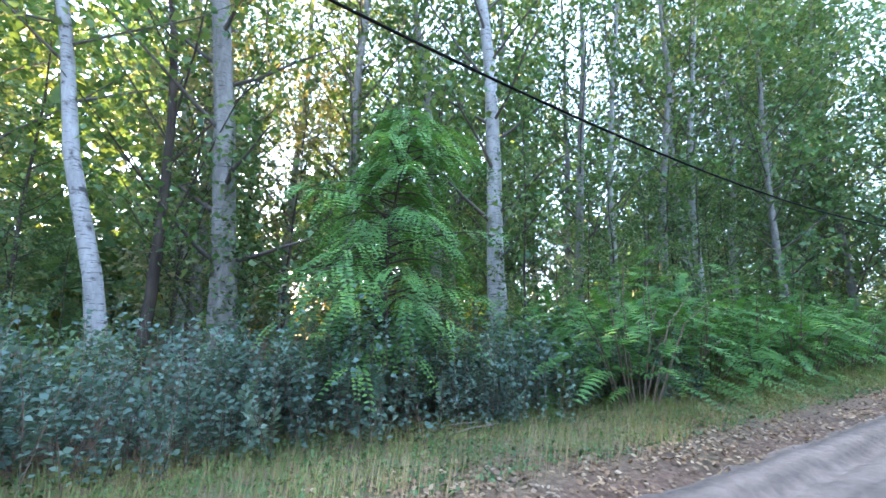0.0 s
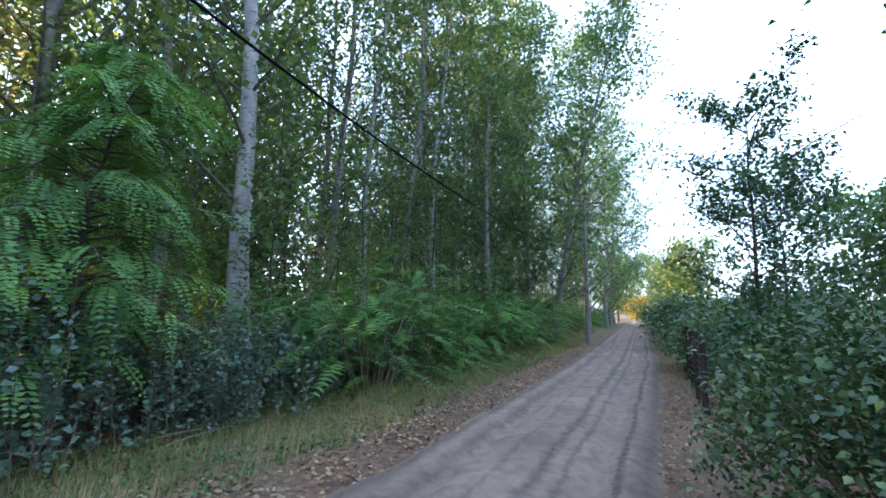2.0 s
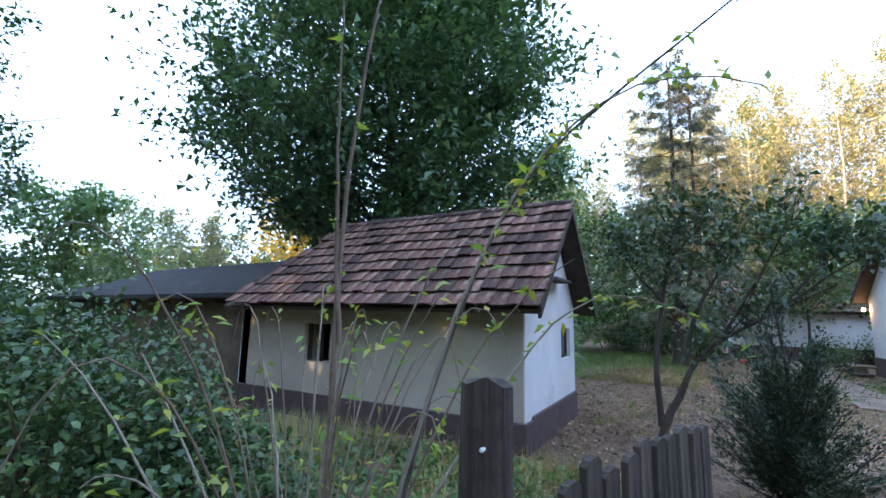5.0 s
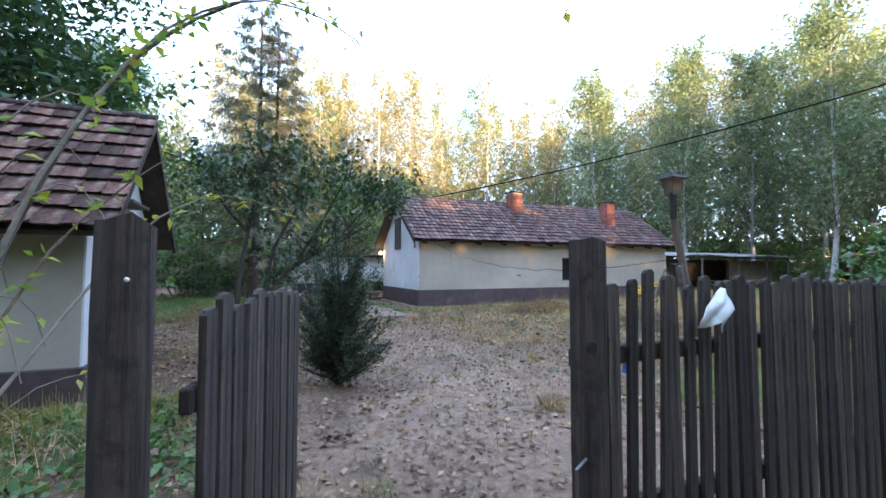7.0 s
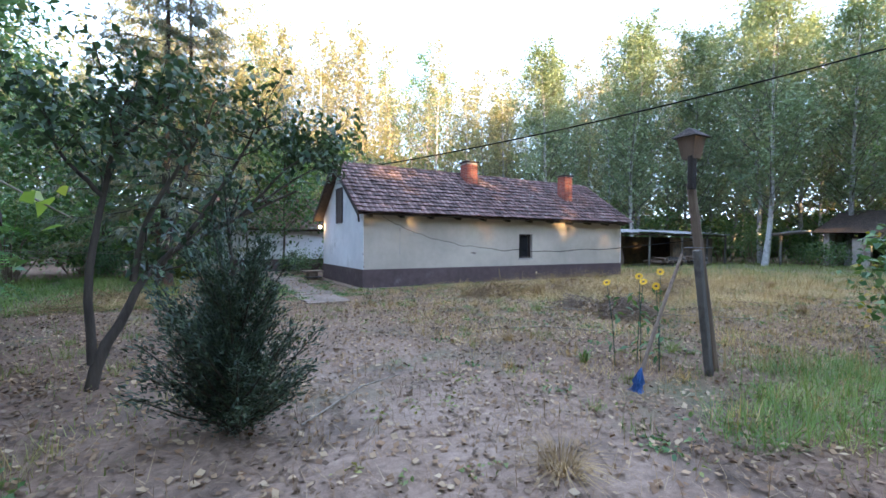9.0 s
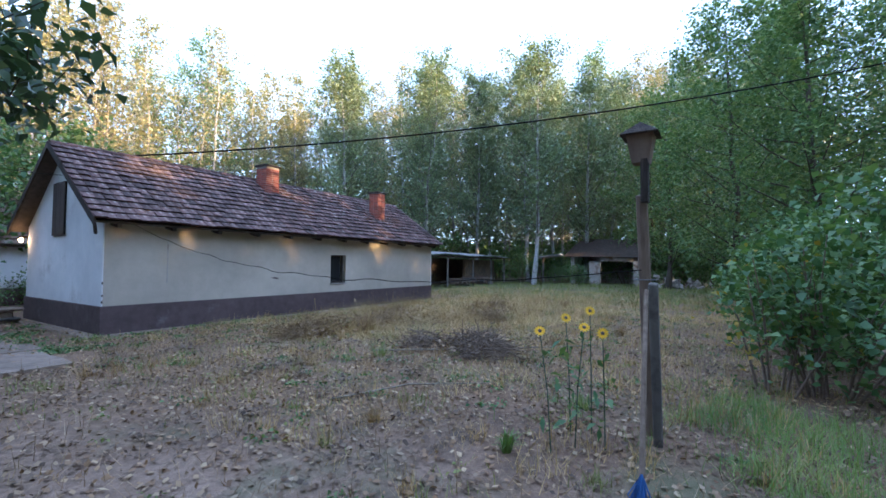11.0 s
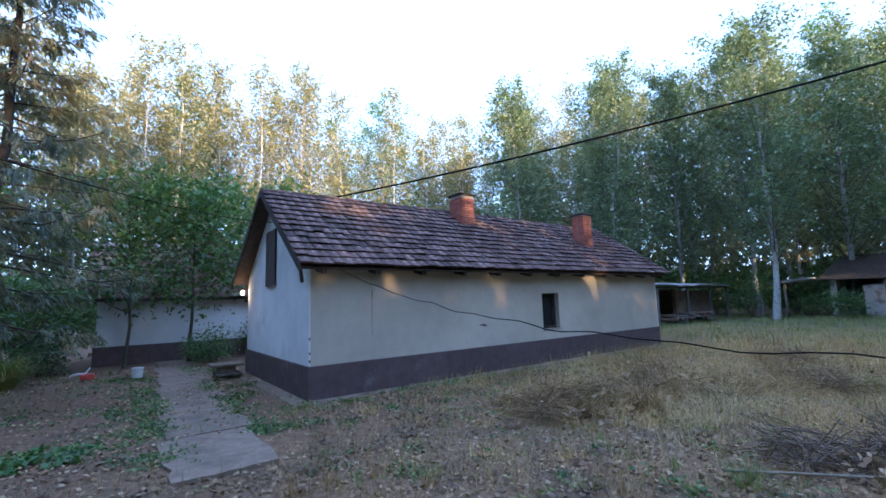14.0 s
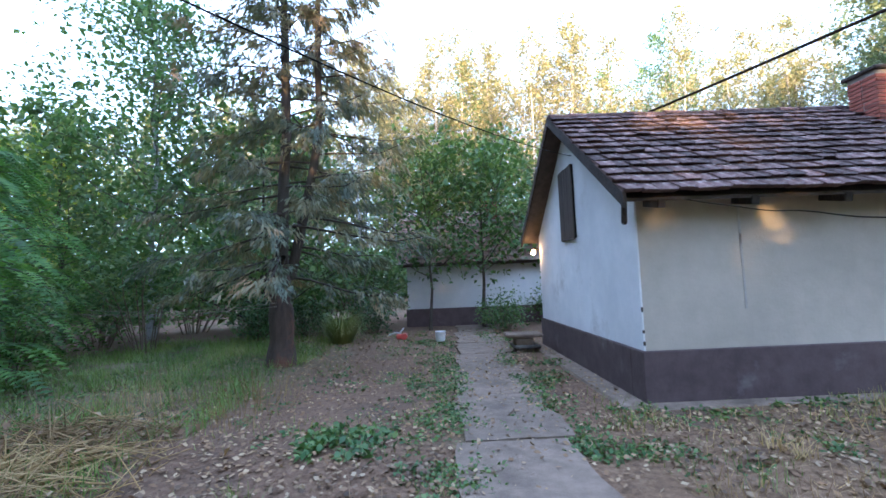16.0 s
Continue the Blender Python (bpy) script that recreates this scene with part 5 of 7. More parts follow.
tree("white_poplar", "leafy poplar beside the lane", 26, "grey_bark", "poplar_leaf", (-25.0, -22.0), "roadside trunks", height=20, r0=0.17, base=0.06, reach=2.8, limbs=44, rise=0.7, twigs=10, per=14, leaf=(0.2, 0.165))
feather_tree("bright green young acacia with feathery leaves", 17, (-7.9, -20.9), 5.3, 2.2, 112, 12, 0.46, bare=0.2)
tree("walnut_tree", "large dark walnut tree behind the outbuilding", 18, "dark_bark", "walnut_leaf", (-13.5, -3.9), height=12.4, r0=0.32, base=0.15, reach=5.5, limbs=92, rise=0.4, twigs=28, per=40, leaf=(0.175, 0.115), pointed=True, shape="round", fuzz=0.24, twig_wood=5, spray=0.19)
tree("lane_tree", "thin dark tree with sparse leaves by the lane", 19, "dark_bark", "walnut_leaf", (-14.4, -12.9), height=5.6, r0=0.05, base=0.25, reach=1.4, limbs=18, rise=0.6, twigs=6, per=50, leaf=(0.085, 0.055), shape="round", fuzz=0.13, lean=-0.04, sides=6, spray=0.16)
tree("lane_tree", "small dark tree by the lane", 20, "dark_bark", "walnut_leaf", (-19.0, -11.6), height=5.2, r0=0.05, base=0.2, reach=1.7, limbs=20, rise=0.6, twigs=6, per=40, leaf=(0.11, 0.08), shape="round", fuzz=0.15, sides=6, spray=0.16)
tree("round_tree", "round grey-green tree beyond the shed", 21, "dark_bark", "poplar_leaf", (-31, -5.2), height=7.0, r0=0.15, base=0.1, reach=3.2, limbs=40, rise=0.4, twigs=12, per=14, leaf=(0.26, 0.18), shape="round")
tree("round_tree", "small tree by the lane end", 22, "dark_bark", "poplar_leaf", (-42, -12.5), height=6.5, r0=0.12, base=0.08, reach=2.6, limbs=36, rise=0.4, twigs=10, per=12, leaf=(0.26, 0.18), shape="round")
# Sunlight on these two crowns is put into their yellow leaf colour.
tree("sunlit_tree", "yellow-green tree with the evening sun put into its leaf colour", 23, "dark_bark", "yellow_leaf", (-36, 14), height=11.5, r0=0.15, base=0.1, reach=4.2, limbs=40, rise=0.4, twigs=10, per=12, leaf=(0.34, 0.24), shape="round")
tree("sunlit_tree", "small tree at the lane's end, sunlight put into its yellow leaves", 24, "dark_bark", "yellow_leaf", (-92, -18.0), height=3.6, r0=0.1, base=0.06, reach=2.6, limbs=30, rise=0.4, twigs=9, per=12, leaf=(0.3, 0.2), shape="round")
for i, (x, y, ht, rc) in enumerate([(-36.5, -18.9, 22, 4.4), (-49, -19.0, 21, 4.4), (-56, -19.3, 20, 4.4), (-64, -19.6, 18, 4.4)]):
    tree("grey_poplar", "tall silvery poplar overhanging the sandy lane", 110 + i, "grey_bark", "poplar_leaf", (x, y), "poplars over the lane", height=ht, r0=0.2, base=0.06, reach=rc, limbs=46, rise=0.7, twigs=10, per=20, leaf=(0.19, 0.17), pointed=True, fuzz=0.34, twig_wood=5)
for i, (x, y, ht) in enumerate([(-74, -19.8, 9), (-98, -14, 11), (-66, -12.0, 7), (-80, -12.2, 9), (-102, -19.5, 13), (-108, -16, 14), (-97, -22.5, 12)]):
    tree("round_tree", "pale green tree where the lane ends", 120 + i, "dark_bark", "poplar_leaf", (x, y), "trees at the lane's end", height=ht, r0=0.15, base=0.06, reach=3.4, limbs=30, rise=0.4, twigs=8, per=20, leaf=(0.3, 0.26), pointed=True, shape="round", twig_wood=0)
over = tree("grey_poplar", "tall silvery poplar leaning over the sandy lane", 116, "grey_bark", "poplar_leaf", (-30, -19.8), "poplars over the lane", height=20, r0=0.2, base=0.1, reach=3.2, limbs=50, rise=0.7, twigs=10, per=20, leaf=(0.18, 0.16), pointed=True, fuzz=0.34, twig_wood=5, lean=0.2)
over.rotation_euler = (0, 0, 1.5)
plant_copies(thin, [(-7.6, -26.2), (-6.8, -28.4), (-5.2, -26.6), (-2.4, -26.4), (-0.9, -28.6), (0.6, -26.4), (-4.4, -30.4), (2.2, -29.4), (-7.0, -32.0), (-9.6, -30.5)], 61, 0.8, 1.15)
# Low young trees, mostly out of view, added to shade the house wall.
plant_copies(thin, [(-6.5, -29), (0, -28.5), (6, -29), (-5, -34), (2, -34.5), (9, -31)], 18, 0.55, 0.75)
# This eastern stand is unseen; it keeps low sun off the long wall.
plant_copies(thin, [(x + rng.uniform(-0.8, 0.8), y + rng.uniform(-0.8, 0.8)) for x in np.arange(0, 22, 2.1) for y in (-24.5, -28, -32)], 21, 0.5, 0.68)
# leafy saplings that fill the wood's edge
plant_copies(thin, [(x + rng.uniform(-0.5, 0.5), -22.2 + rng.uniform(-0.8, 0.6)) for x in np.arange(-58, -12, 1.7) if not -45 < x < -37.5], 19, 0.38, 0.7)
plant_copies(thin, [(x + rng.uniform(-0.5, 0.5), -25.3 + rng.uniform(-0.9, 0.9)) for x in np.arange(-12, 4, 1.4)], 20, 0.3, 0.45)
# garden trees round the yard
twin_conifer((-5.45, 3.45))
tree("birch_tree", "weeping birch with hanging grey-green leaves", 33, "white_bark", "poplar_leaf", (-11.5, 9.0), height=11.5, r0=0.14, base=0.2, reach=2.6, limbs=40, rise=0.5, twigs=12, per=16, leaf=(0.17, 0.12), fuzz=0.35)
tree("garden_tree", "leafy small tree before the white back house", 35, "dark_bark", "bush_leaf", (-2.6, 8.3), height=5.2, r0=0.06, base=0.3, reach=2.0, limbs=26, rise=0.6, twigs=9, per=13, leaf=(0.16, 0.11), shape="round", sides=6)
tree("garden_tree", "leafy garden tree beside the farmhouse", 36, "dark_bark", "bush_leaf", (-0.9, 8.6), height=5.6, r0=0.07, base=0.28, reach=2.2, limbs=28, rise=0.6, twigs=9, per=14, leaf=(0.16, 0.11), shape="round", sides=6)
tree("garden_tree", "green tree behind the farmhouse", 37, "dark_bark", "forest_leaf", (2.2, 11.2), height=6.2, r0=0.1, base=0.15, reach=2.8, limbs=34, rise=0.5, twigs=10, per=14, leaf=(0.2, 0.14), shape="round")
feather_tree("green acacia with feathery leaves by the yard", 38, (-10.6, 1.0), 4.6, 2.5, 90, 12, 0.6, 0.08, True, 0.04)
feather_tree("leafy acacia behind the mown grass", 39, (-13.0, 5.2), 5.4, 2.9, 90, 12, 0.65, 0.09, True, 0.04)
tree("garden_tree", "yellowing tree behind the conifers", 40, "dark_bark", "bush_leaf", (-7.6, 8.5), height=6.5, r0=0.1, base=0.06, reach=3.2, limbs=40, rise=0.4, twigs=10, per=14, leaf=(0.2, 0.14), shape="round")
tree("garden_tree", "dark bushy tree at the yard corner", 41, "dark_bark", "forest_leaf", (-16, 11), height=8, r0=0.1, base=0.05, reach=3.5, limbs=44, rise=0.4, twigs=10, per=14, leaf=(0.24, 0.17), shape="round")
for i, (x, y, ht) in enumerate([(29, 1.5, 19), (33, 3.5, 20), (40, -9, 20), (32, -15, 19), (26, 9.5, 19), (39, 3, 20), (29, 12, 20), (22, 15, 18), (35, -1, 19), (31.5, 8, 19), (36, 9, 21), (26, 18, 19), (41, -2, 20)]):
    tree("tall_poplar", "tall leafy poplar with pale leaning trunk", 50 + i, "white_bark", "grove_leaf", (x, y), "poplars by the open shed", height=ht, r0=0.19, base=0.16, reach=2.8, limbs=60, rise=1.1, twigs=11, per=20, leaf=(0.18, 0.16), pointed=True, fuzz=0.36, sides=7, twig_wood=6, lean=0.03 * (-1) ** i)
for i, (x, y, ht) in enumerate([(15.5, -13.8, 12), (20, -11.5, 13), (13, -17.5, 12), (25, -14, 14), (24, -18, 14), (28.5, -8.0, 13), (33, -10.5, 15), (38.5, -6.0, 16)]):
    tree("maple_tree", "broad dark leafy tree at the yard's edge", 60 + i, "dark_bark", "forest_leaf", (x, y), "dark trees at the yard's edge", height=ht, r0=0.17, base=0.08, reach=3.4, limbs=48, rise=0.5, twigs=10, per=34, leaf=(0.14, 0.115), pointed=True, shape="round", fuzz=0.28, twig_wood=0)
# ---- undergrowth along the lane ----
rng = np.random.default_rng(77)
ferny = [shrub("acacia_thicket", "low thicket of feathery green acacia shoots", 400 + i, "acacia_leaf", (-16 - 2.2 * i, -20.2), 1.25, 1.7 + 0.25 * i, 205, (0.52, 0.14), 10, 10, "acacia thickets of the wood's edge", pointed=True) for i in range(3)]
dark = [shrub("forest_shrub", "leafy dark green shrub of the undergrowth", 410 + i, "forest_leaf", (-24 - 2.2 * i, -21.5), 1.3, 1.9 + 0.4 * i, 1500, (0.12, 0.095), 12, 0, "shrubs of the undergrowth", pointed=True) for i in range(3)]
grey = [sucker("poplar_sucker", "grey-green poplar suckers with felted leaves", 420 + i, "sucker_leaf", (-6 - 1.6 * i, -20.3), 0.8, 1.2 + 0.15 * i, 32, 40, (0.066, 0.048), "poplar suckers by the verge") for i in range(3)]


def shrub_copies(kinds, spots, seed, low=0.8, high=1.25):
    plant_copies(kinds, spots, seed, low, high)


row = []
x = -12.2
while x > -62:
    row.append((x, -19.75 + 0.5 * rng.uniform(-1, 1) + 0.02 * (x + 12)))
    row.append((x + 0.6, -21.4 + 0.6 * rng.uniform(-1, 1)))
    x -= 1.4 + 0.014 * (-12 - x)
shrub_copies(ferny, [p for p in row if not -17 < p[0] < -15.5], 5, 0.95, 1.5)
# Shrubs past x = 1 are unseen, kept to shade the house.
row = [(x, -22.8 + rng.uniform(-0.7, 0.7)) for x in np.arange(-56, 16, 2.0) if not -10.5 < x < -5.5] + [(x, -25.5 + rng.uniform(-1, 1)) for x in np.arange(-44, 14, 3.2) if not -12 < x < -5.5]
shrub_copies(dark, row, 6, 0.7, 1.3)
row = [(x + rng.uniform(-0.4, 0.4), y + rng.uniform(-0.3, 0.3)) for x in np.arange(-12.8, 4, 0.95) for y in (-20.1, -20.9, -21.7)]
shrub_copies(grey, row, 7, 0.75, 1.25)
shrub_copies(ferny, [(-10.6, -21.3), (-11.8, -20.7), (-13.2, -20.4), (-12.6, -21.6), (-9.8, -22.2), (0.4, -20.4), (-2.0, -19.7)], 8, 0.8, 1.2)
# hedge and bushes on the house side of the lane
big_bush = shrub("bramble_mound", "big dense mound of climbing bramble and hop", 430, "bramble_leaf", (-9.25, -12.95), 1.35, 1.85, 22000, (0.056, 0.04), 30, 0, hollow=0.75)
side = [shrub("hedge_shrub", "overgrown hedge shrub beside the lane", 440 + i, "bush_leaf" if i else "walnut_leaf", (-13.4 - 2.2 * i, -12.9), 1.3, 1.8 + 0.3 * i, 2300, (0.11, 0.085), 14, 0, "hedge shrubs along the lane", pointed=True) for i in range(2)]
shrub_copies(side, [(x, -13.0 + 0.6 * math.sin(x) - 0.03 * max(0, -20 - x)) for x in np.arange(-60, -16.5, 1.7)] + [(-22, -10.8), (-24, -10)], 9, 0.8, 1.5)
shrub_copies(side, [(x, -9.8 + rng.uniform(-1, 1)) for x in np.arange(-58, -24, 2.5)], 10, 1.0, 1.8)
shrub("bramble_mound", "low trailing end of the bramble thicket", 431, "bramble_leaf", (-8.15, -12.35), 0.85, 0.95, 5200, (0.06, 0.044), 14, 0, hollow=0.6)
# shrubs that close the yard
shrub_copies(dark, [(32.4, -6.6), (32.0, 0.6), (31.2, -1.2), (30.5, 3.0), (33.5, -9.5)], 16, 0.7, 1.1)
shrub_copies(dark, [(3 - math.sin(a) * 29.5 * 1.12 + rng.uniform(-1, 1), -5 + math.cos(a) * 29.5 + rng.uniform(-1, 1)) for a in np.arange(-1.9, 1.15, 0.06)], 11, 1.2, 2.2)
shrub_copies(dark, [(-9.5, 0.2), (-10.5, 3.2), (-9.8, 6.2), (-8.2, 9.2), (-12, 7.5), (-14, 2), (-6.2, 10.2), (-4.9, 9.4), (1.5, 9.0), (-9, -2.5), (-8.3, -4.6), (-11, 10.5), (-9, 11.5), (-13, 9), (-7.5, 12), (-15, 6), (-16, 8), (-13, 11.5), (-5.6, 12.4)], 12, 0.8, 1.3)
shrub_copies(side, [(-6.3, 8.4), (-7.4, 7.2), (-0.4, 7.7), (-4.4, 8.3)], 13, 0.5, 0.7)
shrub_copies([shrub("fruit_bush", "loose bush with yellowing round leaves", 450, "bush_leaf", (3.0, -11.9), 1.25, 2.1, 2600, (0.1, 0.085), 14)], [(5.2, -12.6), (8.4, -12.4), (11.5, -12.8), (15, -12.5), (19, -12), (24, -11.5)], 14, 0.9, 1.5)
shrub("yellow_bush", "small bush with bright yellow leaves", 451, "yellow_leaf", (2.9, -11.4), 0.9, 1.9, 130, (0.08, 0.07), 7)
shrub_copies(side, [(-1, -16.9 + 3.0), (4, -14.4)], 15, 0.5, 0.7)


def juniper():
    r = np.random.default_rng(60)
    t = thing("juniper_bush", "dark prickly juniper bush in the yard", "shrub", at=(-4.35, -9.43, 0))
    woods, c, hd = [], [], []
    for i in range(78):
        a, s = r.uniform(0, 6.28), r.uniform(0, 1) ** 1.25
        z0 = 0.03 + 1.25 * s
        out = 0.62 * (0.55 + 0.45 * math.sin(math.pi * (0.2 + 0.6 * s))) * (1.02 - 0.5 * s) * r.uniform(0.5, 1.35)
        tip = np.array([math.cos(a) * out, math.sin(a) * out, z0 + 0.08 + out * r.uniform(0.3, 0.9)])
        foot = np.array([math.cos(a) * 0.03, math.sin(a) * 0.03, z0 * 0.75])
        woods.append(tube_arrays(np.stack([foot, (foot + tip) / 2 + [0, 0, -0.03], tip]), [0.012, 0.008, 0.003], 4))
        m = 270
        k = r.uniform(0.12, 1.06, (m, 1))
        c.append(foot + (tip - foot) * k + r.normal(size=(m, 3)) * (0.055 - 0.02 * k))
        hd.append(np.repeat([(tip - foot) / np.linalg.norm(tip - foot)], m, 0))
    woods.append(tube_arrays(np.array([(0, 0, 0), (0.02, 0, 0.8), (-0.08, 0.02, 1.95)]), [0.035, 0.025, 0.006], 6))
    k = r.uniform(0.5, 2.0, (700, 1))
    c.append(np.concatenate([r.normal(size=(700, 2)) * 0.1 * (2.1 - k) - [0.05, 0], k], 1))
    hd.append(np.repeat([[0, 0, 1.0]], 700, 0))
    part("brushwood", np_mesh("brushwood", *join_arrays(woods)), "dark_bark", t)
    part("foliage", np_mesh("foliage", *leaf_arrays(r, np.concatenate(c), 0.05, 0.013, 0.0, heading=np.concatenate(hd))), "juniper_leaf", t)


def bent_tree(name, label, seed, at, stems, foliage, per, leaf, fuzz, bark="dark_bark", side=6, from_k=0.5):
    """A small tree drawn from its few main stems, with twigs and leaves on their outer ends."""
    r = np.random.default_rng(seed)
    t = thing(name, label, "tree", at=(*at, 0))
    woods, c = [], []
    for pts, r0 in stems:
        pts = np.array(pts, float)
        q = np.linspace(0, 1, len(pts))
        k = np.linspace(0, 1, 12)
        line = np.stack([np.interp(k, q, pts[:, i]) for i in range(3)], 1)
        line[1:-1] = (line[:-2] + 2 * line[1:-1] + line[2:]) / 4 + r.normal(size=(10, 3)) * 0.008
        woods.append(tube_arrays(line, r0 * (1 - 0.8 * k), 7))
        for j in range(12):
            s = r.uniform(from_k, 1.0)
            p = np.array([np.interp(s, k, line[:, i]) for i in range(3)])
            tip = p + r.normal(size=3) * [0.3, 0.3, 0.12] + [0, 0, 0.32]
            woods.append(tube_arrays(np.stack([p, (p + tip) / 2 + r.normal(size=3) * 0.03, tip]), [r0 * 0.3, r0 * 0.2, 0.003], 4))
            m = per
            u = r.uniform(0.3, 1.15, (m, 1))
            c.append(p + (tip - p) * u + r.normal(size=(m, 3)) * fuzz)
    part("trunk", np_mesh("trunk", *join_arrays(woods), smooth=True), bark, t)
    part("crown", np_mesh("crown", *leaf_arrays(r, np.concatenate(c), *leaf, 0.6)), foliage, t)


bent_tree("lilac_tree", "crooked small garden tree with dark drooping leaves", 62, (-5.5, -7.7),
          [([(0, 0, -0.05), (0.1, 0, 0.45), (0.32, 0.05, 0.72), (0.34, 0.05, 1.05), (0.75, 0.1, 1.4), (1.35, 0.2, 1.75), (2.0, 0.3, 2.1)], 0.06),
           ([(0.02, 0, 0.25), (-0.02, 0, 1.1), (0.1, 0.05, 1.9), (0.2, 0.1, 2.5), (0.3, 0.1, 2.9)], 0.045),
           ([(0.34, 0.05, 1.05), (0.5, -0.05, 1.8), (0.8, -0.1, 2.3), (1.0, -0.1, 2.7)], 0.035),
           ([(0.75, 0.1, 1.4), (1.1, 0.2, 2.0), (1.5, 0.25, 2.7), (1.7, 0.3, 3.0)], 0.03),
           ([(1.35, 0.2, 1.75), (1.8, 0.1, 2.3), (2.2, 0.1, 2.6)], 0.022),
           ([(0.1, 0.05, 1.9), (-0.25, 0.1, 2.3), (-0.35, 0.1, 2.7)], 0.025),
           ([(1.35, 0.2, 1.75), (1.9, 0.3, 2.2), (2.4, 0.45, 2.5), (2.65, 0.55, 2.5)], 0.018),
           ([(0.2, 0.1, 2.4), (0.5, 0.2, 2.8), (0.8, 0.3, 3.0)], 0.02)],
          "lilac_leaf", 34, (0.095, 0.058), 0.13)
juniper()


def arching_shrub():
    """Tall bare shoots with few leaves, some arching over the gate."""
    r = np.random.default_rng(61)
    t = thing("butterfly_bush", "straggly bush with long bare shoots and few yellowing leaves", "shrub", at=(-6.54, -12.9, 0))
    c, hd = [], []

    def shoot(pts, r0, mat, leaves=10, label=""):
        pts = np.array(pts, float)
        k = np.linspace(0, 1, 14)
        q = np.linspace(0, 1, len(pts))
        deg = min(3, len(pts) - 1)
        line = np.stack([np.polyval(np.polyfit(q, pts[:, a], deg), k) for a in range(3)], 1) + r.normal(size=(14, 3)) * 0.004
        part("shoot", np_mesh("shoot", *tube_arrays(line, r0 * (1 - 0.75 * k), 6), smooth=True), mat, t, label)
        for _ in range(leaves):
            s = r.uniform(0.35, 1.0)
            p = np.array([np.interp(s, k, line[:, a]) for a in range(3)])
            n = r.integers(1, 4)
            c.append(np.repeat([p], n, 0) + r.normal(size=(n, 3)) * 0.02)
            hd.append(r.normal(size=(n, 3)) * [1, 1, 0.4])

    shoot([(0.1, 0.0, 0), (0.1, 0.02, 1.2), (0.13, 0.02, 2.2), (0.3, 0.05, 3.4)], 0.02, "twig", 4, "thick brown shoot")
    shoot([(0.13, 0.02, 1.5), (0.08, 0.0, 2.3), (0.05, 0.0, 3.4)], 0.012, "twig", 3)
    shoot([(0.2, 0.1, 0), (0.42, 0.22, 1.15), (0.67, 0.36, 1.91), (0.84, 0.42, 2.25), (1.27, 0.51, 2.69), (1.69, 0.51, 2.91)], 0.016, "limb_bark", 8, "long dark arching shoot")
    shoot([(0.2, 0.1, 0), (0.45, 0.2, 1.2), (0.7, 0.35, 2.0), (1.0, 0.45, 2.45), (1.4, 0.48, 2.66), (1.73, 0.4, 2.47)], 0.011, "pale_twig", 38)
    shoot([(1.69, 0.51, 2.91), (2.0, 0.2, 2.95), (2.3, -0.15, 2.75), (2.45, -0.3, 2.33)], 0.004, "twig", 22)
    shoot([(0.1, 0.1, 0), (0.35, 0.3, 0.9), (0.6, 0.5, 1.5), (1.0, 0.6, 1.9)], 0.01, "twig", 16)
    shoot([(0.0, 0.0, 0), (-0.3, -0.2, 0.8), (-0.65, -0.3, 1.3), (-0.75, -0.3, 1.45)], 0.009, "pale_twig", 6)
    shoot([(-0.6, 0.1, 0), (-0.9, -0.1, 0.7), (-1.3, -0.3, 1.25), (-1.9, -0.35, 1.5)], 0.01, "pale_twig", 6)
    for i in range(27):
        a = r.uniform(0, 6.28)
        u, h = r.uniform(0.15, 0.7), r.uniform(0.8, 1.75)
        shoot([(0.1 * math.cos(a), 0.1 * math.sin(a), 0), (u * 0.4 * math.cos(a), u * 0.4 * math.sin(a), h * 0.5), (u * math.cos(a), u * math.sin(a), h), (u * 1.5 * math.cos(a), u * 1.5 * math.sin(a), h * r.uniform(0.8, 1.1))], r.uniform(0.004, 0.009), "pale_twig" if i % 2 else "twig", 2 + i % 6)
    # long spray over the gateway
    shoot([(0.3, 0.2, 0.6), (0.7, 0.7, 1.4), (1.1, 0.9, 1.75), (1.7, 0.95, 1.5)], 0.008, "pale_twig", 18)
    c2, h2 = np.concatenate(c), np.concatenate(hd)
    part("foliage", np_mesh("foliage", *leaf_arrays(r, c2, 0.06, 0.026, 0.1, heading=unit(h2))), "lime_leaf", t, "sparse lime and yellow leaves")


arching_shrub()


# ---- gate and fence ----
def picket(parent, name, at, height, rz, w=0.07, tilt=0.0, wood="fence_wood"):
    g = Geo().prism([(-w / 2, 0), (w / 2, 0), (w / 2, height - 0.012), (w * 0.2, height), (-w * 0.3, height - 0.006), (-w / 2, height - 0.02)], "y", -0.011, 0.011)
    p = part(name, g, wood, parent)
    p.matrix_local = Matrix.Translation(at) @ Matrix.Rotation(rz, 4, "Z") @ Matrix.Rotation(tilt, 4, "Y")
    return p


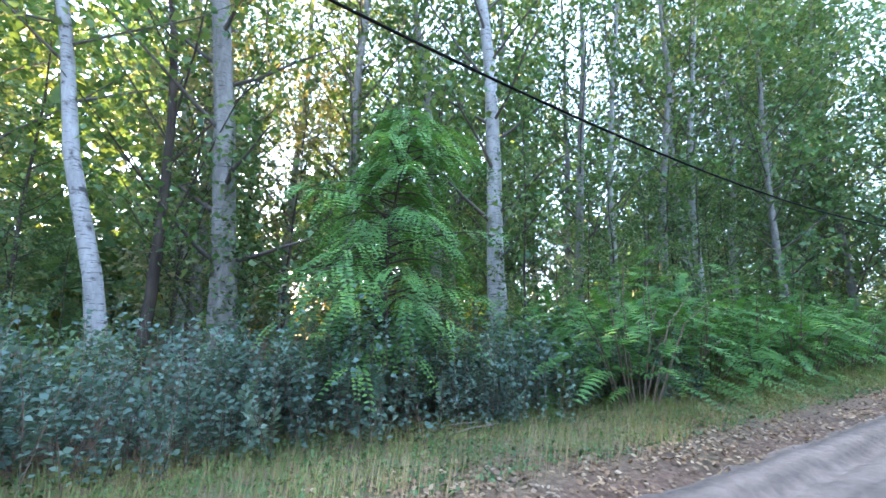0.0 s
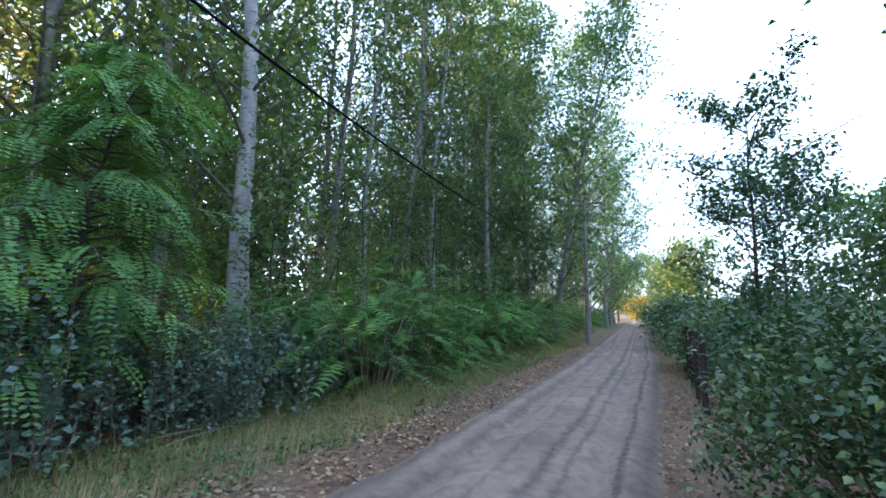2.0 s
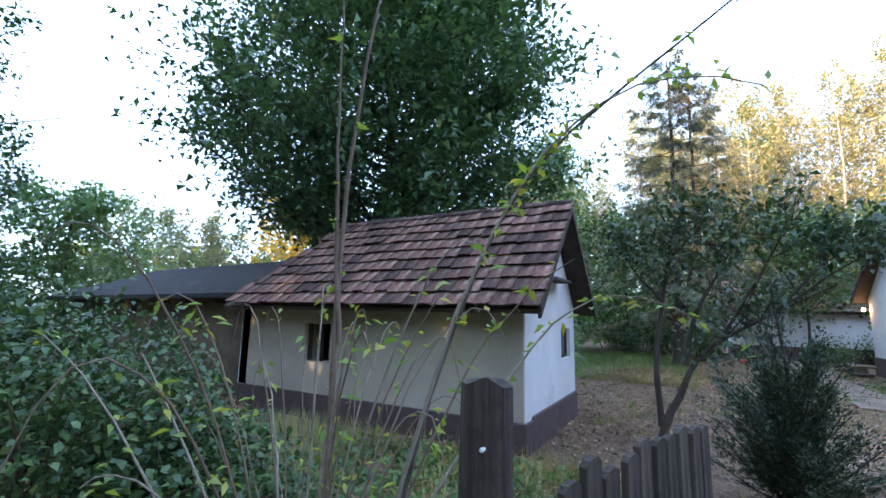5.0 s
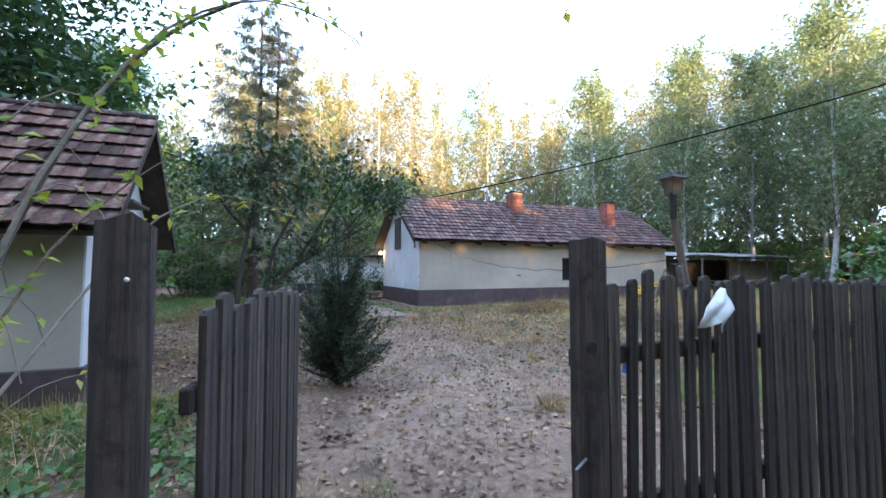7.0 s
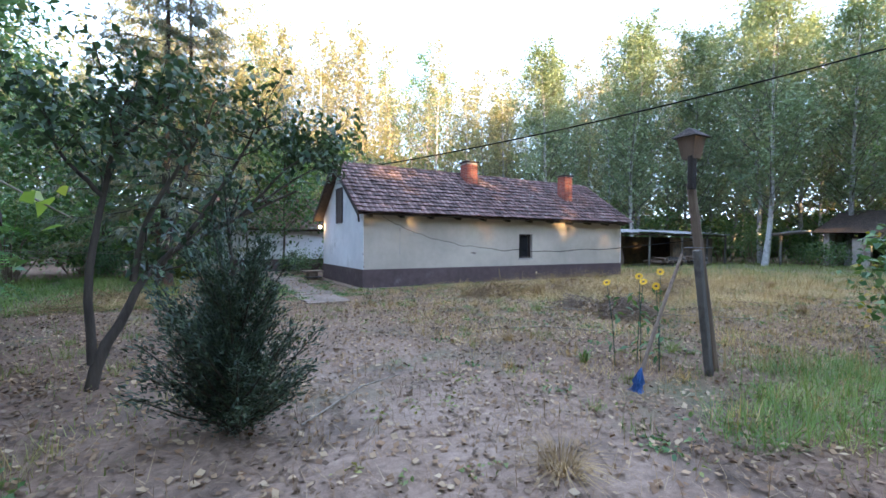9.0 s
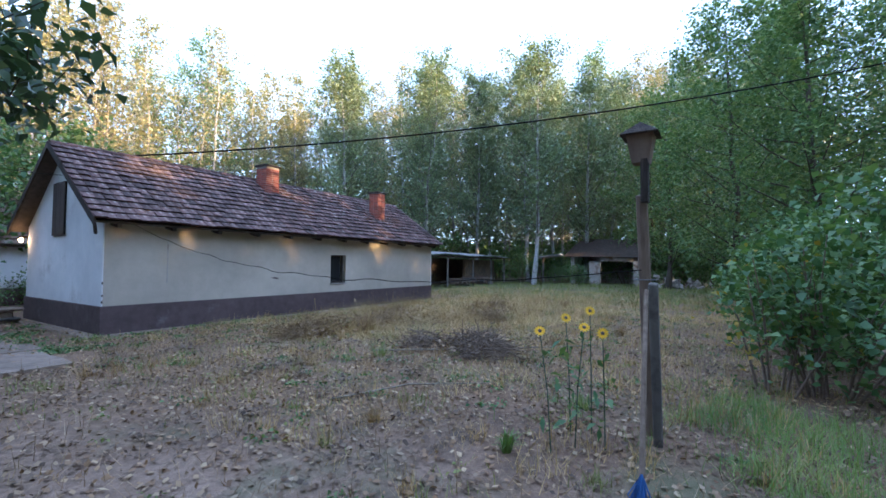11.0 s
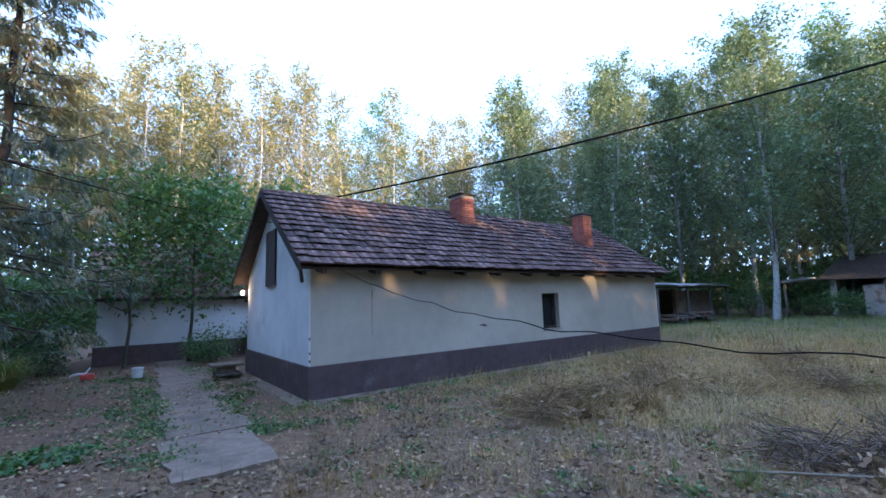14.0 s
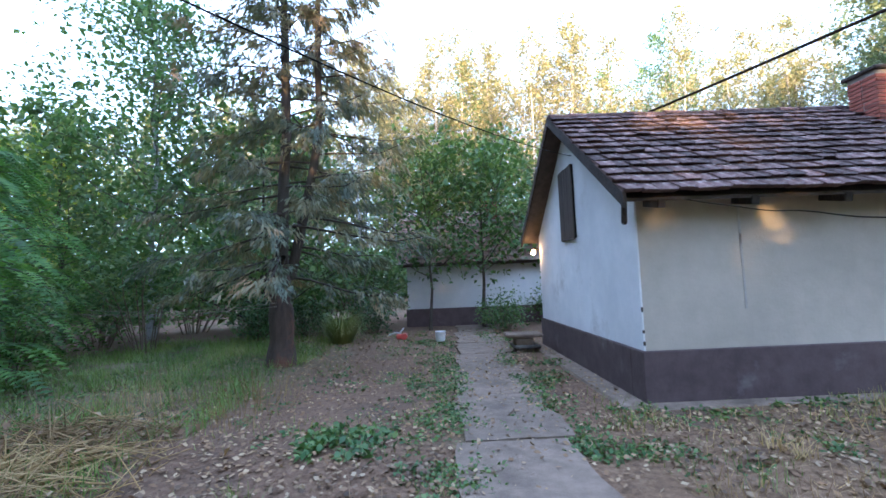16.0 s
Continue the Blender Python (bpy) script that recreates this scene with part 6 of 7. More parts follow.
def post(parent, name, at, w, h, label=""):
    r = np.random.default_rng(int(abs(at[0]) * 100))
    g = Geo()
    v = []
    for z in np.linspace(-0.2, h, 8):
        for a in range(8):
            t = a * math.pi / 4 + 0.39
            s = w * 0.52 / max(abs(math.cos(t)), abs(math.sin(t))) ** 0.8 * (1 + 0.03 * r.normal())
            v.append((at[0] + math.cos(t) * s, at[1] + math.sin(t) * s, z + (0.008 * r.normal() if z > h - 0.1 else 0)))
    f = [(i * 8 + j, i * 8 + (j + 1) % 8, i * 8 + 8 + (j + 1) % 8, i * 8 + 8 + j) for i in range(7) for j in range(8)] + [tuple(range(56, 64)), tuple(range(7, -1, -1))]
    return part(name, g.add(v, f), "dark_wood", parent, label)


fence = thing("picket_fence", "weathered dark picket fence beside the gateway", "fence")
gate_post = post(fence, "gate_post", (-4.095, -13.3), 0.128, 1.46, "thick cracked gate post")
part("latch", Geo().tube([(-4.15, -13.34, 0.5), (-4.21, -13.36, 0.52), (-4.21, -13.36, 0.66), (-4.15, -13.34, 0.68)], [0.006] * 4, 6), "metal", gate_post, "rusty iron latch")
part("knot", Geo().tube([(-4.14, -13.373, 1.075), (-4.14, -13.36, 1.075)], [0.02, 0.022], 8), "void", gate_post)
r0 = np.random.default_rng(9)
for i in range(93):
    x = -3.99 + i * 0.083
    picket(fence, "picket", (x, -13.31 + 0.006 * r0.normal(), 0.08 + 0.01 * r0.normal()), 1.21 + 0.012 * r0.normal() + 0.03 * math.sin(x * 1.3), r0.normal() * 0.05, 0.051 + 0.006 * r0.normal(), r0.normal() * 0.014)
for z in (0.42, 1.02):
    part("rail", Geo().box((-4.15, -13.29, z - 0.035), (3.7, -13.245, z + 0.035), 0.006), "dark_wood", fence)
for x in (-1.6, 1.0, 3.6):
    post(fence, "post", (x, -13.2), 0.11, 1.25)
part("fallen_pole", Geo().tube([(-2.2, -13.5, 0.05), (-0.9, -13.45, 0.22), (0.8, -13.42, 0.4)], [0.035, 0.035, 0.03], 7), "grey_wood", fence, "grey pole leaning along the fence foot")

leaf_gate = thing("garden_gate", "open picket gate of dark weathered boards", "gate")
hinge = post(leaf_gate, "hinge_post", (-5.54, -13.29), 0.115, 1.47, "thick dark gate post")
part("insulator", Geo().tube([(-5.52, -13.345, 1.33), (-5.52, -13.358, 1.33), (-5.52, -13.366, 1.33)], [0.004, 0.006, 0.004], 8), "white_plastic", leaf_gate, "white porcelain knob")
ga, gb = Vector((-5.36, -13.2, 0)), Vector((-5.07, -12.36, 0))
ang = math.atan2(gb.y - ga.y, gb.x - ga.x)
for i in range(10):
    p = ga.lerp(gb, i / 9)
    picket(leaf_gate, "picket", (p.x, p.y, 0.1), 1.155 + 0.014 * r0.normal() + 0.015 * math.sin(i * 1.9), ang, 0.072, r0.normal() * 0.01)
for z in (0.45, 1.0):
    part("rail", Geo().box((-0.06, 0.014, z - 0.035), ((gb - ga).length + 0.05, 0.05, z + 0.035), 0.006, Matrix.Translation(ga) @ Matrix.Rotation(ang, 4, "Z")), "dark_wood", leaf_gate)
part("hinge", Geo().box((-0.24, -0.02, 0.43), (0.1, 0.013, 0.47), 0.004, Matrix.Translation(ga) @ Matrix.Rotation(ang, 4, "Z")), "metal", leaf_gate)


def bag():
    r = np.random.default_rng(3)
    v = []
    a, b, c, d = (Vector(p) for p in ((0.06, 0.0, 0.075), (0.1, -0.01, 0.0), (0.03, -0.05, -0.11), (-0.14, -0.035, -0.07)))
    for i in range(9):
        for j in range(7):
            u, w = i / 8, j / 6
            p = (a * (1 - u) + b * u) * (1 - w) + (d * (1 - u) + c * u) * w
            fold = 0.02 * math.sin(u * 9 + w * 2) * (0.3 + w) + 0.045 * math.sin(math.pi * u) * math.sin(math.pi * min(1, w + 0.15))
            v.append((p.x + 0.004 * r.normal(), p.y - fold, p.z + 0.004 * r.normal() - 0.02 * w * math.sin(u * 7)))
    me = Geo().add(v, [(i * 7 + j, i * 7 + j + 1, i * 7 + j + 8, i * 7 + j + 7) for i in range(8) for j in range(6)]).mesh("plastic_bag", True)
    ob = solid("plastic_bag", me, "white_plastic", "crumpled white plastic bag hung on the fence", "bag")
    ob.location = (-3.48, -13.34, 1.21)
    s = ob.modifiers.new("thick", "SOLIDIFY")
    s.thickness = 0.004


bag()


# ---- feeder, broom, yard things ----
def bird_feeder():
    t = thing("bird_feeder", "wooden bird feeder on a leaning pole", "bird feeder", at=(0.36, -10.3, 0))
    part("pole", Geo().tube([(0.24, 0, -0.1), (-0.02, 0, 1.0), (-0.29, 0, 2.12)], [0.058, 0.052, 0.045], 10), "brown_wood", t)
    part("stake", Geo().box((-0.04, -0.035, -0.1), (0.04, 0.035, 1.42), 0.008, Matrix.Translation((-0.02, -0.08, 0)) @ Matrix.Rotation(-0.19, 4, "Y")), "grey_wood", t, "split grey stake tied to the pole")
    part("bracket", Geo().box((-0.04, -0.03, 2.05), (0.04, 0.03, 2.52), 0.006, Matrix.Translation((-0.32, -0.03, 0))), "dark_wood", t)
    cx, z = -0.29, 2.38
    g = Geo().add([(cx - 0.065, -0.065, z), (cx + 0.065, -0.065, z), (cx + 0.065, 0.065, z), (cx - 0.065, 0.065, z), (cx - 0.105, -0.105, z + 0.24), (cx + 0.105, -0.105, z + 0.24), (cx + 0.105, 0.105, z + 0.24), (cx - 0.105, 0.105, z + 0.24)], [(3, 2, 1, 0), (0, 1, 5, 4), (1, 2, 6, 5), (2, 3, 7, 6), (3, 0, 4, 7)])
    part("box", g, "brown_wood", t, "tapered light brown box")
    part("roof", Geo().add([(cx - 0.155, -0.145, z + 0.23), (cx + 0.155, -0.145, z + 0.23), (cx + 0.155, 0.145, z + 0.23), (cx - 0.155, 0.145, z + 0.23), (cx - 0.05, 0, z + 0.34), (cx + 0.05, 0, z + 0.34)], [(3, 2, 1, 0), (0, 1, 5, 4), (1, 2, 5), (2, 3, 4, 5), (3, 0, 4)]), "dark_wood", t, "low dark hipped roof")
    part("tie", Geo().tube([(-0.26, -0.09, 1.42), (0.0, -0.09, 1.42), (0.0, 0.08, 1.42), (-0.26, 0.08, 1.42), (-0.26, -0.09, 1.42)], [0.005] * 5, 5), "metal", t, "wire tie")


bird_feeder()
broom = thing("broom", "old broom with blue bristles leaning on the feeder pole", "broom", at=(-0.95, -10.42, 0))
part("handle", Geo().tube([(0.05, 0.0, 0.25), (0.4, 0.03, 0.8), (0.78, 0.06, 1.35)], [0.019, 0.018, 0.017], 7), "twig", broom)
rr = np.random.default_rng(2)
bv = [np.stack([np.array([0.04, 0, 0.27]), np.array([0.0 + rr.normal() * 0.015, rr.normal() * 0.03, 0.14]), np.array([-0.03 + rr.normal() * 0.025, rr.normal() * 0.028, 0.05])]) for _ in range(60)]
part("bristles", np_mesh("bristles", *join_arrays([tube_arrays(b, [0.006, 0.005, 0.003], 3) for b in bv])), "blue_plastic", broom, "blue plastic bristles")


def flower(seed, at, h):
    r = np.random.default_rng(seed)
    t = thing("yellow_flower", "tall yellow daisy on a thin stem", "flower", "yellow daisies in the yard", at=(*at, 0))
    lean = r.normal(size=2) * 0.08
    top = np.array([lean[0], lean[1], h])
    part("stem", np_mesh("stem", *tube_arrays(np.array([(0, 0, 0), (lean[0] * 0.3, lean[1] * 0.3, h * 0.5), top]), [0.006, 0.005, 0.004], 5)), "juniper_leaf", t)
    g = Geo()
    face = Matrix.Translation(top) @ Euler((r.uniform(0.1, 0.6), r.uniform(-1.3, -0.8), 0)).to_matrix().to_4x4()
    for i in range(12):
        m = face @ Matrix.Rotation(i * math.tau / 12, 4, "Z")
        g.add([(0.008, 0, 0), (0.028, 0.012, 0.005), (0.052, 0, 0.0), (0.028, -0.012, 0.005)], [(0, 1, 2, 3)], m)
    part("petals", g, "petal", t)
    part("disc", Geo().tube([(0, 0, -0.006), (0, 0, 0.006), (0, 0, 0.01)], [0.015, 0.016, 0.006], 8, face), "brown_wood", t)
    c = np.stack([r.normal(size=14) * 0.06, r.normal(size=14) * 0.06, r.uniform(0.15, h * 0.85, 14)], 1)
    part("leaves", np_mesh("leaves", *leaf_arrays(r, c, 0.1, 0.045)), "bush_leaf", t)


for i, (dx, dy, h) in enumerate([(0, 0, 1.02), (0.22, 0.1, 1.06), (0.1, -0.22, 0.98), (-0.2, 0.14, 1.0), (0.36, -0.05, 1.12)]):
    flower(70 + i, (-0.12 + dx, -9.8 + dy), h)

path = thing("garden_path", "cracked concrete slab path to the house door", "path", kind="structure")
rp = np.random.default_rng(12)
y = -2.7
while y < 8.2:
    ln = rp.uniform(1.5, 2.3)
    k = (y + 2.2) / 9.8
    x0, x1 = -2.28 + 0.5 * k, -1.22 + 0.56 * k
    j = rp.normal(size=8) * 0.025
    us = np.linspace(0, 1, 9)
    out = [(x0 + 0.02 + u * (x1 - x0 - 0.04), y + 0.012 * rp.normal() + 0.01) for u in us]
    out += [(x1 + 0.035 * rp.normal(), y + 0.02 + u * (ln - 0.04)) for u in us[1:-1]]
    out += [(x1 - 0.02 - u * (x1 - x0 - 0.04), y + ln + 0.008 * rp.normal() - 0.01) for u in us]
    out += [(x0 + 0.035 * rp.normal(), y + ln - 0.02 - u * (ln - 0.04)) for u in us[1:-1]]
    slab = part("slab", Geo().prism(out, "z", -0.12, 0.024 + 0.004 * rp.normal()), "concrete", path)
    y += ln

trough = thing("stone_stand", "low stone stand with a slab top and weeds", "planter", at=(-0.62, 4.0, 0))
part("foot", Geo().box((-0.2, -0.18, -0.05), (0.18, 0.18, 0.3), 0.03), "concrete", trough)
part("slab", Geo().box((-0.38, -0.26, 0.3), (0.36, 0.26, 0.37), 0.02), "concrete", trough)
part("lower_slab", Geo().box((-0.25, -0.3, 0.08), (0.3, 0.3, 0.14), 0.02), "grey_wood", trough)

bucket = thing("white_bucket", "white plastic bucket on the ground", "bucket", at=(-2.33, 5.9, 0))
part("body", Geo().tube([(0, 0, 0.01), (0, 0, 0.02), (0, 0, 0.24), (0, 0, 0.26)], [0.1, 0.11, 0.135, 0.14], 16), "white_plastic", bucket)
part("handle", Geo().tube([(-0.14, 0, 0.24), (-0.1, -0.1, 0.2), (0.1, -0.1, 0.2), (0.14, 0, 0.24)], [0.004] * 4, 5), "metal", bucket)

scrap = thing("toy_scrap", "broken red and white toy lying on the ground", "toy", at=(-3.4, 6.6, 0))
part("frame", Geo().tube([(-0.3, 0, 0.12), (-0.15, 0, 0.17), (0, 0, 0.16), (0.1, 0, 0.3)], [0.02, 0.025, 0.025, 0.02], 7), "white_plastic", scrap)
part("body", Geo().box((-0.1, -0.08, 0.02), (0.16, 0.08, 0.15), 0.03).tube([(0.12, -0.12, 0.08), (0.12, 0.12, 0.08)], [0.08, 0.08], 10), "red_paint", scrap)


def stick(name, label, pts, r, mat="pale_twig"):
    ob = solid(name, np_mesh(name, *tube_arrays(np.array(pts, float), r, 6), smooth=True), mat, label, "branch")
    return ob


stick("fallen_branch", "pale fallen branch in the verge grass", [(-8.2, -19.6, 0.1), (-8.6, -19.5, 0.13), (-9.0, -19.6, 0.08)], [0.008, 0.01, 0.005])
stick("fallen_branch", "pale broken branch by the lane", [(-8.2, -19.35, 0.05), (-8.6, -19.35, 0.1), (-8.95, -19.2, 0.15)], [0.008, 0.009, 0.004])
stick("bean_stake", "long pale stick lying on the soil", [(1.6, -6.0, 0.12), (3.0, -7.4, 0.07), (4.6, -8.9, 0.05)], [0.012, 0.012, 0.008])
stick("bean_stake", "dry stalk lying across the yard", [(-0.4, -7.2, 0.04), (0.5, -7.6, 0.06), (1.2, -8.4, 0.04)], [0.01, 0.01, 0.006])
stick("bean_stake", "dry stick on the trodden soil", [(-3.9, -9.6, 0.03), (-3.2, -9.0, 0.05), (-2.7, -8.8, 0.04)], [0.008, 0.008, 0.005])


def heap(seed, at, radius, height, n=500, mat="straw", label="heap of cut dry stalks and twigs"):
    r = np.random.default_rng(seed)
    t = thing("brush_heap", label, "brush heap", at=(*at, 0))
    items = []
    lumps = r.normal(size=(6, 2)) * radius * 0.45
    for i in range(n):
        a, u = r.uniform(0, 6.28), radius * 0.7 * math.sqrt(r.uniform(0, 1))
        z = height * max(0, 1 - (u / radius / 0.7) ** 2) * r.uniform(0.1, 1)
        d = r.normal(size=3) * [1, 1, 0.35]
        d *= r.uniform(0.12, 0.5) / np.linalg.norm(d)
        p = np.array([*(lumps[i % 6] * (1 + i % 2 * 0.3) + [math.cos(a) * u, math.sin(a) * u]), z + 0.02])
        items.append(tube_arrays(np.stack([p - d, p + [0, 0, 0.02], p + d]), [0.005, 0.006, 0.003], 3))
    part("brushwood", np_mesh("brushwood", *join_arrays(items)), mat, t, kind="stuff")
    c = r.normal(size=(n // 2, 3)) * [radius * 0.5, radius * 0.5, height * 0.3] + [0, 0, height * 0.35]
    c[:, 2] = np.abs(c[:, 2]) + 0.02
    part("leaves", np_mesh("leaves", *leaf_arrays(r, c, 0.09, 0.05)), "litter", t)


heap(80, (3.0, -7.1), 0.65, 0.3, 900, "twig", "heap of brown cut stems and twigs")
heap(81, (3.0, -3.8), 0.9, 0.34)
heap(82, (5.2, -3.4), 1.1, 0.32, 700)
heap(83, (2.6, -3.4), 0.7, 0.2)
heap(84, (7.5, -5.5), 0.9, 0.25)
heap(85, (-6.2, -0.9), 1.1, 0.25, 600)
heap(86, (10.5, -4.2), 1.0, 0.22)

# reed-like clump and green tufts
def tuft(name, label, seed, at, n, h, spread, mat, width=0.012):
    r = np.random.default_rng(seed)
    a = r.uniform(0, 6.28, n)
    foot = np.stack([np.cos(a), np.sin(a), np.zeros(n)], 1) * (r.uniform(0, 1, (n, 1)) ** 0.5) * spread * 0.35
    ln = h * r.uniform(0.5, 1.1, (n, 1))
    d = np.stack([np.cos(a), np.sin(a), np.zeros(n)], 1) * spread * r.uniform(0.2, 1.0, (n, 1))
    mid = foot + d * 0.4 + ln * [0, 0, 0.62]
    tip = foot + d * r.uniform(0.9, 1.5, (n, 1)) + ln * [0, 0, 1.0] * r.uniform(0.35, 1.0, (n, 1))
    s = np.stack([-np.sin(a), np.cos(a), np.zeros(n)], 1) * width
    v = np.stack([foot - s, foot + s, mid + s * 0.8, mid - s * 0.8, mid - s * 0.8, mid + s * 0.8, tip + s * 0.15, tip - s * 0.15], 1).reshape(-1, 3)
    ob = solid(name, np_mesh(name, v, np.arange(8 * n).reshape(-1, 4)), mat, label, "grass")
    ob.location = (at[0], at[1], ground_z(*at))
    return ob


tuft("reed_clump", "arching clump of tall ornamental grass", 90, (-4.9, 6.4), 1100, 0.95, 0.75, "grass", 0.006)


# ---- poles, wires ----
def wire(name, label, a, b, sag, r=0.008, mat="cable", n=24, wavy=0.0):
    k = np.linspace(0, 1, n)[:, None]
    pts = np.array(a) * (1 - k) + np.array(b) * k
    pts[:, 2:3] -= 4 * sag * k * (1 - k)
    pts[:, 2:3] += wavy * (np.sin(k * 47) + np.sin(k * 83 + 1)) * k * (1 - k)
    return solid(name, np_mesh(name, *tube_arrays(pts, np.full(n, r), 5), smooth=True), mat, label, "cable")


pole = thing("utility_pole", "weathered wooden utility pole with a crossarm", "utility pole", at=(-27, -17.6, 0))
part("post", Geo().tube([(0, 0, -0.2), (0, 0, 3), (0.03, 0, 7.0)], [0.1, 0.085, 0.065], 9), "grey_wood", pole)
part("crossarm", Geo().box((-0.04, -0.6, 6.75), (0.04, 0.85, 6.84), 0.01), "grey_wood", pole)
for dy in (-0.53, 0.33, 0.78):
    part("insulator", Geo().tube([(0, dy, 6.84), (0, dy, 6.88), (0, dy, 6.95)], [0.02, 0.035, 0.025], 8), "white_plastic", pole)
wire("overhead_wire", "black overhead wire along the lane", (-27, -17.6, 4.47), (3.5, -18.86, 6.73), 1.58, 0.018)
wire("overhead_wire", "black wire running over the farmhouse ridge", (1.45, 2.6, 4.4), (16.0, -19.1, 8.6), 0.65, 0.024)
wire("overhead_wire", "thin wire from the gable to the outbuilding", (-0.02, 2.1, 3.56), (-6.8, -7.75, 3.08), 0.4, 0.006)
wire("garden_cable", "slack black cable from eave to feeder pole", (0.45, -0.3, 2.33), (0.16, -10.28, 1.5), 0.5, 0.0048, "cable", 60, 0.05)
wire("clothes_line", "thin clothes line tied to the conifer", (-5.45, 3.25, 1.15), (-9.6, 3.6, 1.15), 0.08, 0.005, "pale_twig")
wire("clothes_line", "second thin clothes line", (-5.45, 3.25, 1.22), (-9.6, 4.0, 1.2), 0.1, 0.005, "pale_twig")

netting = thing("lane_fence", "old wire fence with dark posts by the lane", "fence")
for i, x in enumerate((-13.4, -14.8, -16.2, -17.6, -19.0)):
    post(netting, "post", (x, -13.95), 0.09, 1.2 + 0.05 * (i % 2))
for z in np.arange(0.15, 1.15, 0.12):
    part("strand", np_mesh("strand", *tube_arrays(np.array([(-13.4, -13.95, z), (-16.2, -13.96, z - 0.02), (-19.0, -13.95, z)]), np.full(3, 0.004), 4)), "metal", netting)


# ---- grass, leaves on the ground ----
def blades(name, label, mat, seed, pts, h, w, lean=0.5):
    r = np.random.default_rng(seed)
    n = len(pts)
    foot = np.array([(x, y, ground_z(x, y) - 0.01) for x, y in pts])
    a = r.uniform(0, 6.28, n)
    ln = h * r.uniform(0.4, 1.3, (n, 1))
    d = np.stack([np.cos(a), np.sin(a), np.zeros(n)], 1) * lean * r.uniform(0, 1, (n, 1))
    tip = foot + (d + [0, 0, 1.0]) / np.linalg.norm(d + [0, 0, 1.0], axis=1, keepdims=True) * ln
    s = np.stack([-np.sin(a), np.cos(a), np.zeros(n)], 1) * w
    v = np.stack([foot - s, foot + s, tip + s * 0.2, tip - s * 0.2], 1).reshape(-1, 3)
    solid(name, np_mesh(name, v, np.arange(4 * n).reshape(-1, 4)), mat, label, "grass", "stuff")


def scatter(seed, n, box, keep=None, clump=0.0):
    r = np.random.default_rng(seed)
    p = np.stack([r.uniform(box[0], box[1], n), r.uniform(box[2], box[3], n)], 1)
    if clump:
        v = np.array([noise.noise((x * 1.1, y * 1.1, seed)) for x, y in p])
        p = p[v + r.normal(size=n) * 0.1 > clump]
    if keep:
        p = np.array([q for q in p if keep(*q)])
    return p


def inside(x, y):
    return (-0.1 < x < 12.3 and -0.05 < y < 4.9) or (-12.3 < x < -6.8 and -9.2 < y < -6.5) or (-20.7 < x < -12 and -8.9 < y < -5.5) or (-3.4 < x < 4 and y > 9.5) or (-2.3 < x < -0.7 and -2.4 < y < 8)


blades("verge_grass", "tall mixed grass along the lane's verge", "grass", 21, scatter(21, 46000, (-30, 4, -20.3, -17.3), lambda x, y: y < -17.4 - 0.4 * noise.noise((x * 0.7, 0, 3)) - (0.55 if x < -9 else 0.75), -0.3), 0.24, 0.0034, 1.3)
blades("verge_straw", "dry grass stems on the verge", "straw", 22, scatter(22, 6000, (-26, 4, -20, -17.7)), 0.3, 0.0022, 1.2)
blades("yard_grass", "patchy short grass in the yard", "grass", 23, scatter(23, 42000, (-9, 13, -12.5, 8), lambda x, y: not inside(x, y) and not (abs(x + 3) < 1.7 and y < -5.5), 0.08), 0.09, 0.005, 0.9)
blades("yard_straw", "mown dry straw lying over the yard", "hay", 24, scatter(24, 72000, (-8, 22, -11.5, 3), lambda x, y: not inside(x, y) and x + 2.5 * noise.noise((x * 0.5, y * 0.5, 8)) > 2.6 - 0.25 * max(0, -6 - y), -0.25), 0.24, 0.004, 3.5)
blades("far_grass", "grey-green weeds before the sheds", "grass", 25, scatter(25, 16000, (13, 33, -11, 5), None, -0.15), 0.24, 0.011, 1.2)
blades("west_grass", "long flattened grass under the trees", "lush_grass", 26, scatter(26, 22000, (-11, -5.0, -2, 7.5), None, -0.15), 0.26, 0.006, 2.6)
blades("house_weeds", "weeds along the foot of the house", "grass", 27, scatter(27, 3000, (-1.0, 12.5, -0.9, -0.1), None, 0.05), 0.12, 0.006, 1.2)
blades("pole_grass", "lush grass around the feeder pole", "lush_grass", 29, scatter(29, 12000, (-1.6, 3.0, -12.7, -10.0), lambda x, y: (x - 0.5) ** 2 / 2.6 + (y + 11.3) ** 2 / 1.0 < 1 + 0.9 * noise.noise((x * 1.7, y * 1.7, 4)), -0.1), 0.27, 0.0035, 2.4)
blades("road_fringe", "sparse grass beside the lane", "grass", 28, scatter(28, 4000, (-24, 2, -14.7, -13.4), None, 0.05), 0.12, 0.005, 0.8)


def weeds(seed, pts, size, label, mat="bush_leaf", name="low_weeds"):
    r = np.random.default_rng(seed)
    base = np.array([(x, y, ground_z(x, y)) for x, y in pts])
    k = 9
    c = np.repeat(base, k, 0) + r.normal(size=(len(base) * k, 3)) * [size * 1.1, size * 1.1, 0] + [0, 0, size * 0.6] * r.uniform(0.2, 1.2, (len(base) * k, 1))
    solid(name, np_mesh(name, *leaf_arrays(r, c, size, size * 0.6, 0.0)), mat, label, "weeds", "stuff")


weeds(31, scatter(31, 900, (-2.6, 12, -1.7, -0.15), None, 0.12), 0.05, "low green weeds beside the plinth")
weeds(32, scatter(32, 1300, (-1.3, -0.3, -1.5, 8), None, 0.05), 0.05, "creeping weeds beside the path")
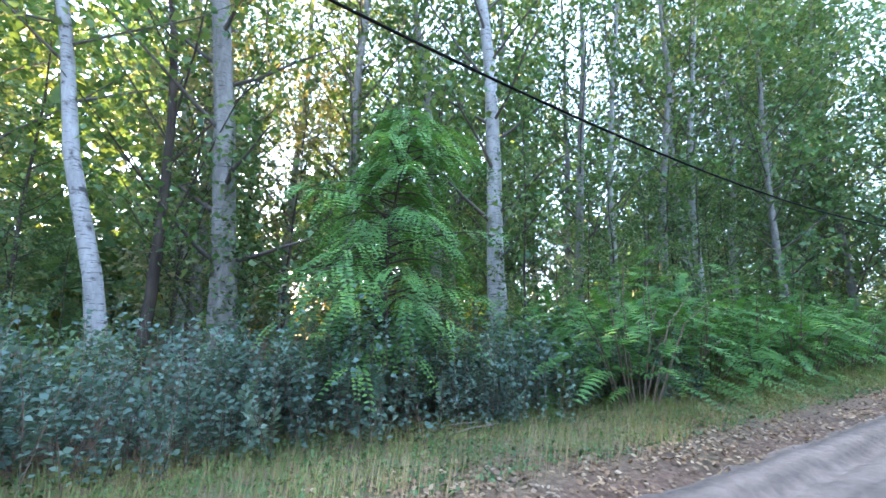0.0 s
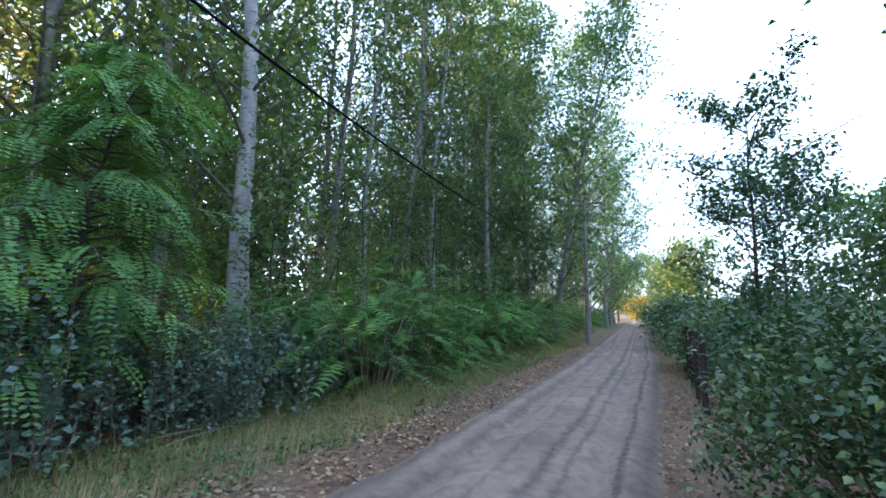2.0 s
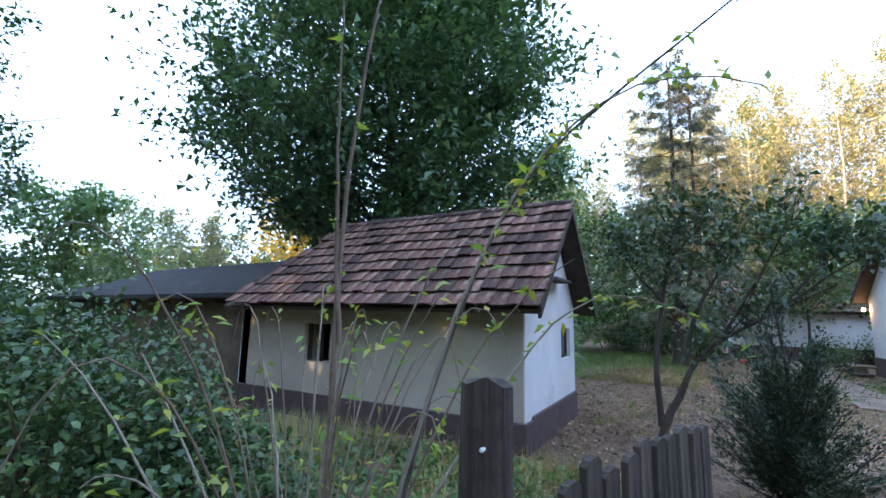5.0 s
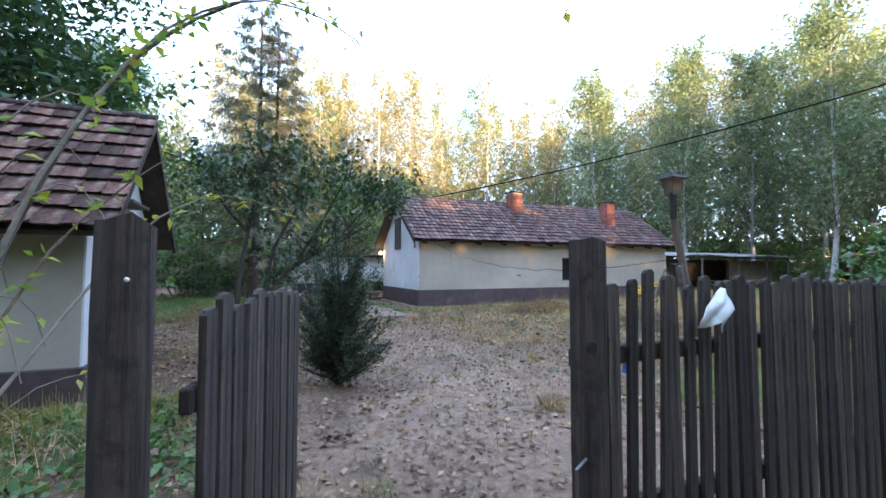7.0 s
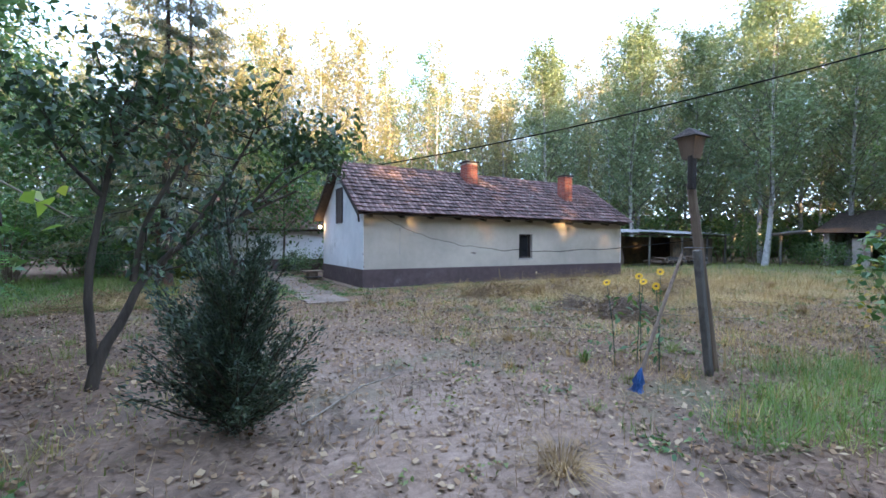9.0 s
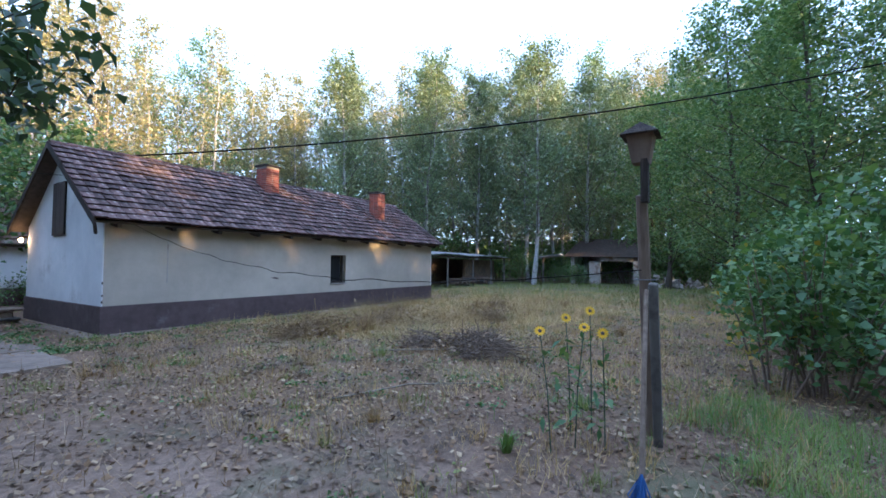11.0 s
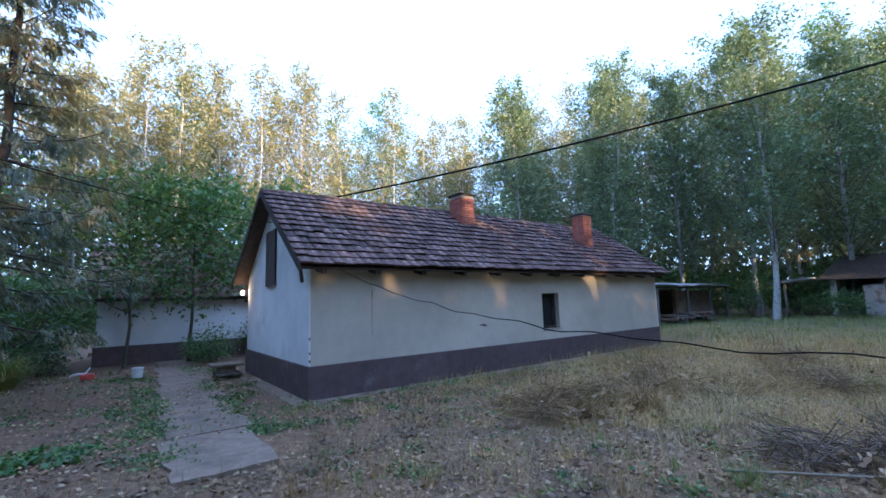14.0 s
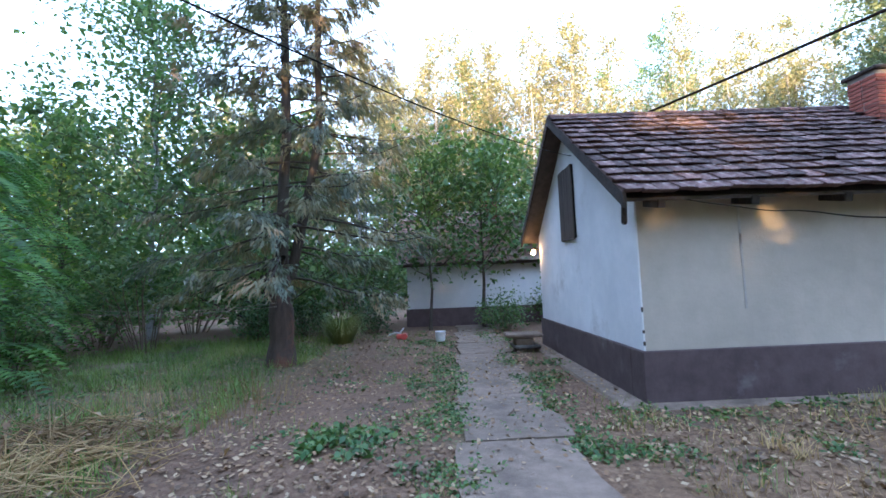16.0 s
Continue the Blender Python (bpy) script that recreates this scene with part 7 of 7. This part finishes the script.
weeds(33, scatter(33, 700, (-2.9, -2.0, -2, 8), None, 0.1), 0.048, "green weeds along the path edge")
weeds(34, scatter(34, 1200, (-11, -2.6, -1, 8), None, 0.05), 0.05, "scattered green weeds in the yard")
weeds(35, scatter(35, 800, (1, 14, -9, -1), None, 0.1), 0.06, "scattered weeds among the straw")
weeds(37, scatter(37, 2600, (-26, 3, -20.2, -17.9), None, 0.0), 0.06, "low herbs in the verge grass")
weeds(36, scatter(36, 700, (-9, -5.6, -13, -9.4)), 0.08, "weeds by the outbuilding")


def litter(name, label, seed, pts, size, height=0.02, mat="litter"):
    r = np.random.default_rng(seed)
    n = len(pts)
    c = np.array([(x, y, ground_z(x, y) + 0.004) for x, y in pts]) + [0, 0, height] * r.uniform(0, 1, (n, 1))
    d = unit(r.normal(size=(n, 3)) * [1, 1, 0.18])
    s = unit(np.cross(d, [0, 0, 1.0])) + r.normal(size=(n, 3)) * [0, 0, 0.25]
    ln = size * r.uniform(0.5, 1.3, (n, 1))
    v = np.stack([c - d * ln / 2, c + s * ln * 0.33 + [0, 0, 0.012], c + d * ln / 2 + [0, 0, 0.008], c - s * ln * 0.33], 1).reshape(-1, 3)
    solid(name, np_mesh(name, v, np.arange(4 * n).reshape(-1, 4)), mat, label, "leaf litter", "stuff")


litter("straw_leaves", "dry leaf bits among the straw", 46, scatter(46, 5000, (-0.5, 13, -9.5, -0.4), lambda x, y: not inside(x, y)), 0.055)
litter("verge_leaves", "fallen dry leaves on the verge", 41, scatter(41, 16000, (-28, 3, -18.6, -16.8), lambda x, y: y < -16.85 - 0.3 * noise.noise((x, 1, 1)), -0.2), 0.065)
litter("lane_leaves", "dry leaves along the lane's edge", 42, scatter(42, 9000, (-26, 2, -14.75, -13.3)), 0.055)
litter("yard_leaves", "dry leaves strewn over the yard", 43, scatter(43, 24000, (-8.5, 7, -13, -0.3), lambda x, y: not inside(x, y) and not (x > 4.5 and y > -8.5 and noise.noise((x, y, 2)) > -0.15)), 0.06)
litter("garden_leaves", "dry leaves around the path and trees", 44, scatter(44, 8000, (-8, 0, -2, 8), lambda x, y: not (-0.1 < x and y > 0)), 0.055, 0.05)
litter("lane_specks", "few leaves lying on the sandy lane", 45, scatter(45, 260, (-25, 0, -16.8, -14.8)), 0.06, 0.06)

blades("dry_stalks", "pale dry stalks standing in the mown grass", "straw", 51, scatter(51, 500, (-7.5, -4.2, -0.4, 1.2), None, 0.0), 0.42, 0.003, 0.8)
blades("dry_tufts", "tufts of dry grass on the trodden soil", "straw", 52, scatter(52, 30000, (-4, 9, -12.4, -1.2), lambda x, y: not inside(x, y), 0.22), 0.11, 0.0025, 1.6)
tuft("green_tuft", "small green grass tuft on the soil", 53, (-0.5, -9.35), 60, 0.22, 0.12, "lush_grass", 0.006)
tuft("straw_tuft", "tuft of long dry grass", 54, (3.46, -4.26), 260, 0.5, 0.45, "straw", 0.004)
tuft("straw_tuft", "low tuft of dry grass by the gateway", 55, (-2.58, -11.04), 220, 0.16, 0.32, "straw", 0.003)
blades("cut_twigs", "brown cut twigs and stalks strewn over the soil", "litter", 57, scatter(57, 16000, (-6.5, 7, -12.8, -2), lambda x, y: not inside(x, y), 0.0), 0.2, 0.003, 4.0)
weeds(58, scatter(58, 900, (-4, 6, -12.6, -2), lambda x, y: not inside(x, y), 0.2), 0.045, "small weeds on the trodden soil", "grass")
weeds(59, scatter(59, 60, (-3.7, -3.0, -1.2, -0.5)), 0.08, "clump of broad weeds beside the path")
litter("path_leaves", "dry leaf bits on the concrete path", 61, scatter(61, 700, (-2.4, -0.6, -2.8, 7.5)), 0.045, 0.045)
weeds(62, scatter(62, 420, (-2.5, -2.0, -2.6, 6), None, 0.1), 0.05, "weeds creeping over the path's edge")
blades("hay", "long flattened hay left by the mower", "hay", 63, scatter(63, 46000, (2.0, 18, -9.5, -0.6), lambda x, y: not inside(x, y) and 0.12 * (x - 9) ** 2 / 5 + 0.1 * (y + 4.5) ** 2 / 1.6 < 1.0, -0.12), 0.5, 0.0035, 5.0)
for i, (x, y, n, h) in enumerate([(3.3, -3.6, 150, 0.42), (2.6, -4.0, 110, 0.35), (5.6, -3.2, 160, 0.4), (7.2, -6.0, 140, 0.35), (4.4, -8.2, 120, 0.3), (9.5, -3.8, 160, 0.4), (1.6, -6.2, 70, 0.25), (6.4, -9.0, 120, 0.3), (-0.6, -8.0, 60, 0.2), (0.9, -9.6, 80, 0.22), (11.6, -6.2, 160, 0.4)]):
    tuft("straw_tuft", "tuft of tangled dry grass in the yard", 64 + i, (x, y), n, h, h * 1.1, "straw" if i % 3 else "grass", 0.0035)
litter("rotted_leaves", "dark rotted leaves trodden into the soil", 71, scatter(71, 30000, (-8, 8, -13, -1.0), lambda x, y: not inside(x, y), -0.05), 0.05, 0.03, "dead_leaf")
litter("rotted_leaves", "dark rotted leaves by the lane", 72, scatter(72, 7000, (-24, 3, -19.2, -16.9), None, 0.0), 0.05, 0.03, "dead_leaf")


def clumped(seed, n, box, each, radius, keep=None):
    """Places gathered in tight clumps."""
    r = np.random.default_rng(seed)
    mid = np.stack([r.uniform(box[0], box[1], n), r.uniform(box[2], box[3], n)], 1)
    p = np.repeat(mid, each, 0) + r.normal(size=(n * each, 2)) * np.repeat(radius * r.uniform(0.4, 1.6, (n, 1)), each, 0)
    return np.array([q for q in p if keep is None or keep(*q)])


def open_yard(x, y):
    return not inside(x, y) and not (abs(x + 3.1) < 1.3 and y < -5)


blades("hay_clumps", "standing clumps of dry yellow grass", "hay", 73, clumped(73, 420, (-1.5, 17, -11.5, -0.8), 36, 0.1, open_yard), 0.2, 0.004, 1.6)
blades("grass_clumps", "small green clumps of grass and weeds", "grass", 74, clumped(74, 330, (-6.5, 13, -12.3, -0.8), 32, 0.08, open_yard), 0.13, 0.0045, 1.3)
litter("leaf_clumps", "dark drifts of rotted leaves and chaff", 75, clumped(75, 420, (-7, 10, -12.6, -1.0), 34, 0.14, open_yard), 0.055, 0.07, "dead_leaf")
weeds(76, clumped(76, 130, (-2, 12, -11.5, -0.9), 4, 0.1, open_yard), 0.05, "dark broad-leaved weeds among the hay", "bush_leaf")
litter("pale_chaff", "pale dry leaves and chaff before the house", 77, scatter(77, 9000, (-2, 9, -8.5, -0.7), open_yard, -0.1), 0.05, 0.05)
blades("cut_stalks", "short cut stalks among the leaves before the house", "hay", 78, scatter(78, 9000, (-1.5, 9, -8.5, -0.6), open_yard, 0.0), 0.16, 0.0035, 5.0)
blades("outbuilding_straw", "tangled dry stems and grass before the outbuilding", "hay", 79, scatter(79, 7000, (-12.5, -5.6, -12.6, -9.35), None, -0.1), 0.28, 0.0035, 3.0)
blades("outbuilding_grass", "green grass and weeds before the outbuilding", "grass", 80, scatter(80, 5000, (-12.5, -5.4, -12.6, -9.35), None, 0.0), 0.2, 0.005, 1.4)
